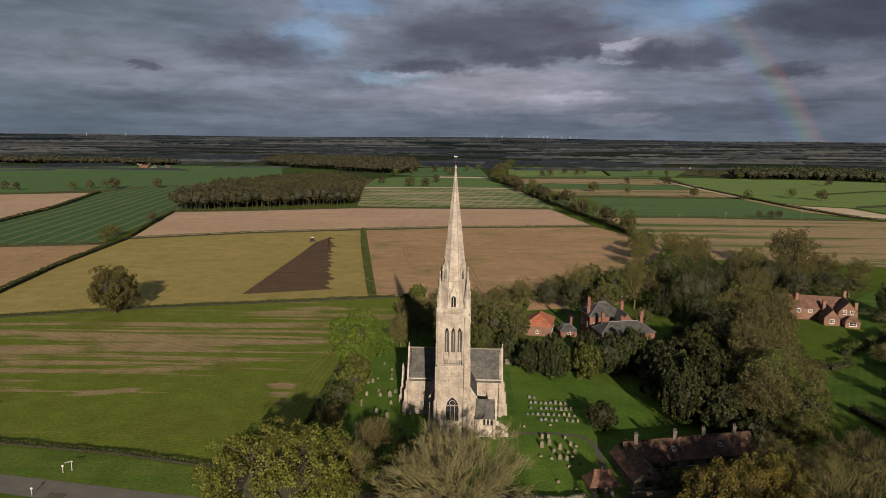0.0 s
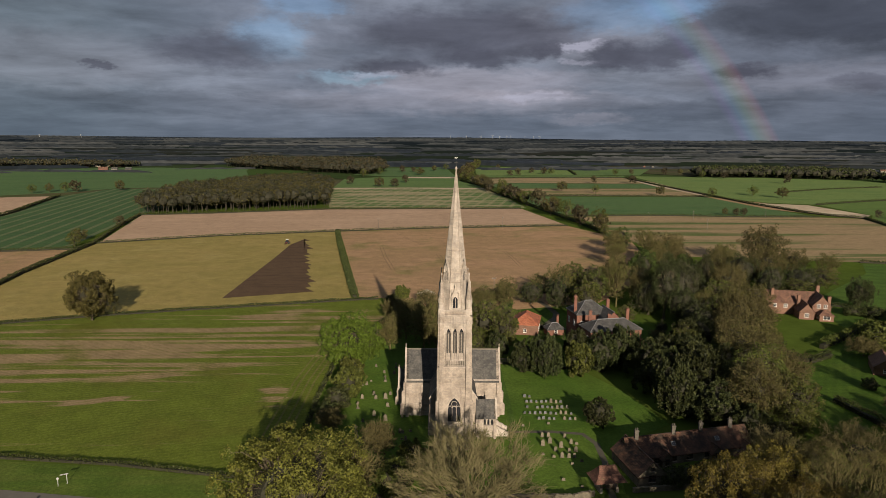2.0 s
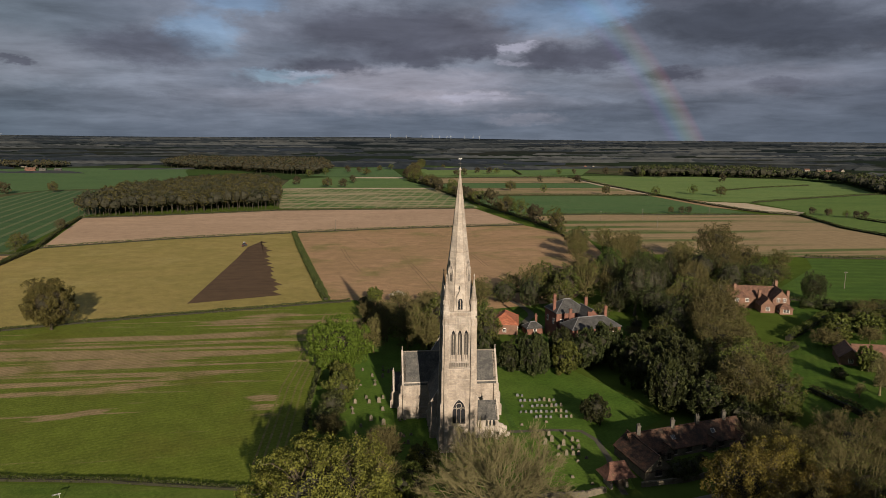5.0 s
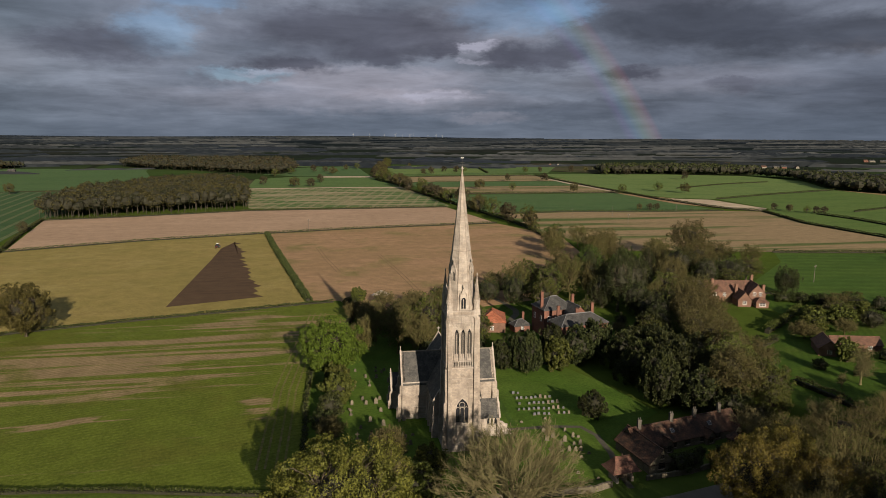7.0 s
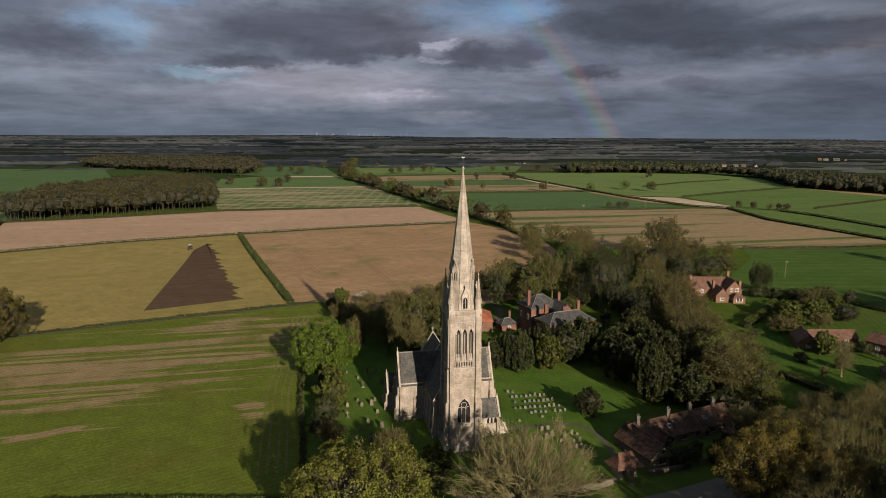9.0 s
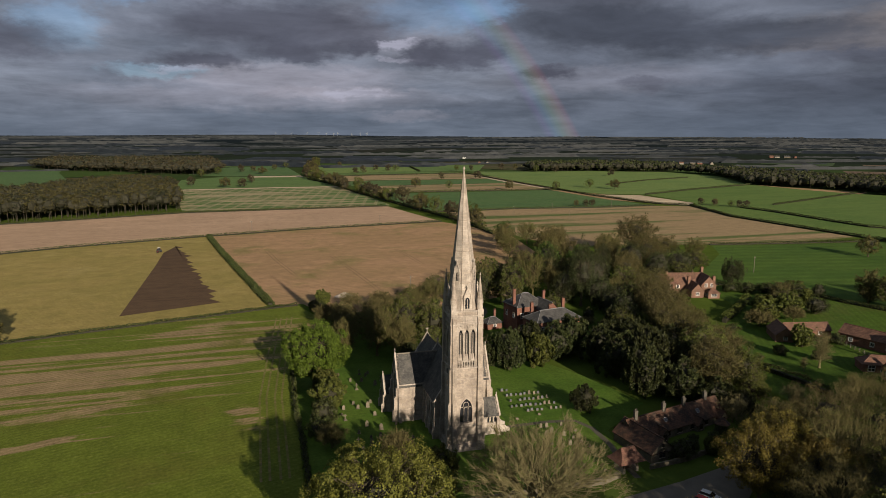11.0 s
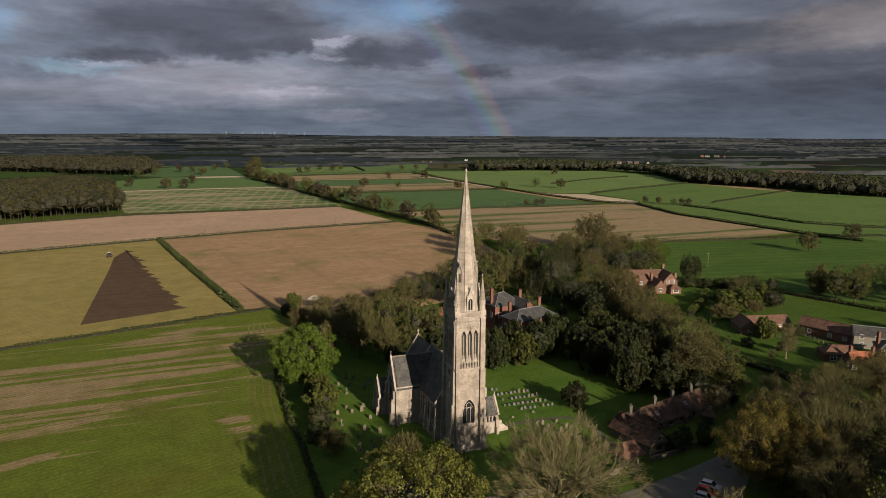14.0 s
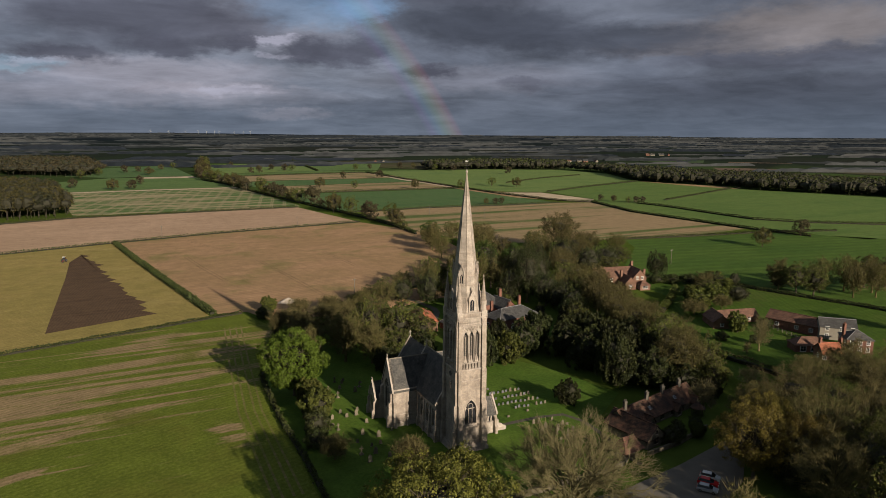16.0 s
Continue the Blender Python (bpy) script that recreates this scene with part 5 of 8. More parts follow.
KINDS = {
    "maple": dict(name="maple_tree", label="broad maple tree in fresh yellow-green leaf", seed=3, clumps=620, inner=0.45, leaves=(80, 0.25), leaf=LEAF_LIME, bark=BARK, limbs=12, clump=0.098, low=0.2, girth=0.022, dense=0.44),
    "bare": dict(name="bare_tree", label="wide bare tree with pale fanning twigs", seed=5, clumps=330, sprays=7, twigs=(30, 1.5, 0.026), leaves=(4, 0.2), leaf=LEAF_OLIVE, bark=BARK_PALE, limbs=44, low=0.12, flat=True, clump=0.1, inner=0.25, up=0.02, girth=0.03, fan=0.55),
    "chestnut": dict(name="chestnut_tree", label="round horse chestnut tree in bright green leaf", seed=8, clumps=430, leaves=(66, 0.30), leaf=LEAF_CHESTNUT, bark=BARK, clump=0.115, low=0.1, mid=0.5, dense=0.4, inner=0.42),
    "thicket": dict(name="bare_tree", label="small bare brown tree with dense twigs", seed=11, clumps=170, twigs=(18, 1.4, 0.045), leaves=(9, 0.25), leaf=LEAF_BROWN, bark=BARK_GREY, limbs=12, low=0.1, inner=0.25, clump=0.12),
    "yew_a": dict(name="yew_tree", label="dense dark green yew tree", seed=13, clumps=240, long=1.7, rise=0.45, leaves=(38, 0.25), leaf=LEAF_YEW, bark=BARK, clump=0.13, low=0.06, mid=0.45, dense=0.64),
    "yew_b": dict(name="yew_tree", label="dense dark green yew tree", seed=17, clumps=240, long=1.7, rise=0.45, leaves=(38, 0.25), leaf=LEAF_YEW, bark=BARK, clump=0.13, low=0.05, mid=0.42, dense=0.64),
    "laurel": dict(name="holly_tree", label="dense olive-green holly tree", seed=19, clumps=180, leaves=(38, 0.31), leaf=LEAF_OLIVE, bark=BARK, clump=0.15, low=0.05, mid=0.45, dense=0.58),
    "brown_a": dict(name="beech_tree", label="large beech tree with brown budding twigs", seed=23, clumps=230, twigs=(12, 1.7, 0.045), leaves=(23, 0.30), leaf=LEAF_BROWN, bark=BARK_BROWN, limbs=12, clump=0.14, inner=0.35, low=0.15, dense=0.28),
    "brown_b": dict(name="beech_tree", label="large beech tree with brown budding twigs", seed=29, clumps=230, twigs=(12, 1.7, 0.045), leaves=(23, 0.30), leaf=LEAF_BROWN, bark=BARK_BROWN, limbs=12, clump=0.14, inner=0.35, low=0.12, dense=0.28),
    "grey_a": dict(name="ash_tree", label="bare grey ash tree with fine twigs", seed=31, clumps=200, twigs=(15, 1.7, 0.046), leaves=(12, 0.27), leaf=LEAF_OLIVE, bark=BARK_GREY, limbs=12, clump=0.13, inner=0.3, low=0.15),
    "grey_b": dict(name="ash_tree", label="bare grey ash tree with fine twigs", seed=37, clumps=200, twigs=(15, 1.7, 0.046), leaves=(12, 0.27), leaf=LEAF_BROWN, bark=BARK_GREY, limbs=12, clump=0.13, inner=0.3, low=0.12),
    "olive_a": dict(name="lime_tree", label="lime tree in thin olive-green leaf", seed=41, clumps=180, leaves=(36, 0.31), twigs=(4, 1.4, 0.06), leaf=LEAF_OLIVE, bark=BARK, clump=0.16, low=0.14, inner=0.4, dense=0.34),
    "olive_b": dict(name="lime_tree", label="lime tree in thin olive-green leaf", seed=43, clumps=180, leaves=(36, 0.31), twigs=(4, 1.4, 0.06), leaf=LEAF_OLIVE, bark=BARK, clump=0.16, low=0.1, inner=0.4, dense=0.34),
    "green": dict(name="sycamore_tree", label="sycamore tree in fresh green leaf", seed=47, clumps=150, leaves=(46, 0.28), leaf=LEAF_GREEN, bark=BARK, clump=0.17, low=0.1, dense=0.50),
    "gold": dict(name="maple_tree", label="spreading maple tree in gold and olive leaf", seed=53, clumps=340, leaves=(66, 0.22), twigs=(3, 1.1, 0.03), leaf=LEAF_GOLD, bark=BARK, clump=0.12, low=0.15, inner=0.4, dense=0.36),
    "pine": dict(name="pine_tree", label="tall dark evergreen pine tree", seed=59, clumps=220, long=1.8, rise=0.3, leaves=(40, 0.26), leaf=LEAF_YEW, bark=BARK, clump=0.17, low=0.1, cone=True, mid=0.5, dense=0.42),
    "cedar": dict(name="cedar_tree", label="dark spreading cedar tree by the lawn", seed=61, clumps=180, long=1.8, rise=0.3, leaves=(42, 0.26), leaf=LEAF_YEW, bark=BARK, clump=0.17, low=0.08, dense=0.46),
    "birch": dict(name="birch_tree", label="slender birch tree with hanging twigs", seed=67, clumps=110, twigs=(16, 1.3, 0.03), leaves=(12, 0.2), leaf=LEAF_BROWN, bark=BARK_PALE, clump=0.2, low=0.15, inner=0.2, up=-0.3),
    "shrub": dict(name="shrub", label="rounded green garden shrub", category="shrub", seed=71, clumps=70, leaves=(40, 0.23), leaf=LEAF_HEDGE, bark=BARK, clump=0.24, low=0.02, mid=0.42, dense=0.60),
    "shrub_pale": dict(name="shrub", label="pale bare shrub with upright twigs", category="shrub", seed=73, clumps=80, twigs=(26, 1.2, 0.03), bark=BARK_PALE, clump=0.2, low=0.02, inner=0.2, up=0.6, limbs=10),
    "oak": dict(name="oak_tree", label="lone oak tree in dull green leaf beside a hedge", seed=79, clumps=420, leaves=(64, 0.27), leaf=LEAF_OAK, bark=BARK, clump=0.105, low=0.08, limbs=10, dense=0.42, inner=0.42),
    "far_a": dict(name="hedgerow_tree", label="round brown tree standing in a hedgerow", seed=83, clumps=64, thin=True, leaves=(18, 0.62), twigs=(4, 2.0, 0.06), leaf=LEAF_FAR, bark=BARK, clump=0.2, low=0.14, limbs=6, group="trees in the fields", dense=0.30),
    "far_b": dict(name="hedgerow_tree", label="round dull green tree standing in a hedgerow", seed=89, clumps=64, thin=True, leaves=(19, 0.62), leaf=LEAF_OLIVE, bark=BARK, clump=0.2, low=0.1, limbs=6, group="trees in the fields", dense=0.30),
    "far_c": dict(name="hedgerow_tree", label="round brown tree standing in a hedgerow", seed=97, clumps=64, thin=True, leaves=(18, 0.62), twigs=(6, 2.0, 0.06), leaf=LEAF_BROWN, bark=BARK, clump=0.2, low=0.16, limbs=6, group="trees in the fields", dense=0.30),
}
MADE = {}


LIGHTER = ("yew_a", "yew_b", "laurel", "brown_a", "brown_b", "grey_a", "grey_b", "olive_a", "olive_b", "green", "thicket")
for kind in LIGHTER:
    far = dict(KINDS[kind])
    n, size = far["leaves"]
    far["leaves"] = (max(4, int(n * 0.5)), size * 1.3)
    far["thin"] = True
    if "twigs" in far:
        n, length, width = far["twigs"]
        far["twigs"] = (max(4, int(n * 0.45)), length, width * 1.45)
    KINDS[kind + "_far"] = far
    near = dict(KINDS[kind])
    n, size = near["leaves"]
    near["leaves"] = (int(n * 1.5), size * 0.62)
    if "twigs" in near:
        n, length, width = near["twigs"]
        near["twigs"] = (int(n * 1.5), length * 0.8, width * 0.55)
    KINDS[kind + "_near"] = near


def plant(kind, x, y, H, R, z=0.0):
    if kind in LIGHTER and (y > 62 or x > 95):
        kind = kind + "_far" if y > -15 else kind
    if kind in LIGHTER and x > 30 and -62 < y < -18:
        kind = kind + "_near"
    if kind not in MADE:
        tree = build_tree(kind, H, R)
        tree.matrix_basis = Matrix.Translation((x, y, z))
        MADE[kind] = (tree, H, R)
        return tree
    first, h0, r0 = MADE[kind]
    turn = random.uniform(0, 360)
    return copy_thing(first, pose(x, y, z, 0, 0, turn) @ Matrix.Diagonal((R / r0, R / r0, H / h0, 1)))


def plant_all(rows):
    for kind, x, y, H, R in rows:
        plant(kind, x, y, H, R)


# by the road and round the church
plant_all([
    ("maple", -28.5, -45, 24.0, 13.3), ("thicket", -17, -8, 9.0, 4.6), ("bare", 0.5, -40, 21.8, 15.2), ("chestnut", -27.5, 46, 19.0, 9.8),
    ("thicket", -21, -28, 14.0, 6.0), ("laurel", -9, -15, 7.5, 4.0), ("laurel", -13, -24, 8.0, 4.5), ("shrub", -15, -17, 4.5, 3.0),
    ("laurel", -27, 27, 9.5, 4.6), ("laurel", -26.5, 34, 9.5, 4.2), ("shrub", -29, 20, 6.5, 3.6), ("shrub", -31, 13, 5.0, 3.0), ("thicket", -29, 6, 6.0, 4.0),
    ("grey_b", -17, 68, 13.0, 5.2), ("grey_a", -6, 66, 18.0, 7.0), ("grey_b", 1, 61, 14.0, 6.0), ("grey_a", -12, 80, 11.0, 6.0), ("olive_a", 6, 76, 18.5, 6.5), ("grey_b", -2, 84, 14.0, 7.0),
    ("olive_b", 14, 70, 17.5, 6.0), ("olive_a", 20, 64, 14.0, 5.0), ("yew_b", 17, 57, 10.0, 4.0), ("yew_a", 2, 52, 8.0, 4.5), ("shrub", -18, 127, 5.0, 3.5), ("shrub", -8, 118, 4.0, 3.5), ("thicket", -10, 104, 8.0, 6.0), ("thicket", 4, 98, 9.0, 6.5),
    ("yew_a", 29.6, 42.6, 13.0, 6.0), ("yew_b", 23.5, 46, 10.5, 4.6), ("laurel", 39.5, 42.5, 11.0, 4.8), ("yew_b", 47, 46, 13.0, 5.8), ("yew_a", 54, 50, 13.5, 6.2), ("yew_a", 41, 51, 12.0, 5.0), ("yew_b", 60, 40, 12.5, 6.8), ("yew_a", 67, 48, 11.0, 6.0),
    ("yew_a", 57, 13, 15.0, 6.6), ("yew_b", 58, 27, 13.0, 6.5), ("yew_b", 64.5, 7, 12.5, 6.4), ("yew_a", 66, 20, 15.0, 7.0), ("yew_a", 70, 33, 13.5, 7.0), ("yew_b", 36, 8, 7.6, 3.9), ("yew_a", 75, 45, 12.0, 6.5), ("yew_b", 63, 30, 13.0, 6.0), ("yew_a", 44, 56, 8.0, 5.0),
    ("brown_a", 85, 35, 19.0, 9.0), ("brown_b", 74, 6, 18.5, 8.0), ("olive_b", 82, 20, 17.5, 8.0), ("brown_a", 97, 60, 17.0, 8.5), ("brown_b", 106, 80, 17.0, 8.5), ("brown_a", 90, 50, 17.0, 8.0), ("brown_b", 112, 97, 15.0, 7.5), ("olive_a", 85, 7, 13.5, 6.5), ("grey_b", 92, 24, 14.0, 7.0), ("green", 93, 17, 5.5, 3.5),
])
# by the houses and in the park
plant_all([
    ("brown_a", 178, 203, 25.5, 13.0), ("brown_b", 161, 166, 19.0, 11.0), ("grey_a", 150, 188, 18.0, 9.0), ("brown_a", 183, 182, 16.0, 9.5), ("yew_a", 140, 150, 18.7, 9.0), ("yew_b", 166, 146, 14.0, 9.0), ("grey_a", 193, 168, 16.0, 7.0), ("olive_a", 178, 150, 12.0, 8.0), ("brown_b", 152, 150, 15.0, 8.0),
    ("pine", 88, 104, 26.9, 8.5), ("yew_a", 98, 114, 21.1, 8.0), ("grey_a", 75, 123, 22.2, 6.5), ("grey_a", 53, 131, 18.1, 7.0), ("olive_b", 61, 140, 16.4, 6.0), ("grey_b", 122, 208, 19.9, 8.5), ("green", 106, 176, 15.2, 5.5), ("green", 95, 152, 19.9, 7.0), ("yew_b", 110, 138, 19.9, 7.5), ("brown_a", 122, 124, 18.7, 8.0), ("brown_b", 131, 138, 17.5, 7.0),
    ("grey_b", 80, 150, 16.4, 6.5), ("green", 116, 158, 16.4, 7.0), ("yew_a", 93, 88, 12.0, 6.0), ("grey_a", 102, 100, 14.0, 6.5), ("grey_b", 40, 134, 8.0, 5.0),
    ("grey_a", 101, 210, 15.2, 7.0), ("grey_b", 108, 236, 17.5, 8.0), ("green", 119, 262, 15.0, 7.5), ("grey_a", 132, 255, 16.0, 8.0), ("grey_b", 140, 230, 16.4, 7.5), ("brown_b", 126, 185, 15.2, 7.0),
    ("brown_a", 124, 104, 15.2, 7.0), ("thicket", -4, 128, 6.5, 5.5), ("thicket", 8, 126, 7.0, 6.0), ("thicket", 19, 122, 7.5, 6.0), ("thicket", -12, 112, 7.0, 5.5), ("thicket", 13, 113, 8.0, 6.0), ("thicket", 26, 130, 6.5, 5.5), ("thicket", 20, 103, 8.0, 5.5), ("thicket", 5, 107, 8.5, 6.0), ("laurel", -14, 136, 6.5, 3.6), ("thicket", -18, 104, 9.0, 4.5), ("grey_b", -13, 92, 11.0, 5.5), ("grey_a", 18, 114, 12.0, 5.5),
    ("cedar", 175.5, 118, 13.0, 6.2), ("shrub", 172, 104, 5.0, 4.5), ("shrub", 180, 101, 5.0, 4.5), ("shrub", 166, 108, 4.0, 4.0),
    ("laurel", 143, 62, 7.5, 6.0), ("laurel", 151, 71, 8.0, 5.5), ("thicket", 137, 58, 6.5, 6.5), ("laurel", 163, 70, 8.0, 6.0), ("yew_b", 172, 66, 8.0, 5.0), ("thicket", 155, 60, 6.0, 5.0), ("laurel", 133, 34, 8.0, 4.0), ("birch", 121.5, 16, 13.5, 3.4), ("birch", 114.5, 15, 5.0, 1.6), ("shrub", 127, 22, 3.5, 2.2), ("shrub", 120, 30, 3.5, 2.4), ("shrub", 147, 33, 4.0, 2.8),
    ("grey_b", 206, 72, 15.9, 6.3), ("olive_a", 206, 63, 15.9, 6.7), ("olive_b", 211, 58, 15.2, 6.3), ("grey_a", 220, 61, 17.9, 6.3), ("grey_b", 224, 48, 17.2, 5.8), ("grey_a", 233, 58, 18.6, 6.9), ("grey_b", 241, 50, 17.9, 6.9), ("grey_a", 234, 44, 16.6, 6.3), ("olive_b", 248, 58, 16.6, 6.9), ("yew_a", 258, 54, 15.2, 6.9),
    ("olive_b", 186, 92, 8.0, 5.5), ("yew_a", 181, 84, 7.5, 5.0), ("grey_b", 176, 88, 8.5, 6.0), ("laurel", 176, 78, 7.5, 5.5), ("olive_a", 168, 78, 8.0, 6.0), ("grey_b", 160, 78, 6.5, 5.5), ("yew_a", 196, 88, 6.5, 3.2),
    ("green", 84, 71, 9.5, 4.2), ("olive_a", 70, 94, 9.0, 4.0), ("thicket", 76, 78, 3.5, 4.0), ("shrub", 37, 92, 3.0, 2.6), ("shrub", 34, 96, 3.0, 2.6), ("yew_b", 79, 82, 6.0, 2.4), ("grey_a", 28, 118, 15.0, 6.0), ("yew_a", 40, 128, 10.0, 6.0), ("yew_b", 50, 122, 14.0, 6.0), ("olive_b", 58, 108, 15.2, 5.5), ("yew_a", 92, 96, 15.0, 6.5), ("yew_b", 84, 110, 16.4, 6.5), ("olive_a", 102, 88, 13.0, 6.5), ("yew_a", 100, 92, 12.0, 6.0), ("brown_a", 110, 74, 14.0, 7.5), ("brown_b", 100, 54, 14.0, 7.0),
    ("far_c", 306, 158, 13.0, 6.5), ("far_a", 372, 178, 12.0, 6.5), ("yew_b", 212, 76, 6.0, 4.0), ("yew_a", 190, 8, 12.0, 6.0),
])
# along the lower road
plant_all([
    ("gold", 47, -41, 16.5, 9.0), ("gold", 57, -35, 15.5, 7.5), ("grey_b", 47, -58, 18.5, 9.5), ("brown_b", 61, -31, 16.5, 8.0), ("grey_a", 65, -43, 20.0, 9.5), ("brown_a", 78, -27, 16.0, 9.0), ("grey_b", 84, -43, 18.0, 9.0), ("olive_b", 60, -58, 17.0, 9.0), ("olive_a", 74, -57, 18.0, 9.0), ("gold", 58, -45, 14.0, 7.5), ("yew_a", 52, -48, 10.0, 6.5), ("yew_b", 68, -33, 8.0, 6.0),
    ("shrub_pale", 68, -9, 7.5, 4.6), ("yew_b", 74, -6, 7.0, 3.5), ("shrub_pale", 92, -4, 6.0, 4.0), ("grey_a", 95, -22, 16.0, 9.0), ("grey_b", 108, -30, 17.0, 9.0), ("brown_b", 98, -40, 17.0, 9.0), ("olive_a", 112, -44, 16.0, 8.0), ("grey_b", 118, -16, 14.0, 7.0),
    ("shrub", 47, -20, 4.0, 2.6), ("shrub", 43.5, -21, 4.2, 2.8), ("laurel", 52, -21.5, 4.0, 2.2), ("shrub", 56, -17, 3.0, 1.9), ("shrub", 61, -13, 2.2, 1.4), ("shrub", 52, -15, 2.0, 1.3),
])
# the rest of the village trees, with unseen ones added for shade
plant_all([
    ("grey_b", 84, 118, 18.7, 7.0), ("yew_a", 106, 122, 18.7, 7.5), ("olive_b", 112, 110, 15.2, 6.5), ("brown_b", 119, 108, 15.2, 6.5), ("olive_a", 66, 124, 17.5, 6.5), ("olive_a", 58, 118, 11.7, 5.5), ("pine", 88, 134, 20.0, 6.5), ("olive_b", 72, 137, 15.2, 6.5), ("yew_b", 99, 130, 17.5, 7.0), ("pine", 121, 143, 19.0, 7.0), ("olive_a", 104, 160, 15.2, 7.0), ("grey_b", 88, 165, 14.0, 6.0), ("brown_a", 136, 164, 18.7, 8.0), ("yew_a", 148, 138, 15.2, 7.5), ("olive_b", 158, 134, 10.0, 7.0), ("brown_b", 142, 174, 18.7, 8.0), ("grey_a", 116, 190, 16.4, 7.0), ("grey_b", 131, 212, 17.5, 8.0),
    ("yew_a", 80, 62, 12.0, 6.5), ("yew_b", 86, 68, 12.0, 6.0), ("olive_a", 76, 54, 12.0, 6.0), ("brown_a", 100, 72, 15.0, 7.5), ("olive_b", 104, 66, 12.0, 6.0), ("yew_a", 92, 78, 12.0, 6.0), ("brown_b", 118, 92, 13.0, 7.0), ("olive_b", 92, 36, 13.0, 6.5), ("brown_b", 96, 44, 14.0, 7.0), ("yew_b", 77, 30, 14.0, 6.5), ("yew_a", 73, 17, 13.0, 6.0), ("olive_a", 79, -2, 10.0, 5.0), ("yew_b", 70, -1, 9.0, 5.0),
    ("olive_b", 10, 60, 11.0, 5.0), ("grey_b", -4, 74, 15.0, 6.5), ("grey_a", 9, 86, 13.0, 6.5), ("olive_a", 22, 76, 14.0, 5.5), ("thicket", -9, 92, 8.0, 6.0), ("thicket", 2, 116, 6.0, 5.5), ("shrub", 10, 128, 4.0, 4.0), ("grey_b", 30, 136, 7.0, 5.0), ("grey_a", 46, 140, 11.7, 6.0), ("olive_b", 68, 148, 11.7, 6.0),
    # the first nine here stand out of view, added to shade the almshouses
    ("olive_b", 54, -72, 23.0, 9.5), ("olive_a", 67, -72, 22.0, 9.0), ("olive_b", 81, -70, 21.0, 9.5), ("olive_b", 98, -62, 21.0, 9.0), ("olive_a", 40, -76, 23.0, 9.0), ("olive_a", 60, -86, 25.0, 10.0), ("olive_b", 76, -86, 25.0, 10.0), ("brown_b", 92, -82, 20.0, 10.0), ("olive_a", 110, -64, 18.0, 9.0), ("yew_a", 58, -52, 11.0, 7.0), ("yew_b", 68, -50, 11.0, 7.0), ("yew_a", 78, -40, 10.0, 7.0), ("yew_b", 56, -38, 7.0, 5.0), ("olive_b", 88, -32, 13.0, 7.0), ("brown_b", 70, -24, 12.0, 6.0), ("olive_a", 126, -34, 16.0, 8.0), ("grey_b", 132, -22, 13.0, 7.0), ("grey_a", 104, -14, 11.0, 6.5), ("brown_a", 112, -24, 14.0, 8.0),
    ("olive_b", -117, -14, 13.0, 6.0), ("grey_a", -10, -58, 17.0, 8.0), ("grey_b", 18, -62, 16.0, 8.0),
])
# lone trees in the fields, hedgerow trees along the lane
plant("oak", -131, 106, 20.0, 10.5)
LANE = [(62, 903), (83, 790), (92, 658), (102, 589), (110, 505), (119, 438), (126, 383), (128, 338), (126, 299)]


def along(line, step):
    """Places along a line of corners, every step metres, with the way the line runs there."""
    out, left = [], 0.0
    for (x0, y0), (x1, y1) in zip(line, line[1:]):
        n = math.hypot(x1 - x0, y1 - y0)
        while left < n:
            out.append((x0 + (x1 - x0) * left / n, y0 + (y1 - y0) * left / n, (x1 - x0) / n, (y1 - y0) / n))
            left += step
        left -= n
    return out


for i, (x, y, dx, dy) in enumerate(along(LANE, 21)):
    kind = ("far_a", "far_b", "far_c", "far_b", "far_a")[i % 5]
    s = random.uniform(-1, 1)
    h = random.uniform(14, 19) if i % 4 else random.uniform(7, 10)
    plant(kind, x - dy * 5 * s + random.uniform(-2, 4), y + dx * 5 * s, h, h * random.uniform(0.42, 0.55))
for i, (x, y, dx, dy) in enumerate(along([(70, 930), (110, 1250), (150, 1500)], 24)):
    h = random.uniform(11, 17)
    plant(("far_a", "far_c", "far_b")[i % 3], x + random.uniform(-9, 9), y, h, h * random.uniform(0.45, 0.6))
FIELD_TREES = [(-100, 816), (-57, 769), (-70, 1060), (-31, 1123), (-10, 1127), (1, 1040), (-94, 990), (211, 1114), (174, 1039), (167, 1270), (242, 1085), (227, 1082), (159, 1036), (180, 710), (214, 674), (316, 847), (259, 849), (284, 645), (335, 617), (288, 446), (281, 446), (273, 450), (352, 1054), (389, 1078), (448, 1072), (487, 1096), (489, 1002), (516, 978), (604, 1021), (-227, 296), (-217, 269), (-232, 368), (-411, 671), (-440, 667), (-450, 649), (-508, 633), (-530, 646), (-370, 695), (-423, 669), (-36, 771), (-22, 850), (30, 1180), (55, 1230), (-120, 1090), (560, 860), (420, 620), (400, 650), (404, 432), (409, 418), (415, 424), (418, 405), (424, 400), (430, 398)]
for i, (x, y) in enumerate(FIELD_TREES):
    h = random.uniform(10, 14.5) if y > 500 else random.uniform(8, 12)
    if (270 < x < 292 and y < 460) or 403 < x < 432 and y < 433:
        h = 7.0
    plant(("far_a", "far_c", "far_b", "far_a")[i % 4], x, y, h, h * random.uniform(0.42, 0.6))


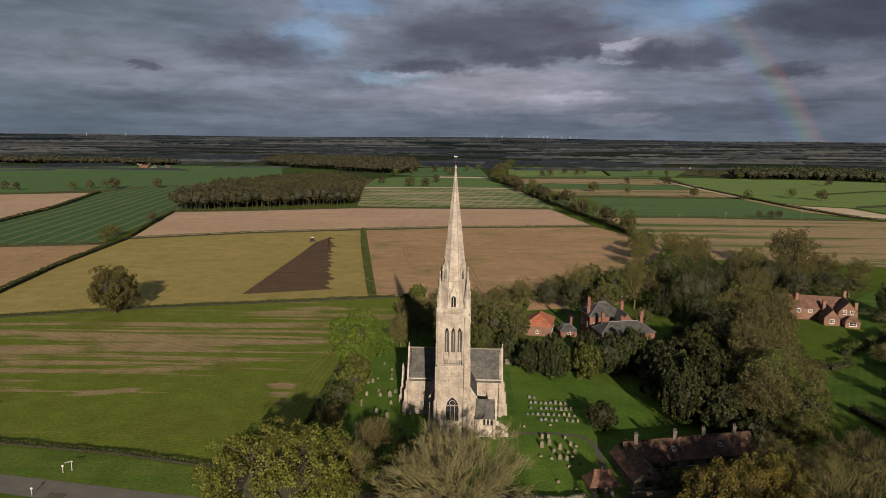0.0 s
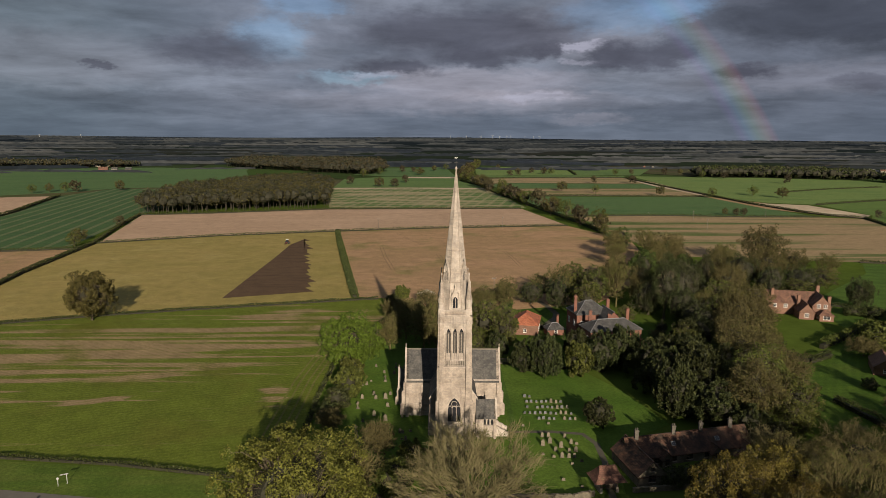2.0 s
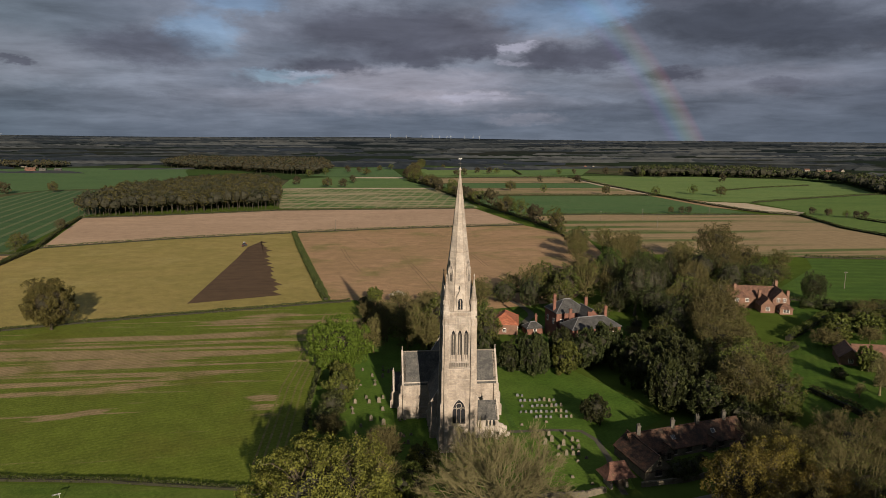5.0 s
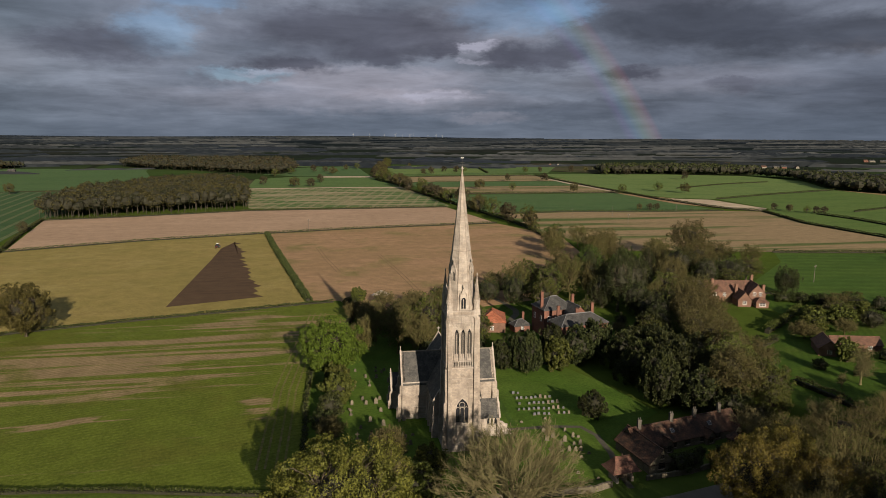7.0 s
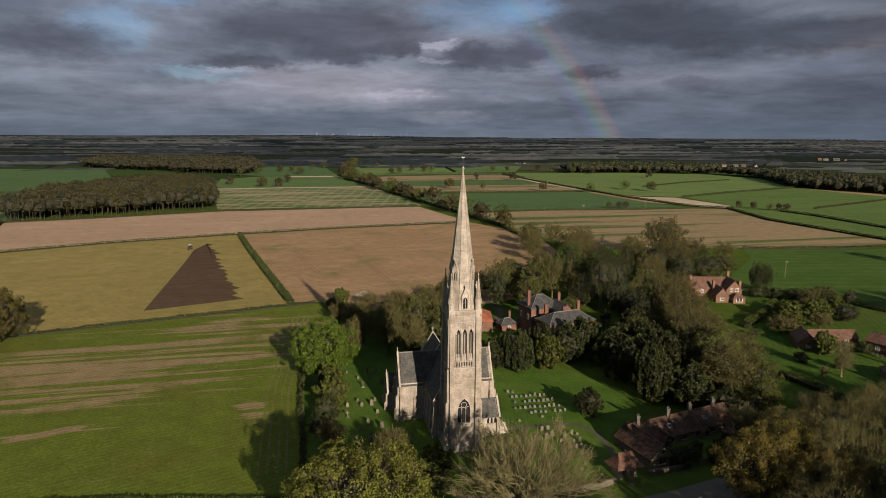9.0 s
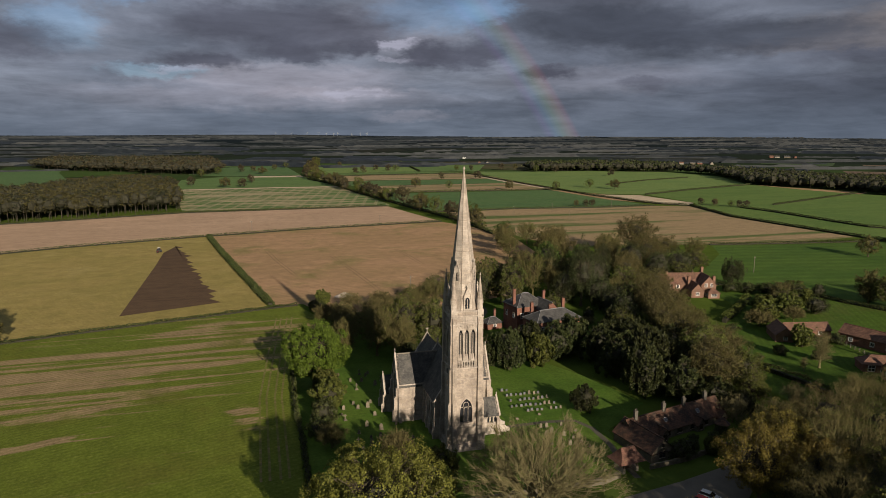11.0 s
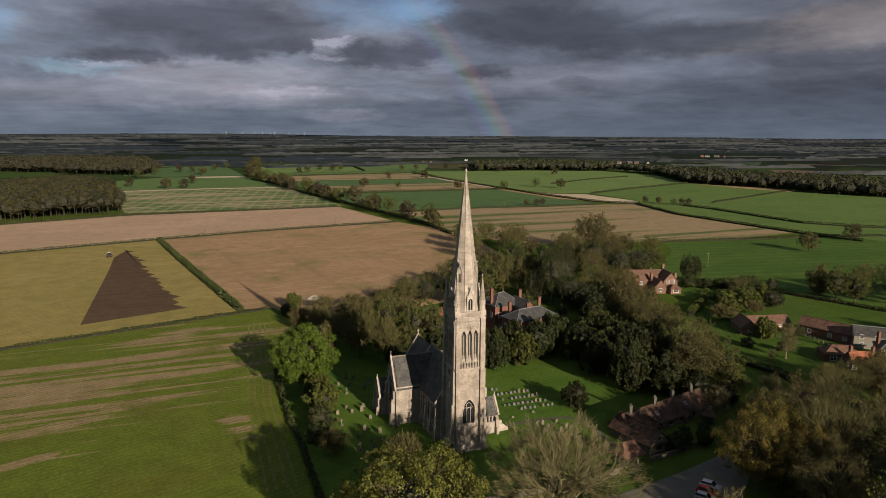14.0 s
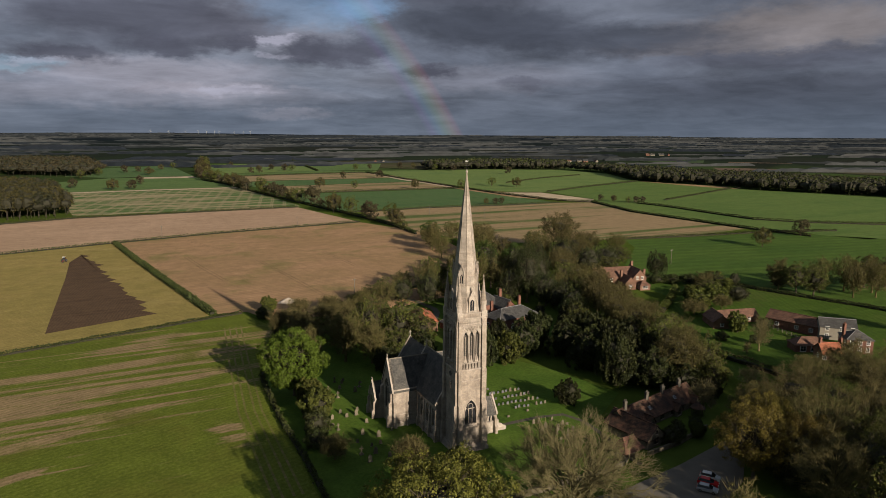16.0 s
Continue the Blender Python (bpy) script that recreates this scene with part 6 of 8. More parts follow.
# hedges
def hedge(line, width, height, density, size, label, leaf=None, seed=1):
    """A clipped or wild hedge along a line: a core, dark as the shade among twigs, in a coat of leaves."""
    rng = np.random.default_rng(seed)
    core, spots = [], []
    rows = along(line, 1.2)
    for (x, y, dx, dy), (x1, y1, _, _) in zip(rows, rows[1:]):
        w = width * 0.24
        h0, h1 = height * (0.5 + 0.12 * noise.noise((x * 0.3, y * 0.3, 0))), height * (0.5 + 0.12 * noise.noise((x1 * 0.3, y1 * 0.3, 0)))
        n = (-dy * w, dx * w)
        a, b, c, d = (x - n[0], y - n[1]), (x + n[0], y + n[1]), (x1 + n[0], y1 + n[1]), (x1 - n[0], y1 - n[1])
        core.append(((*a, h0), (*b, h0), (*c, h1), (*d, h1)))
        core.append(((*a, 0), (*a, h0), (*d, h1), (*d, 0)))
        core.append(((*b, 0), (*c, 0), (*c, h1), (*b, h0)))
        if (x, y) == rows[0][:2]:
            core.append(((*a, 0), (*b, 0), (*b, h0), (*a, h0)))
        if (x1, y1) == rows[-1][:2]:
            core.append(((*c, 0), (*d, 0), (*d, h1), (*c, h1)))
        for _ in range(density):
            s, f = rng.uniform(-1, 1), rng.uniform(0.12, 1)
            if abs(s) < 0.65 and f < 0.75:
                f = rng.uniform(0.8, 1.05)
            g = 1 + 0.28 * noise.noise((x * 0.22, y * 0.22, 3.0))
            spots.append((x + (x1 - x) * rng.random() - dy * s * width / 2, y + (y1 - y) * rng.random() + dx * s * width / 2, f * height * g))
    if not spots:
        return None
    q = leaves(np.array(spots), size * 0.6, 3, size * 0.85, rng)
    ob = tagged(link("hedge", quads_mesh("hedge", q), leaf or LEAF_HEDGE), label, "hedge")
    # the core's dark colour stands for shade inside the hedge
    link("core", quads_mesh("core", np.array(core)), SHADE_CORE, ob)
    return ob


hedge([(-192, 91), (-171, 98), (-134, 110.5), (-103, 119), (-71, 126.5), (-37, 135), (-24, 137.5)], 1.6, 1.2, 18, 0.36, "low clipped hedge between two fields", None, 1)
hedge([(-190, 88), (-197, 137), (-206, 195), (-213, 287), (-232, 368), (-245, 440)], 2.4, 2.2, 9, 0.6, "dark field hedge with brown twigs", None, 2)
hedge([(-213, 288), (-146, 319), (-66, 343), (0, 359), (112, 376)], 1.4, 1.5, 6, 0.55, "thin low hedge between tilled fields", None, 3)
hedge([(-65, 342), (-58, 290), (-49, 230), (-35, 141)], 3.4, 1.8, 16, 0.6, "broad rough hedge of mixed green bushes", None, 4)
hedge([(-213, 266), (-254, 257), (-330, 236), (-420, 216)], 2.0, 1.8, 6, 0.6, "dark unclipped field hedge", None, 5)
hedge([(-244, 441), (-188, 455), (-90, 490), (0, 494), (95, 499)], 2.0, 1.6, 5, 0.7, "dark hedge along a pale field", None, 6)
hedge([(-403, 618), (-361, 456), (-347, 356)], 3.0, 2.5, 6, 0.8, "dark unclipped field hedge", None, 7)
hedge(LANE, 3.0, 2.2, 6, 0.8, "dark hedge along the lane", None, 8)
hedge([(118, 438), (202, 445), (287, 435), (353, 435)], 1.6, 1.5, 4, 0.7, "low dark hedge between crops", None, 9)
hedge([(346, 980), (343, 816), (345, 671), (347, 550), (358, 466), (368, 443), (386, 423), (363, 339), (365, 276), (368, 217), (376, 172)], 2.0, 1.9, 5, 0.8, "long dark hedge along the crop fields", None, 10)
hedge([(112, 642), (340, 637)], 1.8, 1.6, 4, 0.8, "low dark hedge between crops", None, 11)
hedge([(244, 219), (296, 209), (366, 200), (420, 182)], 1.8, 1.5, 5, 0.7, "dark hedge beside a pasture", None, 12)
hedge([(422, 397), (426, 359), (421, 290), (420, 255), (444, 220), (500, 180)], 2.2, 2.0, 6, 0.7, "dark hedge beside a pasture", None, 13)
hedge([(414, 543), (502, 584), (660, 647)], 2.0, 1.7, 5, 0.7, "dark hedge between green fields", None, 14)
hedge([(473, 409), (582, 453), (703, 503)], 2.0, 1.7, 5, 0.7, "dark hedge between fields", None, 15)
hedge([(449, 690), (558, 754), (663, 794)], 1.8, 1.5, 4, 0.8, "thin hedge between green fields", None, 24)
hedge([(70, 948), (171, 972), (343, 988)], 2.0, 1.8, 4, 0.9, "dark hedge far across the fields", None, 25)
hedge([(283, 1062), (360, 1560)], 2.4, 2.2, 3, 1.1, "dark hedge far across the fields", None, 26)
hedge([(-250, 12), (-102, -5), (-74, -9), (-48, -15), (-38, -17)], 1.0, 1.1, 22, 0.26, "low dark roadside hedge", None, 16)
hedge([(-17, 113), (-33, 62), (-35, 30), (-35, 10), (-36, -14)], 1.5, 1.3, 12, 0.36, "untidy churchyard boundary hedge", None, 17)
hedge([(104, 21), (106, 8), (106, -4)], 2.4, 2.2, 26, 0.36, "clipped dark green garden hedge", None, 18)
hedge([(128, 66), (142, 76), (162, 92)], 3.2, 3.0, 28, 0.4, "thick clipped garden hedge", LEAF_OLIVE, 19)
hedge([(126, 58), (116, 52), (108, 60), (116, 69)], 2.6, 2.2, 24, 0.38, "clipped dark garden hedge", None, 20)
hedge([(160, 128), (172, 119), (195, 98), (198, 78), (207, 50), (211, 38), (216, 18)], 2.0, 1.5, 20, 0.45, "dark hedge between garden and pasture", None, 21)
hedge([(16, 54), (28, 51), (42, 47)], 1.4, 1.3, 12, 0.36, "low green hedge under the yews", LEAF_GREEN, 22)
hedge([(24, 100), (32, 128), (20, 140), (60, 150)], 2.2, 2.0, 10, 0.45, "mixed garden hedge beside a field", LEAF_GREEN, 23)


# woods
def inside(p, poly):
    x, y = p
    odd = False
    for (x0, y0), (x1, y1) in zip(poly, poly[1:] + poly[:1]):
        if (y0 > y) != (y1 > y) and x < (x1 - x0) * (y - y0) / (y1 - y0) + x0:
            odd = not odd
    return odd


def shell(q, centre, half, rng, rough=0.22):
    """Adds a closed, uneven eight-sided mass, the dark filler of a crown, to the list q of four-sided faces."""
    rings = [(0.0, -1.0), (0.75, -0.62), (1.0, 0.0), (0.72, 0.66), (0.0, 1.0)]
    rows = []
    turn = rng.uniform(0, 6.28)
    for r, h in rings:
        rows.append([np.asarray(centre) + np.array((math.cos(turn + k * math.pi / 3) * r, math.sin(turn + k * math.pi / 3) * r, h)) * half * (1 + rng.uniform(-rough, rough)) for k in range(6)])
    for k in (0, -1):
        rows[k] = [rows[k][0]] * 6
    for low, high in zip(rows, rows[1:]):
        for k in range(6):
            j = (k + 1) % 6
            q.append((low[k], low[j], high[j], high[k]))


def wood(poly, gap, height, seed, label, per=90, leaf_size=1.2, mats=None, stem=0.36):
    """Many crowns that close into one canopy; trunks show along the edge."""
    rng = np.random.default_rng(seed)
    xs, ys = [p[0] for p in poly], [p[1] for p in poly]
    crowns, second, trunks, core = [], [], [], []
    y = min(ys)
    while y < max(ys):
        x = min(xs)
        while x < max(xs):
            p = (x + rng.uniform(-0.42, 0.42) * gap, y + rng.uniform(-0.42, 0.42) * gap)
            if inside(p, poly):
                z = land_height(*p)
                h = height * rng.uniform(0.78, 1.16)
                r = gap * rng.uniform(0.66, 0.98)
                up = h * (1 - stem) / 2
                mid = np.array((*p, z + h - up))
                tube(trunks, np.array((*p, z - 0.5)), np.array((*p, z + h * (stem + 0.25))), 0.26, 0.14, 3)
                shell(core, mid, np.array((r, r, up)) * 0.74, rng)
                n = max(6, per // 5)
                d = rng.normal(0, 1, (n, 3)) + (0, 0, 0.35)
                d /= np.linalg.norm(d, axis=1)[:, None]
                (crowns if rng.random() < 0.72 else second).append(leaves(mid + d * (r, r, up) * 0.84, r * 0.26, 5, leaf_size, rng, mid))
            x += gap
        y += gap
    a, b = mats or (LEAF_FAR, LEAF_PINE)
    ob = tagged(link("woodland", quads_mesh("woodland", np.concatenate(crowns)), a), label, "woodland", kind="stuff")
    if second:
        tagged(link("evergreen_canopy", quads_mesh("evergreen_canopy", np.concatenate(second)), b, ob), kind="stuff")
    # dark shells under the leaves, coloured as the shade within the canopy
    tagged(link("inner_canopy", quads_mesh("inner_canopy", np.array(core)), SHADE_CORE, ob), kind="stuff")
    tagged(link("trunk_stand", quads_mesh("trunk_stand", np.array(trunks)), BARK_WOOD, ob), kind="stuff")
    return ob


wood([(-256, 458), (-246, 444), (-92, 511), (-104, 600), (-112, 715), (-150, 800), (-215, 770), (-270, 610)], 6.6, 17.0, 1, "dense brown mixed wood with bare trunks", 135, 0.8, (LEAF_WOOD, LEAF_PINE))
wood([(-420, 1330), (-330, 1220), (-90, 1030), (-62, 1130), (-90, 1500), (-420, 1560)], 10.5, 16.0, 2, "brown wood on the far side of the fields", 45, 1.5)
wood([(741, 824), (652, 646), (664, 604), (708, 497), (680, 478), (703, 414), (760, 300), (860, 330), (860, 480), (800, 640), (800, 830), (740, 960)], 9.5, 16.0, 3, "dark belt of woodland beyond the pasture", 45, 1.4, (LEAF_HEDGE, LEAF_PINE), 0.12)
wood([(487, 1018), (579, 1012), (718, 954), (745, 960), (800, 1010), (760, 1120), (600, 1150), (520, 1120)], 11, 16.0, 4, "dark wood beyond the crop fields", 40, 1.8, (LEAF_HEDGE, LEAF_PINE), 0.15)
wood([(-1000, 1260), (-600, 1260), (-590, 1310), (-1000, 1330)], 12, 13.0, 5, "far brown wood", 40, 2.0)


def far_belts():
    """Tree belts, hedgerows and woods out to the skyline, each an uneven ridge of foliage."""
    rng = np.random.default_rng(9)
    q = []
    for _ in range(560):
        a = rng.uniform(-0.75, 1.2)
        d = 1380 + 3500 * rng.random() ** 0.8
        x, y = d * math.sin(a), d * math.cos(a) - 146
        length = rng.uniform(60, 380) * (1 + d / 4000)
        turn = -a * 0.6 + rng.normal(0.0, 0.3)
        tall = rng.uniform(3, 8)
        deep = rng.choice((5, 10, 40, 110), p=(0.5, 0.25, 0.17, 0.08))
        n = max(3, int(length / 14))
        front, crest, rear = [], [], []
        for k in range(n + 1):
            t = (k / n - 0.5) * length
            h = tall * (0.25 if k in (0, n) else rng.uniform(0.55, 1.15))
            w = deep * rng.uniform(0.8, 1.2) / 2
            for row, s, up in ((front, -w, -1.0), (crest, -w * 0.3, h), (rear, w, h * 0.6)):
                px, py = x + t * math.cos(turn) - s * math.sin(turn), y + t * math.sin(turn) + s * math.cos(turn)
                row.append((px, py, land_height(px, py) + up))
        if max(math.hypot(p[0], p[1] + 146) for p in front + rear) > 4950:
            continue
        for k in range(n):
            q.append((front[k], front[k + 1], crest[k + 1], crest[k]))
            q.append((crest[k], crest[k + 1], rear[k + 1], rear[k]))
    # the ridges take a leaf colour that already holds the cloud shade
    tagged(link("far_woods", quads_mesh("far_woods", np.array(q)), LEAF_FAR_SHADE), "distant woods and hedges towards the skyline, darkened for cloud shade", "woodland", kind="stuff")


far_belts()


# ---- lawns, roads, paths ----
M_VERGE = field_material("rough_grass", (0.066, 0.106, 0.015), (0.090, 0.118, 0.021), radians(-9), 0.5, (0.03, 0.2), patch=0.5)
field("lawn_churchyard", [(-35, -24), (-34.5, 30), (-32, 60), (-17, 105), (14, 62), (17, 52.5), (42, 46), (49, 30), (54, 8), (36, -4), (33, -24)], GRASS, "mown green churchyard grass", 0.02)
field("lawn_garden", [(92, -2), (96, 22), (112, 50), (150, 84), (160, 126), (172, 119), (195, 98), (198, 78), (207, 50), (211, 38), (216, 10), (170, 0), (118, -8)], LAWN, "bright green garden lawn", 0.02)
field("lawn_hall", [(24, 88), (30, 124), (60, 132), (78, 100), (84, 62), (68, 56), (40, 76)], LAWN, "green garden lawn by the brick house", 0.02)
field("pasture", [(184, 150), (228, 190), (244, 217), (296, 207), (366, 198), (410, 150), (420, 20), (300, 5), (216, 12), (211, 38), (207, 50), (198, 78), (195, 98), (172, 119), (160, 128)], M_PASTURE, "smooth green pasture", 0.025)
field("pasture_far", [(392, 424), (366, 339), (367, 276), (371, 217), (400, 150), (520, 80), (760, 260), (703, 414), (676, 480), (648, 638), (502, 582), (416, 541), (410, 448)], M_PASTURE_FAR, "wide green pasture beyond the hedges", 0.025)
field("road_verge", [(-330, 22), (-102, -6), (-74, -10), (-38, -17), (-36, -27), (-62, -24.9), (-92, -18.8), (-330, 8)], M_VERGE, "rough green road verge", 0.02)


def strip(name, line, width, mat, label, category, z):
    """A road or path of even width along a line of corners."""
    verts, faces = [], []
    for i, (x, y) in enumerate(line):
        a, b = line[max(i - 1, 0)], line[min(i + 1, len(line) - 1)]
        n = math.hypot(b[0] - a[0], b[1] - a[1])
        nx, ny = -(b[1] - a[1]) / n * width / 2, (b[0] - a[0]) / n * width / 2
        verts += [(x + nx, y + ny, z), (x - nx, y - ny, z)]
    for i in range(len(line) - 1):
        faces.append((2 * i, 2 * i + 1, 2 * i + 3, 2 * i + 2))
    return tagged(link(name, poly_mesh(name, verts, faces), mat), label, category, kind="structure")


strip("road", [(-260, 2), (-91, -22), (-60, -27.6), (-30, -32), (0, -35), (20, -35.5), (38, -33), (55, -29.5), (80, -27.5), (130, -30), (260, -45)], 6.4, ASPHALT, "grey patched asphalt village road", "road", 0.05)
field("road_parking", [(16, -37), (36, -35), (50, -31), (52, -35), (44, -41), (34, -45), (22, -46)], ASPHALT, "grey asphalt parking place", 0.045)
strip("path", [(30, -26), (30.5, -19), (32.5, -11), (33, -2), (31, 3.2), (24, 4.6), (13, 4.8)], 1.4, GRAVEL, "grey gravel churchyard path", "path", 0.04)
strip("path_grass", [(15.2, 6.5), (16.5, 50)], 1.6, M_PASTURE, "worn grass path beside the church", "path", 0.035)
for k in range(7):
    x = -84 + k * 5.3
    strip("road_patch", [(x, -22.9 - 0.165 * (x + 91) + 1.5 * (-1) ** k), (x + 3.6, -22.9 - 0.165 * (x + 94.6) + 1.5 * (-1) ** k + 0.3)], 2.4, GRAVEL if k % 2 else ASPHALT, "paler repair patch in the asphalt", "road", 0.062)

strip("drive", [(40, 96), (46, 106), (47.6, 112), (46.3, 125), (44, 133)], 2.6, GRAVEL, "narrow brown garden drive", "drive", 0.045)
M_TRACK = field_material("wheel_track", (0.20, 0.15, 0.075), (0.12, 0.12, 0.03), radians(84), 0.5, (0.02, 0.5))
for x in (-43.5, -41.7, -39.5, -37.7):
    strip("wheel_track", [(x - 1.5, -5), (x, 40), (x + 4.5, 80), (x + 9.5, 120)], 0.55, M_TRACK, "pale wheel track through the crop", "track", 0.042)
M_RUT = field_material("wheel_rut_soil", (0.235, 0.150, 0.085), (0.200, 0.130, 0.075), radians(80), 0.5, (0.02, 0.5))
for line in ([(-31, 276), (-27, 240), (-21, 200)], [(45, 258), (47, 235), (48, 210)], [(4, 248), (9, 200), (13, 151)], [(-24, 336), (-14, 308), (-4, 281)]):
    for off in (0.0, 1.9):
        strip("wheel_rut", [(x + off, y) for x, y in line], 0.45, M_RUT, "dark wheel rut across the bare soil", "track", 0.05)
# the ploughed part, its edge stepped where the furrows turn
edge = []
for k in range(15):
    y = 152 + k * 10.6
    x = -57.5 - 23.5 * (k / 14) ** 1.15
    edge += [(x + random.uniform(0.5, 4.0) - (2.5 if k % 3 == 1 else 0), y), (x - random.uniform(1.0, 4.5), y + 7.5)]
field("field_ploughed", [(-92, 140), (-76, 145)] + edge + [(-83, 307), (-88.5, 284), (-89, 240), (-90.5, 190)], M_PLOUGH, "dark freshly ploughed earth with a stepped edge", 0.06)


# ---- walls, gate, graves ----
def rubble_wall(name, line, thick, height, label):
    """A stone wall with a row of coping stones on top."""
    wall = empty(name, None, label, "wall")
    for (x0, y0), (x1, y1) in zip(line, line[1:]):
        n = math.hypot(x1 - x0, y1 - y0)
        m = pose(x0, y0, 0, 0, 0, math.degrees(math.atan2(y1 - y0, x1 - x0)))
        bm = bmesh.new()
        box(bm, 0, n, -thick / 2, thick / 2, 0, height, 0.02)
        part("stonework", turned(bm, m), STONE_OLD, wall)
        for k in range(int(n / 0.8)):
            bm = bmesh.new()
            box(bm, k * 0.8 + 0.02, k * 0.8 + 0.78, -thick / 2 - 0.05, thick / 2 + 0.05, height, height + 0.16 + 0.05 * (k % 3), 0.04)
            part("coping_stone", turned(bm, m), STONE_OLD, wall)
    return wall


rubble_wall("churchyard_wall", [(-34, -24.5), (0, -25.6), (22, -26), (26.5, -24.6)], 0.45, 1.15, "low rubble stone churchyard wall")
rubble_wall("garden_wall", [(34.5, -23.5), (45, -22.6), (58, -19)], 0.4, 0.9, "low stone garden wall before the cottages")
rubble_wall("yard_wall", [(16.5, 53.5), (21, 53)], 0.4, 1.6, "short brick and stone wall by the transept")


def lychgate(m):
    gate = empty("lychgate", m, "timber churchyard gate with a red tiled roof", "lychgate")
    for x in (-1.7, 1.7):
        bm = bmesh.new()
        box(bm, x - 0.3, x + 0.3, -1.6, 1.6, 0, 1.1, 0.03)
        part("side_wall", bm, STONE, gate)
        for y in (-1.4, 0, 1.4):
            bm = bmesh.new()
            box(bm, x - 0.11, x + 0.11, y - 0.11, y + 0.11, 1.1, 2.7)
            part("post", bm, WOOD_DARK, gate)
        bm = bmesh.new()
        box(bm, x - 0.12, x + 0.12, -1.7, 1.7, 2.6, 2.82)
        part("beam", bm, WOOD_DARK, gate)
    # swept roof: hipped below, short ridge above
    bm = bmesh.new()
    rings = []
    for z, hx, hy in ((2.5, 3.4, 2.5), (3.1, 2.75, 1.85), (4.2, 2.05, 0.95), (5.2, 1.75, 0.06)):
        rings.append([bm.verts.new((sx * hx, sy * hy, z)) for sx, sy in ((-1, -1), (1, -1), (1, 1), (-1, 1))])
    for lo, hi in zip(rings, rings[1:]):
        for i in range(4):
            bm.faces.new((lo[i], lo[(i + 1) % 4], hi[(i + 1) % 4], hi[i]))
    bm.faces.new(rings[-1])
    bm.faces.new(rings[0][::-1])
    part("roof", bm, TILE_GATE, gate, "dull red clay tiles")
    bm = bmesh.new()
    cone(bm, (0, 0), 0.08, 0.05, 4.95, 5.3, 6)
    box(bm, -0.2, 0.2, -0.04, 0.04, 5.35, 5.45)
    box(bm, -0.05, 0.05, -0.05, 0.05, 5.2, 5.7)
    part("cross", bm, WOOD_DARK, gate)
    for s in (-1, 1):
        bm = bmesh.new()
        for k in range(6):
            box(bm, s * 0.1 + s * 0.24 * k - 0.04, s * 0.1 + s * 0.24 * k + 0.04, -0.04, 0.04, 0.15, 1.2)
        box(bm, min(s * 0.05, s * 1.4), max(s * 0.05, s * 1.4), -0.05, 0.0, 0.3, 0.42)
        box(bm, min(s * 0.05, s * 1.4), max(s * 0.05, s * 1.4), -0.05, 0.0, 0.95, 1.07)
        part("gate_leaf", bm, WOOD_DARK, gate)
    return gate


lychgate(pose(29.6, -22, 0, 0, 0, 6))


def headstone(kind):
    """A grave marker: slab with a shaped head on a base block, or a cross on steps."""
    if kind == "cross":
        g = empty("grave_cross", None, "weathered stone cross on a stepped base", "gravestone", "gravestones in the churchyard")
        bm = bmesh.new()
        box(bm, -0.45, 0.45, -0.45, 0.45, 0, 0.22)
        box(bm, -0.3, 0.3, -0.3, 0.3, 0.22, 0.45)
        part("base", bm, GRAVESTONE, g)
        bm = bmesh.new()
        box(bm, -0.12, 0.12, -0.09, 0.09, 0.45, 1.9)
        box(bm, -0.42, 0.42, -0.085, 0.085, 1.25, 1.48)
        part("shaft", bm, GRAVESTONE, g)
        return g
    dark = kind == "granite"
    g = empty("gravestone", None, {"round": "weathered stone gravestone with a rounded top", "shoulder": "tall weathered gravestone with a shouldered top", "granite": "small dark granite gravestone in a row", "low": "low pale stone grave marker"}[kind], "gravestone", "gravestones in the churchyard")
    w, h, t = {"round": (0.36, 1.15, 0.07), "shoulder": (0.42, 1.6, 0.09), "granite": (0.36, 0.85, 0.06), "low": (0.3, 0.55, 0.1)}[kind]
    if kind == "shoulder":
        out = [(-w, 0.1), (w, 0.1), (w, h * 0.74), (w * 0.72, h * 0.76), (w * 0.62, h * 0.9), (0, h), (-w * 0.62, h * 0.9), (-w * 0.72, h * 0.76), (-w, h * 0.74)]
    else:
        top = 0.35 if kind == "round" else 0.12
        out = [(-w, 0.1), (w, 0.1)] + [(w * math.cos(a), h - top + top * math.sin(a)) for a in (0, 0.52, 1.05, 1.57, 2.09, 2.62, 3.14)]
    bm = bmesh.new()
    prism(bm, out, "y", -t, t)
    part("slab", bm, GRAVE_DARK if dark else GRAVESTONE, g)
    bm = bmesh.new()
    box(bm, -w - 0.12, w + 0.12, -0.2, 0.2, 0, 0.14, 0.02)
    part("base", bm, GRAVESTONE, g)
    return g


STONES = {}


def grave(kind, x, y, turn=0.0, size=1.0):
    lean = random.uniform(-4, 4)
    m = pose(x, y, 0.01, lean, random.uniform(-3, 3), turn + random.uniform(-6, 6)) @ Matrix.Scale(size, 4)
    if kind not in STONES:
        STONES[kind] = headstone(kind)
        STONES[kind].matrix_basis = pose(x, y, 0.01, 0, 0, turn)
        return
    copy_thing(STONES[kind], m)


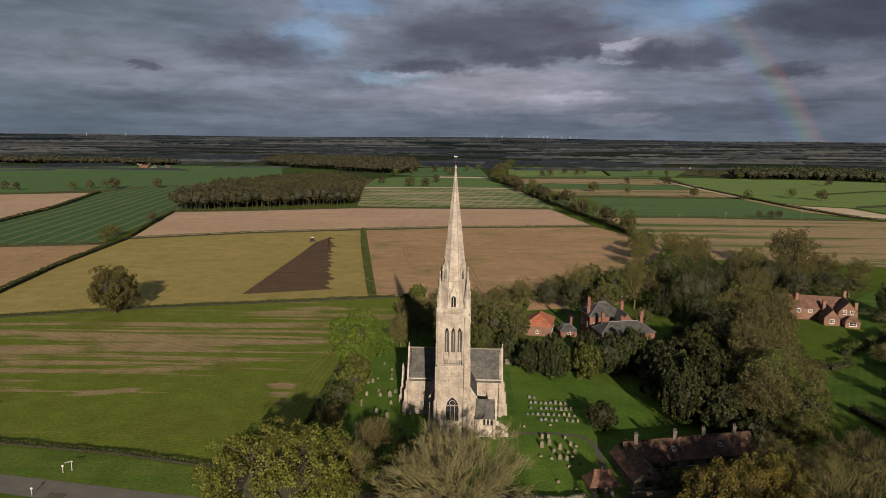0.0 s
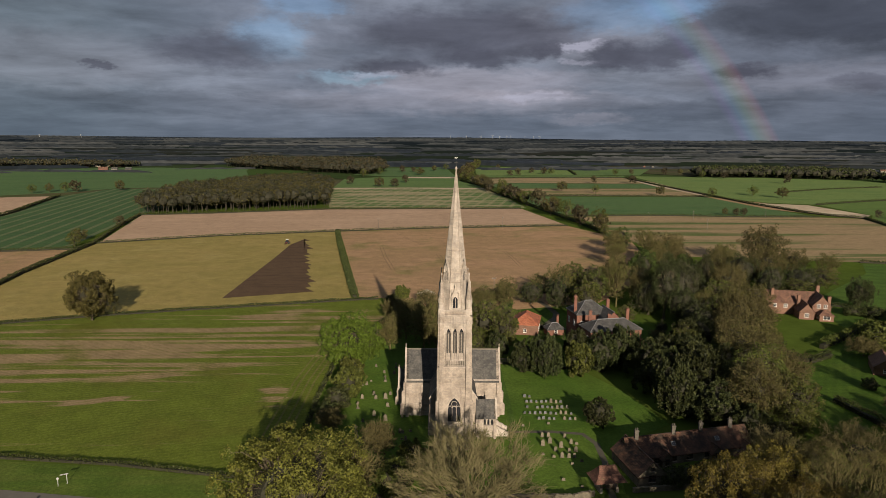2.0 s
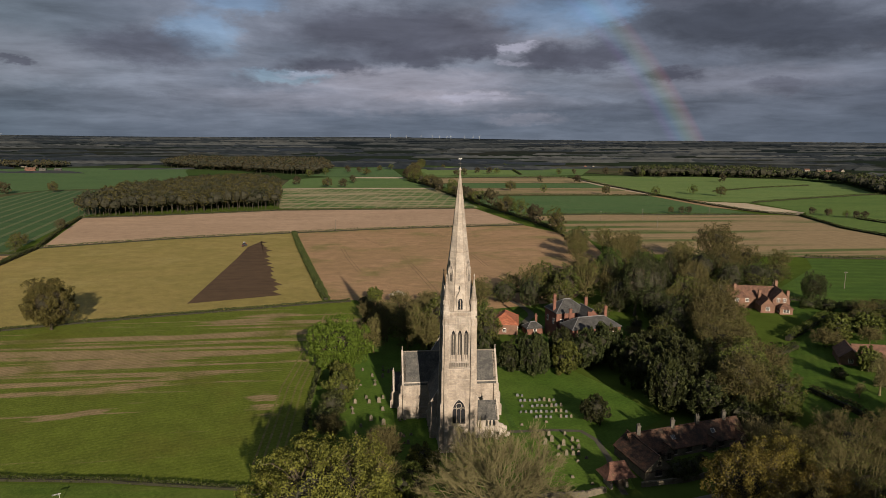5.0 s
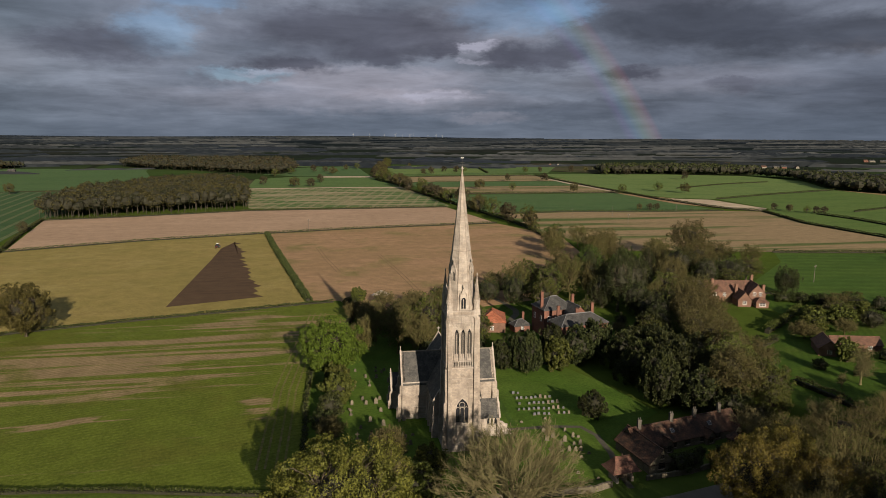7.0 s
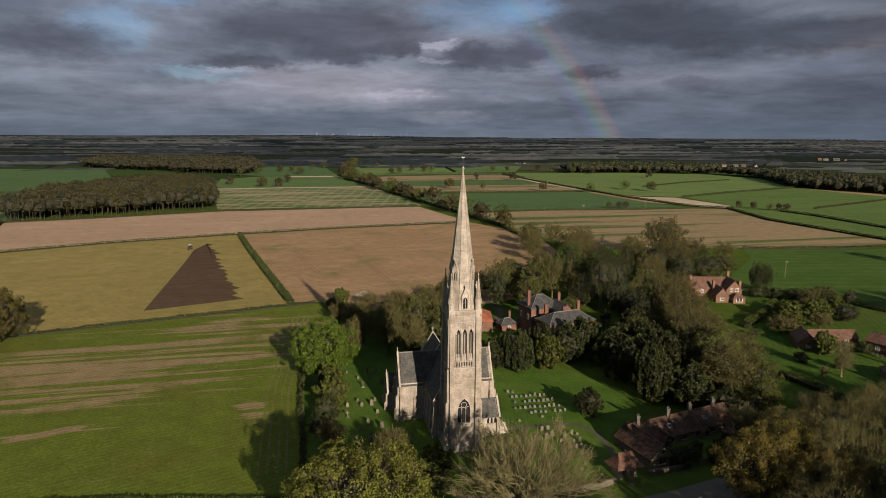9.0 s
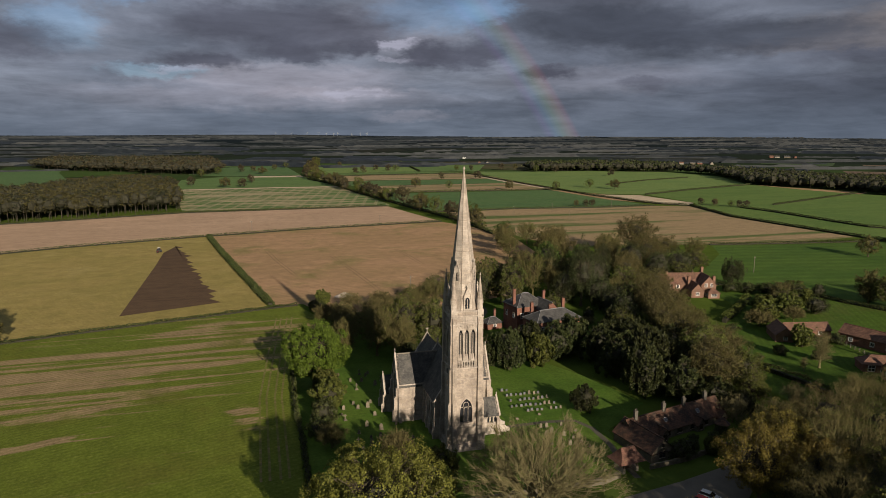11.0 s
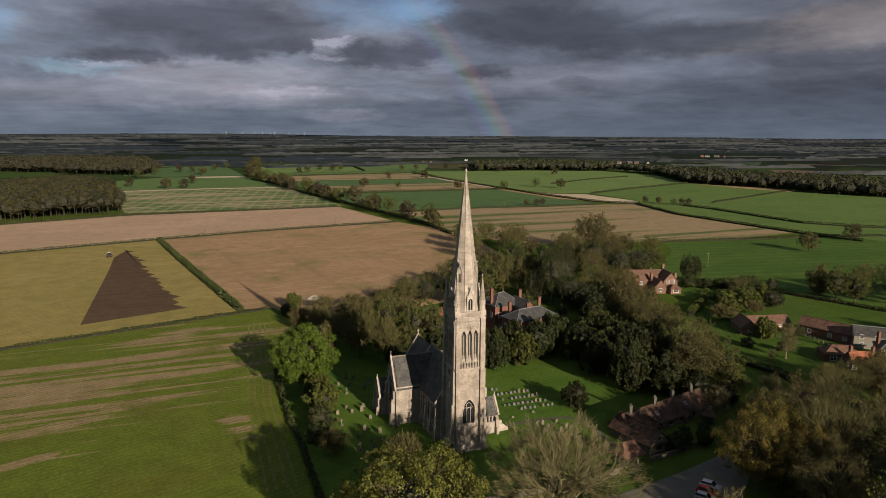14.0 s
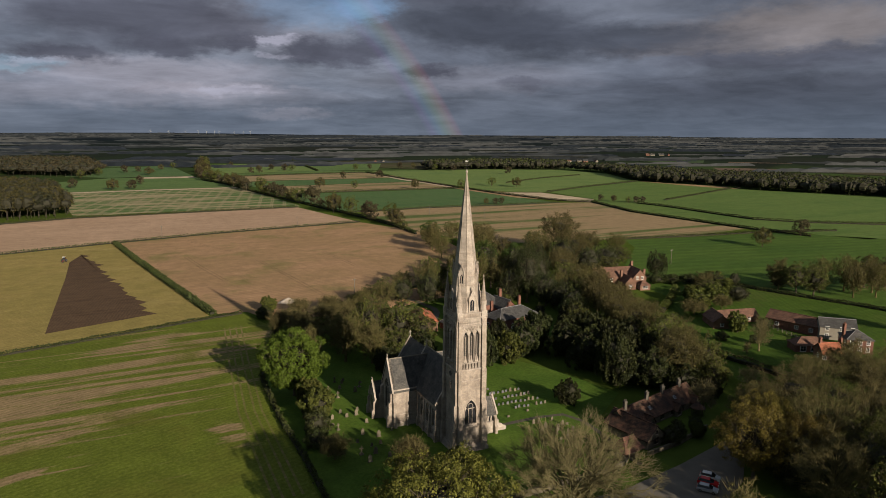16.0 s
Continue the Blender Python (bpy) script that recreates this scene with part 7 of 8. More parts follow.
for r, (y, x0, x1) in enumerate(((26.2, 20.9, 22.6), (22.7, 20.8, 31.2), (19.0, 20.4, 31.2), (15.4, 19.2, 31.8), (12.0, 20.8, 32.0))):
    n = int((x1 - x0) / 1.3)
    for k in range(n + 1):
        if random.random() < 0.9:
            grave("granite" if random.random() < 0.75 else "round", x0 + k * 1.3 + random.uniform(-0.1, 0.1), y - 0.08 * k + random.uniform(-0.25, 0.25), 0, random.uniform(0.72, 0.95))
SOUTH = [(21.1, 2.0), (22.6, 1.9), (22.3, -1.3), (27.1, -1.7), (28.3, -2.1), (22.8, -5.3), (25.8, -5.8), (27.3, -5.7), (23.6, -8.4), (21.8, -8.2), (25.1, -8.5), (26.3, -8.6), (24.4, -3.6), (20.4, -2.6), (19.6, -7.0), (26.4, 1.6)]
for i, (x, y) in enumerate(SOUTH):
    grave(("round", "round", "shoulder", "shoulder", "low")[i % 5], x, y, 0, random.uniform(0.8, 1.05))
for x, y in ((25.1, -11.7), (27.5, -10.4), (24.9, -21.4), (21.7, -18.3), (24.0, 9.0), (17.5, 8.0)):
    grave("low", x, y)
NORTH = [(-20.7, 51.5), (-24.0, 35.9), (-22.6, 36.5), (-21.5, 39.2), (-17.4, 39.2), (-23.1, 26.4), (-20.1, 29.2), (-19.4, 26.1), (-16.8, 26.2), (-15.6, 28.9), (-24.0, 23.2), (-23.7, 19.9), (-16.2, 12.2), (-17.2, 8.6), (-12.1, 14.0), (-12.5, 4.9), (-11.8, 4.8), (-10.0, 5.7), (-14.6, 50.6), (-13.1, 48.8), (-12.1, 50.4), (-19.5, 8.3), (-20.0, 4.6), (-11.1, 1.1), (-12.0, 1.5), (-23.0, 5.5), (-22.5, 1.4), (-17.6, 1.9), (-21.8, 11.5), (-19.2, 15.0), (-16.0, 20.8), (-8.0, 47.0), (-9.5, 44.0), (-11.8, 41.0), (-15.0, 45.0), (-18.0, 46.0)]
for i, (x, y) in enumerate(NORTH):
    grave(("round", "shoulder", "round", "low", "cross", "shoulder", "round")[i % 7], x, y, random.uniform(-8, 8), random.uniform(0.75, 1.1))


# ---- houses ----
def pane_window(parent, m, x, z, w, h, frame_mat=None):
    """A sash window on a wall in the xz plane that faces -y: pane, frame, bars, sill."""
    bm = bmesh.new()
    box(bm, x - w / 2, x + w / 2, -0.03, 0.05, z, z + h)
    win = part("window", turned(bm, m), DARKGLASS, parent, "small framed window")
    bm = bmesh.new()
    f = 0.09
    box(bm, x - w / 2 - f, x - w / 2 + 0.02, -0.07, 0.04, z - f, z + h + f)
    box(bm, x + w / 2 - 0.02, x + w / 2 + f, -0.07, 0.04, z - f, z + h + f)
    box(bm, x - w / 2, x + w / 2, -0.07, 0.04, z + h - 0.02, z + h + f)
    box(bm, x - w / 2, x + w / 2, -0.07, 0.04, z - f, z + 0.02)
    box(bm, x - 0.03, x + 0.03, -0.06, 0.03, z, z + h)
    box(bm, x - w / 2, x + w / 2, -0.06, 0.03, z + h / 2 - 0.03, z + h / 2 + 0.03)
    part("window_frame", turned(bm, m), frame_mat or WHITE, win)
    bm = bmesh.new()
    box(bm, x - w / 2 - 0.15, x + w / 2 + 0.15, -0.14, 0.02, z - 0.2, z - 0.09)
    part("sill", turned(bm, m), STONE_PALE, win)


def chimney(parent, x, y, z0, z1, mat, w=0.8, d=0.6, pots=2):
    bm = bmesh.new()
    box(bm, x - w / 2, x + w / 2, y - d / 2, y + d / 2, z0, z1 - 0.35)
    box(bm, x - w / 2 - 0.07, x + w / 2 + 0.07, y - d / 2 - 0.07, y + d / 2 + 0.07, z1 - 0.35, z1 - 0.15)
    box(bm, x - w / 2, x + w / 2, y - d / 2, y + d / 2, z1 - 0.15, z1)
    c = part("chimney", bm, mat, parent)
    for k in range(pots):
        px = x + (k - (pots - 1) / 2) * w / max(pots, 1)
        bm = bmesh.new()
        cone(bm, (px, y), 0.13, 0.1, z1 - 0.02, z1 + 0.42, 8)
        part("chimney_pot", bm, STONE_SOOT if mat is STONE_SOOT else TILE_GATE, c)


def block(parent, cx, cy, turn, L, W, eave, ridge, wall, roofm, hip=(False, False), windows=(), ends=(), over=0.3, base=-0.3):
    """A house range: ridge along its own x, centred at (cx, cy). windows: (x, z, w, h) on the front; ends: the same on both gable ends."""
    m = pose(cx, cy, 0, 0, 0, turn)
    bm = bmesh.new()
    a, b = L / 2, W / 2
    box(bm, -a, a, -b, b, base, eave)
    for s, hipped in ((-1, hip[0]), (1, hip[1])):
        if not hipped:
            prism(bm, [(-b, eave), (b, eave), (0, ridge - 0.12)], "x", s * a - (0.3 if s > 0 else 0), s * a + (0.3 if s < 0 else 0))
    part("wall", turned(bm, m), wall, parent)
    bm = bmesh.new()
    o, t = over, 0.2
    k = (ridge - eave) / b
    low = eave - k * o
    x0, x1 = -a - o, a + o
    r0, r1 = (x0 + b + o if hip[0] else x0), (x1 - b - o if hip[1] else x1)
    top = [(x0, -b - o, low), (x1, -b - o, low), (x1, b + o, low), (x0, b + o, low), (r0, 0, ridge), (r1, 0, ridge)]
    vs = [bm.verts.new(p) for p in top] + [bm.verts.new((p[0], p[1], p[2] - t)) for p in top[:4]]
    for f in ((0, 1, 5, 4), (2, 3, 4, 5), (1, 2, 5), (3, 0, 4), (6, 7, 1, 0), (7, 8, 2, 1), (8, 9, 3, 2), (9, 6, 0, 3), (9, 8, 7, 6)):
        if (f == (1, 2, 5) and not hip[1]) or (f == (3, 0, 4) and not hip[0]):
            continue
        bm.faces.new([vs[i] for i in f])
    rf = part("roof", turned(bm, m), roofm, parent)
    bm = bmesh.new()
    box(bm, r0, r1, -0.14, 0.14, ridge - 0.1, ridge + 0.12)
    part("ridge_tiles", turned(bm, m), LEAD if roofm is SLATE_DARK else RIDGE if roofm is SLATE else roofm, rf)
    if hip[0] or hip[1]:
        for s, hipped, rx, ex in ((-1, hip[0], r0, x0), (1, hip[1], r1, x1)):
            for e in (-1, 1):
                if hipped:
                    q = []
                    tube(q, np.array((ex, e * (b + o), low)), np.array((rx, 0, ridge)), 0.09, 0.09, 4)
                    me = quads_mesh("hip_roll", q)
                    me.transform(m)
                    link("hip_roll", me, LEAD if roofm in (SLATE, SLATE_DARK) else roofm, rf)
    for x, z, w, h in windows:
        pane_window(parent, m @ pose(0, -b, 0), x, z, w, h, WOOD_DARK if wall is STONE_OLD else None)
    for x, z, w, h in ends:
        pane_window(parent, m @ pose(-a, 0, 0, 0, 0, -90), x, z, w, h, WOOD_DARK if wall is STONE_OLD else None)
        pane_window(parent, m @ pose(a, 0, 0, 0, 0, 90), x, z, w, h, WOOD_DARK if wall is STONE_OLD else None)
    return m


hall = empty("brick_house", None, "red brick country house with slate roofs and tall chimneys", "house")
block(hall, 52, 81, 8, 12, 9.5, 9.8, 13.4, BRICK, SLATE_DARK, (True, True), [(x, z, 1.1, 1.8) for x in (-4, -1) for z in (1.2, 5.4)], [(x, 5.4, 1.1, 1.8) for x in (-2.4, 2.4)])
block(hall, 57.5, 75.5, 98, 9, 6, 8.8, 11.8, BRICK, SLATE_DARK, (False, False), [], [(0, 5.2, 1.1, 1.6)])
block(hall, 56, 67, 10, 18, 8.5, 7.9, 10.6, BRICK, SLATE_DARK, (True, True), [(x, z, 1.1, 1.7) for x in (-6.5, -3, 3, 6.5) for z in (1.0, 4.2)], [(x, 4.2, 1.1, 1.6) for x in (-2, 2)])
for x, y, z in ((46.8, 78.6, 15.6), (57.8, 77.5, 14.6), (50.0, 70.5, 12.4), (55.5, 67.6, 12.0), (63.5, 73.3, 12.4)):
    chimney(hall, x, y, 6.0, z, BRICK, 1.0, 0.8)
coach = empty("outbuilding", None, "brick outbuilding with a bright red hipped tile roof", "outbuilding")
block(coach, 31.8, 90, 76, 13, 9.4, 4.0, 7.0, BRICK_PINK, PANTILE, (True, True), [(x, 1.0, 1.0, 1.2) for x in (-2.5, 2)], [(0, 1.0, 1.0, 1.2)])
annexe = empty("outbuilding", None, "small slate-roofed brick outbuilding with one chimney", "outbuilding")
block(annexe, 41, 85, 8, 6.2, 4.4, 2.5, 4.2, BRICK, SLATE_DARK, (True, True), [(0, 1.0, 1.0, 1.2)])
chimney(annexe, 42.4, 86.2, 2.8, 6.4, BRICK, 0.8, 0.7)

villa = empty("brick_house", None, "pinkish brick house with brown tiled gables and white windows", "house")
block(villa, 143, 114, -14, 19, 8, 4.8, 8.8, BRICK_PINK, TILE_BROWN, (False, False), [(x, 2.8, 1.2, 1.3) for x in (-6, -2)], [])
block(villa, 152, 108.5, 74, 11, 6.6, 5.2, 9.0, BRICK_PINK, TILE_BROWN, (False, False), [(x, z, 1.2, 1.4) for x in (-2.5, 1.5) for z in (1.0, 3.4)], [(x, z, 1.1, 1.4) for x in (-1.2, 1.2) for z in (1.0, 4.2)])
block(villa, 145, 106, 76, 8, 5.4, 3.2, 6.2, BRICK_PINK, TILE_BROWN, (False, False), [], [(0, 1.0, 1.4, 1.4)])
block(villa, 150.5, 100.8, -14, 5, 4, 2.6, 4.2, BRICK_PINK, TILE_BROWN, (True, True), [(0, 0.8, 2.4, 1.5)], [(0, 0.8, 1.8, 1.5)])
block(villa, 129, 119, -12, 15, 7.5, 5.0, 8.2, BRICK, SLATE, (False, True), [(x, 2.8, 1.1, 1.3) for x in (-4, 0, 4)], [])
for x, y, z in ((154, 113, 11.0), (136, 114, 9.8), (144, 108.6, 8.2), (153.5, 104, 8.6)):
    chimney(villa, x, y, 4.0, z, BRICK_PINK, 1.2, 0.8)

almshouses = empty("almshouse_row", None, "long low stone almshouses under mossy brown tiles", "house")
block(almshouses, 51.4, -7.4, 12, 30, 7.0, 2.3, 5.4, STONE_OLD, TILE_OLD, (False, False), [(x, 0.7, 1.5, 1.1) for x in (-9, -5, -1, 3.5, 8, 12.5)], [(0, 0.9, 1.2, 1.2)])
block(almshouses, 38.4, -14.8, 98, 12.5, 6.2, 2.4, 5.2, STONE_OLD, TILE_OLD, (False, False), [], [(0, 0.9, 1.5, 1.3), (0, 3.2, 0.7, 0.8)])
for x, y in ((45.0, -12.0), (57.0, -9.4), (64.8, -7.8)):
    block(almshouses, x, y, 102, 3.0, 2.4, 2.0, 3.4, STONE_OLD, TILE_OLD, (False, False), [], [(0, 0.5, 0.9, 1.3)])
for x, y in ((39.3, -10.2), (48.3, -8.1), (55.0, -6.7), (62.4, -5.1)):
    chimney(almshouses, x, y, 3.8, 7.2, STONE_SOOT, 0.8, 0.7, 2)
for x in (-4.2, 6.8):
    m = pose(51.4, -7.4, 0, 0, 0, 12) @ pose(x, -1.85, 3.82, math.degrees(math.atan2(3.1, 3.5)), 0, 0)
    bm = bmesh.new()
    box(bm, -0.5, 0.5, -0.5, 0.5, -0.05, 0.1)
    sk = part("skylight", turned(bm, m), SIGN_GREY, almshouses, "grey-framed skylight")
    bm = bmesh.new()
    box(bm, -0.42, 0.42, -0.42, 0.42, 0.09, 0.12)
    part("pane", turned(bm, m), DARKGLASS, sk)
gazebo = empty("garden_shelter", None, "small round garden shelter with a brown conical roof", "shelter")
bm = bmesh.new()
cone(bm, (62, -12.5), 1.9, 0.1, 2.1, 3.6, 8)
part("roof", bm, TILE_OLD, gazebo)
for k in range(8):
    a = k * math.pi / 4
    bm = bmesh.new()
    cone(bm, (62 + 1.5 * math.cos(a), -12.5 + 1.5 * math.sin(a)), 0.09, 0.09, 0, 2.2, 6)
    part("post", bm, WOOD_DARK, gazebo)

cottage = empty("cottage", None, "low brick cottage with a weathered red tile roof", "cottage")
block(cottage, 134, 44.5, 62, 11, 6.4, 2.6, 5.2, BRICK_PINK, TILE_BROWN, (False, False), [(0, 0.9, 1.2, 1.2)], [(0, 0.9, 1.2, 1.2)])
block(cottage, 145, 45, -14, 16, 5.6, 2.5, 4.6, BRICK, TILE_BROWN, (False, False), [(x, 0.9, 1.1, 1.2) for x in (-5, -1, 4)], [])
barn = empty("barn", None, "long brick barn under dull red pantiles", "barn")
block(barn, 156, 25.5, -76, 22, 7, 3.6, 6.0, BRICK, TILE_BROWN, (False, False), [(x, 1.2, 1.2, 1.2) for x in (-7, 0, 5, 8.5)], [])
farmhouse = empty("farmhouse", None, "cream rendered farmhouse with a grey slate roof", "house")
block(farmhouse, 159, 14, -45, 11.5, 6.8, 4.8, 7.2, RENDERED, SLATE_DARK, (False, False), [(x, z, 1.1, 1.3) for x in (-3.5, 1, 4.5) for z in (0.9, 3.5)], [(0, 3.2, 1.0, 1.2)])
annex = empty("house", None, "brick house with a hipped slate roof and white sashes", "house")
block(annex, 151, 2, -38, 8, 7.5, 5.0, 7.2, BRICK, SLATE, (True, True), [(x, z, 1.0, 1.5) for x in (-2.5, 0, 2.5) for z in (0.8, 3.2)], [(x, z, 1.0, 1.5) for x in (-2, 2) for z in (0.8, 3.2)])
chimney(annex, 148.0, 4.4, 4.5, 9.2, BRICK, 1.1, 0.7)
shed = empty("open_shed", None, "open cart shed with a hipped brown tile roof", "shed")
block(shed, 137.5, 9.5, -30, 11, 6, 2.6, 4.6, BRICK, TILE_BROWN, (True, True), [(-3, 0.4, 1.8, 1.7), (0.5, 0.4, 1.8, 1.7), (3.6, 0.4, 1.4, 1.7)], [])
orange = empty("cottage", None, "brick cottage with a clean orange tile roof", "cottage")
block(orange, 134.2, 0.0, -30, 7, 6.2, 3.2, 5.8, BRICK_PINK, PANTILE, (False, False), [(x, 1.0, 1.1, 1.2) for x in (-3, 3)], [(0, 1.0, 1.0, 1.2)])
chimney(orange, 131.4, 1.6, 3.2, 7.4, BRICK, 0.9, 0.7)
chimney(orange, 137.0, -1.6, 3.2, 7.4, BRICK, 0.9, 0.7)


fence = empty("post_fence", None, "weathered wooden post and rail fence by the barn", "fence")
for x0, y0, x1, y1 in ((149, 33, 146, 20), (146, 20, 140, 14), (171, 31, 166, 25), (166, 25, 172, 16)):
    n = max(2, int(math.hypot(x1 - x0, y1 - y0) / 2.0))
    turn = math.degrees(math.atan2(y1 - y0, x1 - x0))
    for k in range(n):
        bm = bmesh.new()
        box(bm, -0.09, 0.09, -0.09, 0.09, -0.1, 1.35)
        part("post", turned(bm, pose(x0 + (x1 - x0) * k / n, y0 + (y1 - y0) * k / n, 0, 0, 0, turn)), POLE, fence)
    for z in (0.55, 1.1):
        bm = bmesh.new()
        box(bm, 0, math.hypot(x1 - x0, y1 - y0), -0.03, 0.03, z, z + 0.12)
        part("rail", turned(bm, pose(x0, y0, 0, 0, 0, turn)), POLE, fence)


# ---- vehicles, poles, signs, far things ----
CAR_WHITE = plain_material("silver_car_paint", (0.5, 0.51, 0.52), (0.58, 0.59, 0.6), 1, 0.25, metal=0.3, bump=0.02)
CAR_RED = plain_material("red_car_paint", (0.38, 0.015, 0.015), (0.45, 0.02, 0.02), 1, 0.25, bump=0.02)
CAR_GREY = plain_material("grey_car_paint", (0.36, 0.37, 0.38), (0.44, 0.45, 0.46), 1, 0.25, metal=0.3, bump=0.02)
RUBBER = plain_material("rubber", (0.02, 0.02, 0.02), (0.035, 0.035, 0.035), 3, 0.8)
LAMP_RED = plain_material("rear_lamp", (0.35, 0.02, 0.01), (0.4, 0.03, 0.02), 3, 0.3)
LAMP_CLEAR = plain_material("head_lamp", (0.6, 0.6, 0.58), (0.7, 0.7, 0.68), 3, 0.2)


def wheel(parent, x, y, r, w):
    bm = bmesh.new()
    cone(bm, (0, 0), r, r, -w / 2, w / 2, 16)
    t = part("wheel", turned(bm, pose(x, y, r, 90, 0, 0)), RUBBER, parent)
    s = -1 if y < 0 else 1
    bm = bmesh.new()
    cone(bm, (0, 0), r * 0.62, r * 0.5, w / 2 - 0.02, w / 2 + 0.03, 12)
    part("rim", turned(bm, pose(x, y, r, -90 * s, 0, 0)), LEAD, t)


def car(m, paint, label):
    """A small hatchback; its nose along +x."""
    c = empty("car", m, label, "car", "cars parked by the road")
    bm = bmesh.new()
    side = [(-2.0, 0.32), (2.0, 0.30), (2.08, 0.55), (2.0, 0.78), (1.1, 0.95), (-1.85, 1.0), (-2.05, 0.8), (-2.06, 0.5)]
    prism(bm, side, "y", -0.86, 0.86)
    bmesh.ops.bevel(bm, geom=list(bm.edges), offset=0.07, segments=2, affect="EDGES")
    part("body", bm, paint, c)
    bm = bmesh.new()
    low = [(-1.9, 0.96), (1.05, 0.94)]
    vs0 = [bm.verts.new(p) for p in ((-1.9, -0.8, 0.96), (1.05, -0.8, 0.94), (1.05, 0.8, 0.94), (-1.9, 0.8, 0.96))]
    vs1 = [bm.verts.new(p) for p in ((-1.5, -0.6, 1.44), (0.25, -0.6, 1.46), (0.25, 0.6, 1.46), (-1.5, 0.6, 1.44))]
    for i in range(4):
        bm.faces.new((vs0[i], vs0[(i + 1) % 4], vs1[(i + 1) % 4], vs1[i]))
    bm.faces.new(vs1)
    part("glasshouse", bm, DARKGLASS, c, "dark windows")
    bm = bmesh.new()
    box(bm, -1.55, 0.3, -0.63, 0.63, 1.43, 1.5, 0.05)
    part("roof", bm, paint, c)
    for y in (-0.6, 0.6):
        bm = bmesh.new()
        box(bm, 1.95, 2.07, y - 0.2, y + 0.2, 0.6, 0.76)
        part("headlight", bm, LAMP_CLEAR, c)
        bm = bmesh.new()
        box(bm, -2.07, -1.98, y - 0.16, y + 0.16, 0.7, 0.92)
        part("rear_light", bm, LAMP_RED, c)
        bm = bmesh.new()
        box(bm, 0.75, 0.95, y * 1.55 - 0.08, y * 1.55 + 0.08, 0.95, 1.08)
        part("mirror", bm, paint, c)
    for x in (-1.25, 1.3):
        for y in (-0.8, 0.8):
            wheel(c, x, y, 0.31, 0.2)
    return c


car(pose(38.6, -37.2, 0.05, 0, 0, -58), CAR_WHITE, "silver hatchback parked beside the road")
car(pose(36.4, -38.7, 0.05, 0, 0, -58), CAR_RED, "red hatchback parked between two silver cars")
car(pose(34.2, -40.4, 0.05, 0, 0, -56), CAR_GREY, "light grey hatchback parked beside the road")
car(pose(149.5, 36.5, 0.03, 0, 0, 20), CAR_GREY, "light grey car by the cottage barn")


def tractor(m):
    t = empty("tractor", m, "red and white tractor pulling a plough", "tractor")
    bm = bmesh.new()
    box(bm, 0.2, 2.3, -0.45, 0.45, 0.9, 1.7, 0.08)
    part("bonnet", bm, CAR_RED, t)
    bm = bmesh.new()
    box(bm, -1.1, 0.3, -0.8, 0.8, 0.9, 1.5, 0.05)
    part("chassis", bm, IRON, t)
    bm = bmesh.new()
    box(bm, -1.0, 0.25, -0.75, 0.75, 1.5, 2.7, 0.12)
    part("cab", bm, DARKGLASS, t, "glazed cab")
    bm = bmesh.new()
    box(bm, -1.05, 0.3, -0.8, 0.8, 2.68, 2.85, 0.06)
    part("cab_roof", bm, WHITE, t)
    for y in (-0.95, 0.95):
        wheel(t, -0.6, y, 0.9, 0.5)
        wheel(t, 1.7, y * 0.85, 0.6, 0.4)
    bm = bmesh.new()
    box(bm, -4.6, -1.4, -0.1, 0.1, 0.9, 1.1)
    part("plough_beam", bm, CAR_RED, t)
    for k in range(5):
        bm = bmesh.new()
        prism(bm, [(-0.25, 0.05), (0.35, 0.05), (0.2, 0.7), (0.0, 1.0), (-0.1, 0.9)], "y", -0.25 + 0.12 * k, -0.15 + 0.12 * k)
        part("plough_share", turned(bm, pose(-1.9 - 0.62 * k, 0, 0)), IRON, t)
    return t


tractor(pose(-91, 287, 0.05, 0, 0, 80))


def pole(x, y, h, arm=True):
    p = empty("electricity_pole", pose(x, y, 0, 0, 0, 10), "weathered wooden electricity pole with a crossarm", "pole", "poles across the fields")
    bm = bmesh.new()
    cone(bm, (0, 0), 0.16, 0.11, -0.3, h, 8)
    part("post", bm, POLE, p)
    bm = bmesh.new()
    box(bm, -0.9, 0.9, -0.07, 0.07, h - 0.7, h - 0.55)
    part("crossarm", bm, POLE, p)
    for s in (-0.8, 0, 0.8):
        bm = bmesh.new()
        cone(bm, (s, 0), 0.06, 0.05, h - 0.55, h - 0.3, 6)
        part("insulator", bm, WHITE, p)


for x, y, h in ((-36, 354, 8.5), (59, 366, 8.5), (227, 410, 8.5), (185, 399, 8.5), (214, 353, 8.5), (208, 140, 8.5), (300, 430, 8.5), (27, 150, 7.0)):
    pole(x, y, h)


TURBINE_GREY = plain_material("grey_white_paint", (0.20, 0.21, 0.22), (0.26, 0.27, 0.28), 3, 0.5)


def turbine(x, y, h, turn):
    z = land_height(x, y)
    t = empty("wind_turbine", pose(x, y, z), "white wind turbine on the skyline", "turbine", "turbines on the skyline")
    bm = bmesh.new()
    cone(bm, (0, 0), 1.1, 0.6, -2, h, 8)
    part("mast", bm, TURBINE_GREY, t)
    bm = bmesh.new()
    box(bm, -0.9, 0.9, -2.0, 2.2, h - 0.9, h + 0.9, 0.2)
    part("nacelle", bm, TURBINE_GREY, t)
    for k in range(3):
        bm = bmesh.new()
        prism(bm, [(-0.5, 0.5), (0.5, 0.5), (0.75, h * 0.12), (0.15, h * 0.6), (-0.15, h * 0.6)], "y", -0.15, 0.15)
        part("blade", turned(bm, pose(0, -2.3, h, 0, turn + 120 * k, 0)), TURBINE_GREY, t)


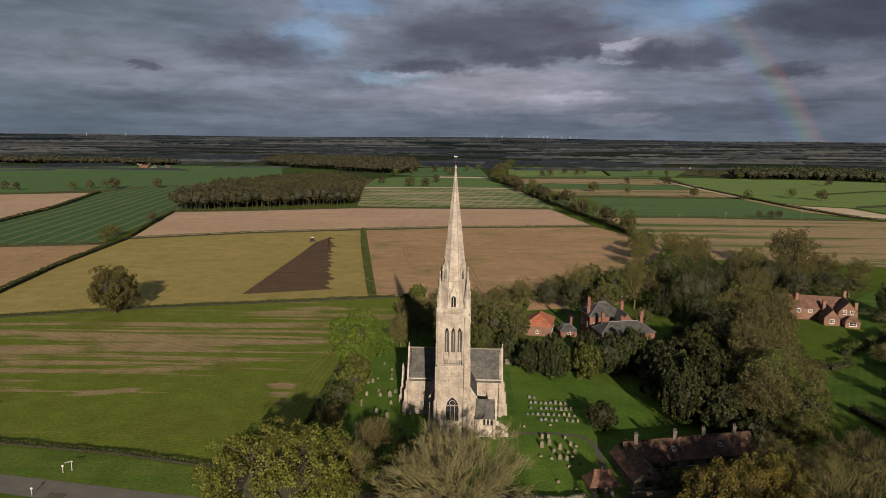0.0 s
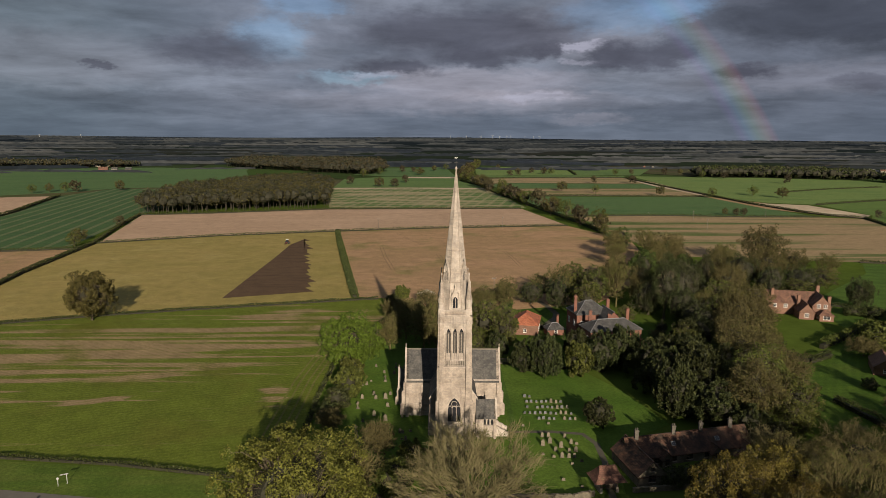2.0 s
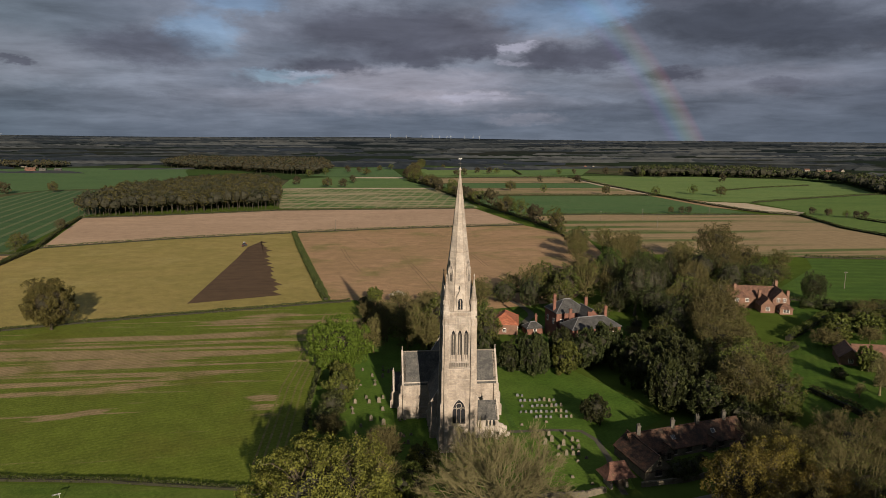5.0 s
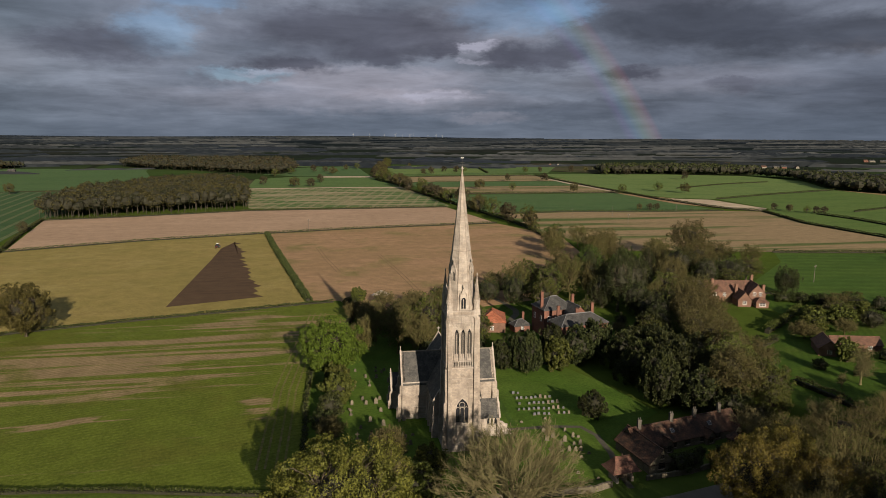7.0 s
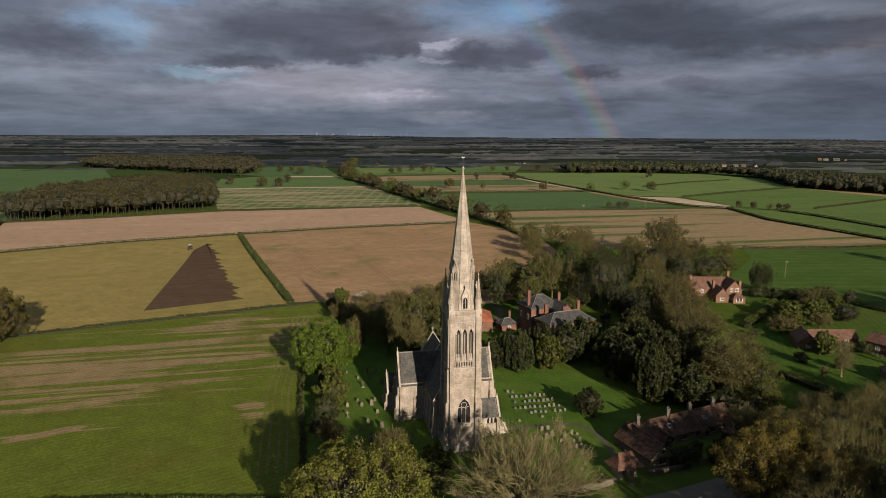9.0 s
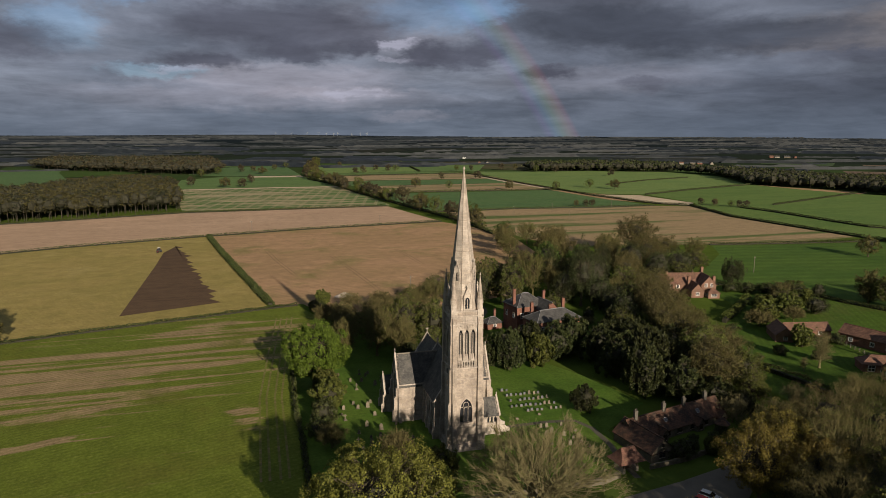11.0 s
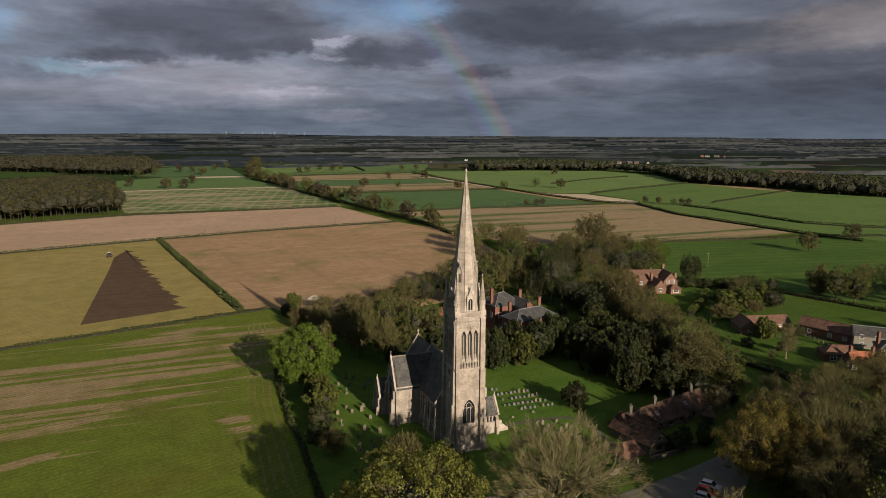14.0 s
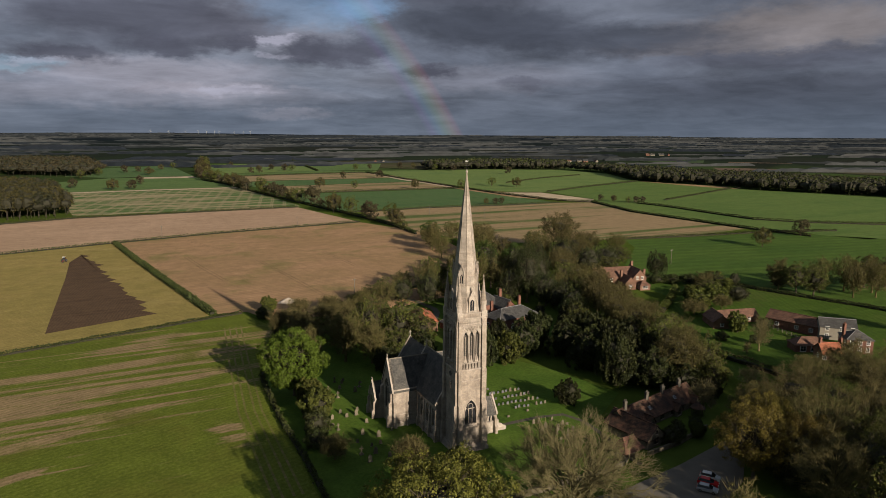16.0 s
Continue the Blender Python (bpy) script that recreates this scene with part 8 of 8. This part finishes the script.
for k, px in enumerate((54, 82, 108, 128, 141, 154, 161, 186, 201, 213, -640, -560, -500)):
    y = 4600
    turbine(px / 1190 * 4700 + 30, y - (0 if px > 0 else 700), 15 if k % 3 else 18, 17 * k)


def marker_post(x, y, label):
    s = empty("road_marker", pose(x, y, 0, 0, 0, 20), label, "sign")
    bm = bmesh.new()
    box(bm, -0.05, 0.05, -0.04, 0.04, 0, 1.6)
    part("post", bm, SIGN_GREY, s)
    bm = bmesh.new()
    cone(bm, (0, 0), 0.24, 0.24, -0.03, 0.03, 16)
    part("disc", turned(bm, pose(0, -0.06, 1.65, 90, 0, 0)), SIGN_GREY, s)
    return s


marker_post(-81.5, -26.6, "white roadside post with a round sign")
marker_post(-80.6, -17.6, "white roadside post with a round sign")
fs = empty("finger_post", pose(-79.3, -16.6, 0, 0, 0, 25), "white village finger signpost on the verge", "sign")
bm = bmesh.new()
box(bm, -0.055, 0.055, -0.055, 0.055, 0, 2.3)
part("post", bm, SIGN_GREY, fs)
bm = bmesh.new()
prism(bm, [(-1.2, 2.0), (0.2, 2.0), (0.35, 2.1), (0.2, 2.2), (-1.2, 2.2)], "y", -0.04, 0.04)
arm = part("arm", bm, SIGN_GREY, fs)
for k in range(3):
    bm = bmesh.new()
    box(bm, -1.1 + 0.4 * k, -0.8 + 0.4 * k, -0.052, -0.045, 2.05, 2.15)
    part("lettering_bar", bm, IRON, arm)

# heap of pale rubble by the field corner
rng = np.random.default_rng(4)
bm = bmesh.new()
for k in range(110):
    a, r = rng.uniform(0, 6.28), rng.uniform(0, 1) ** 0.7
    x, y = -3.5 + 3.8 * r * math.cos(a), 147.5 + 2.2 * r * math.sin(a)
    h = 1.7 * (1 - r) + 0.3
    s = rng.uniform(0.3, 0.7)
    box(bm, x - s, x + s, y - s, y + s, max(0, h - 2 * s), h, s * 0.35)
tagged(part("spoil_heap", bm, STONE_PALE), "pale heap of broken stone at the field corner", "heap")


def far_farm(x, y, turn, n, seed):
    """Barns and houses of a farm far off."""
    rng = np.random.default_rng(seed)
    z = land_height(x, y)
    farm = empty("farmstead", pose(x, y, z, 0, 0, turn), "distant farm buildings with pale and red roofs", "farm")
    for k in range(n):
        block(farm, 22 * k - 11 * n + rng.uniform(-4, 4), rng.uniform(-8, 8), rng.choice((0, 90, 8)), rng.uniform(10, 17), rng.uniform(6, 9), rng.uniform(2.5, 3.6), rng.uniform(5, 6.8), (BRICK, RENDERED, STONE_OLD)[k % 3], (SLATE_DARK, TILE_BROWN, SLATE)[(k + seed) % 3])


far_farm(-560, 1150, 10, 3, 1)
far_farm(-640, 1290, 0, 4, 2)
far_farm(980, 1180, -20, 5, 3)
far_farm(1450, 1400, -30, 4, 4)
far_farm(520, 1330, -12, 2, 5)
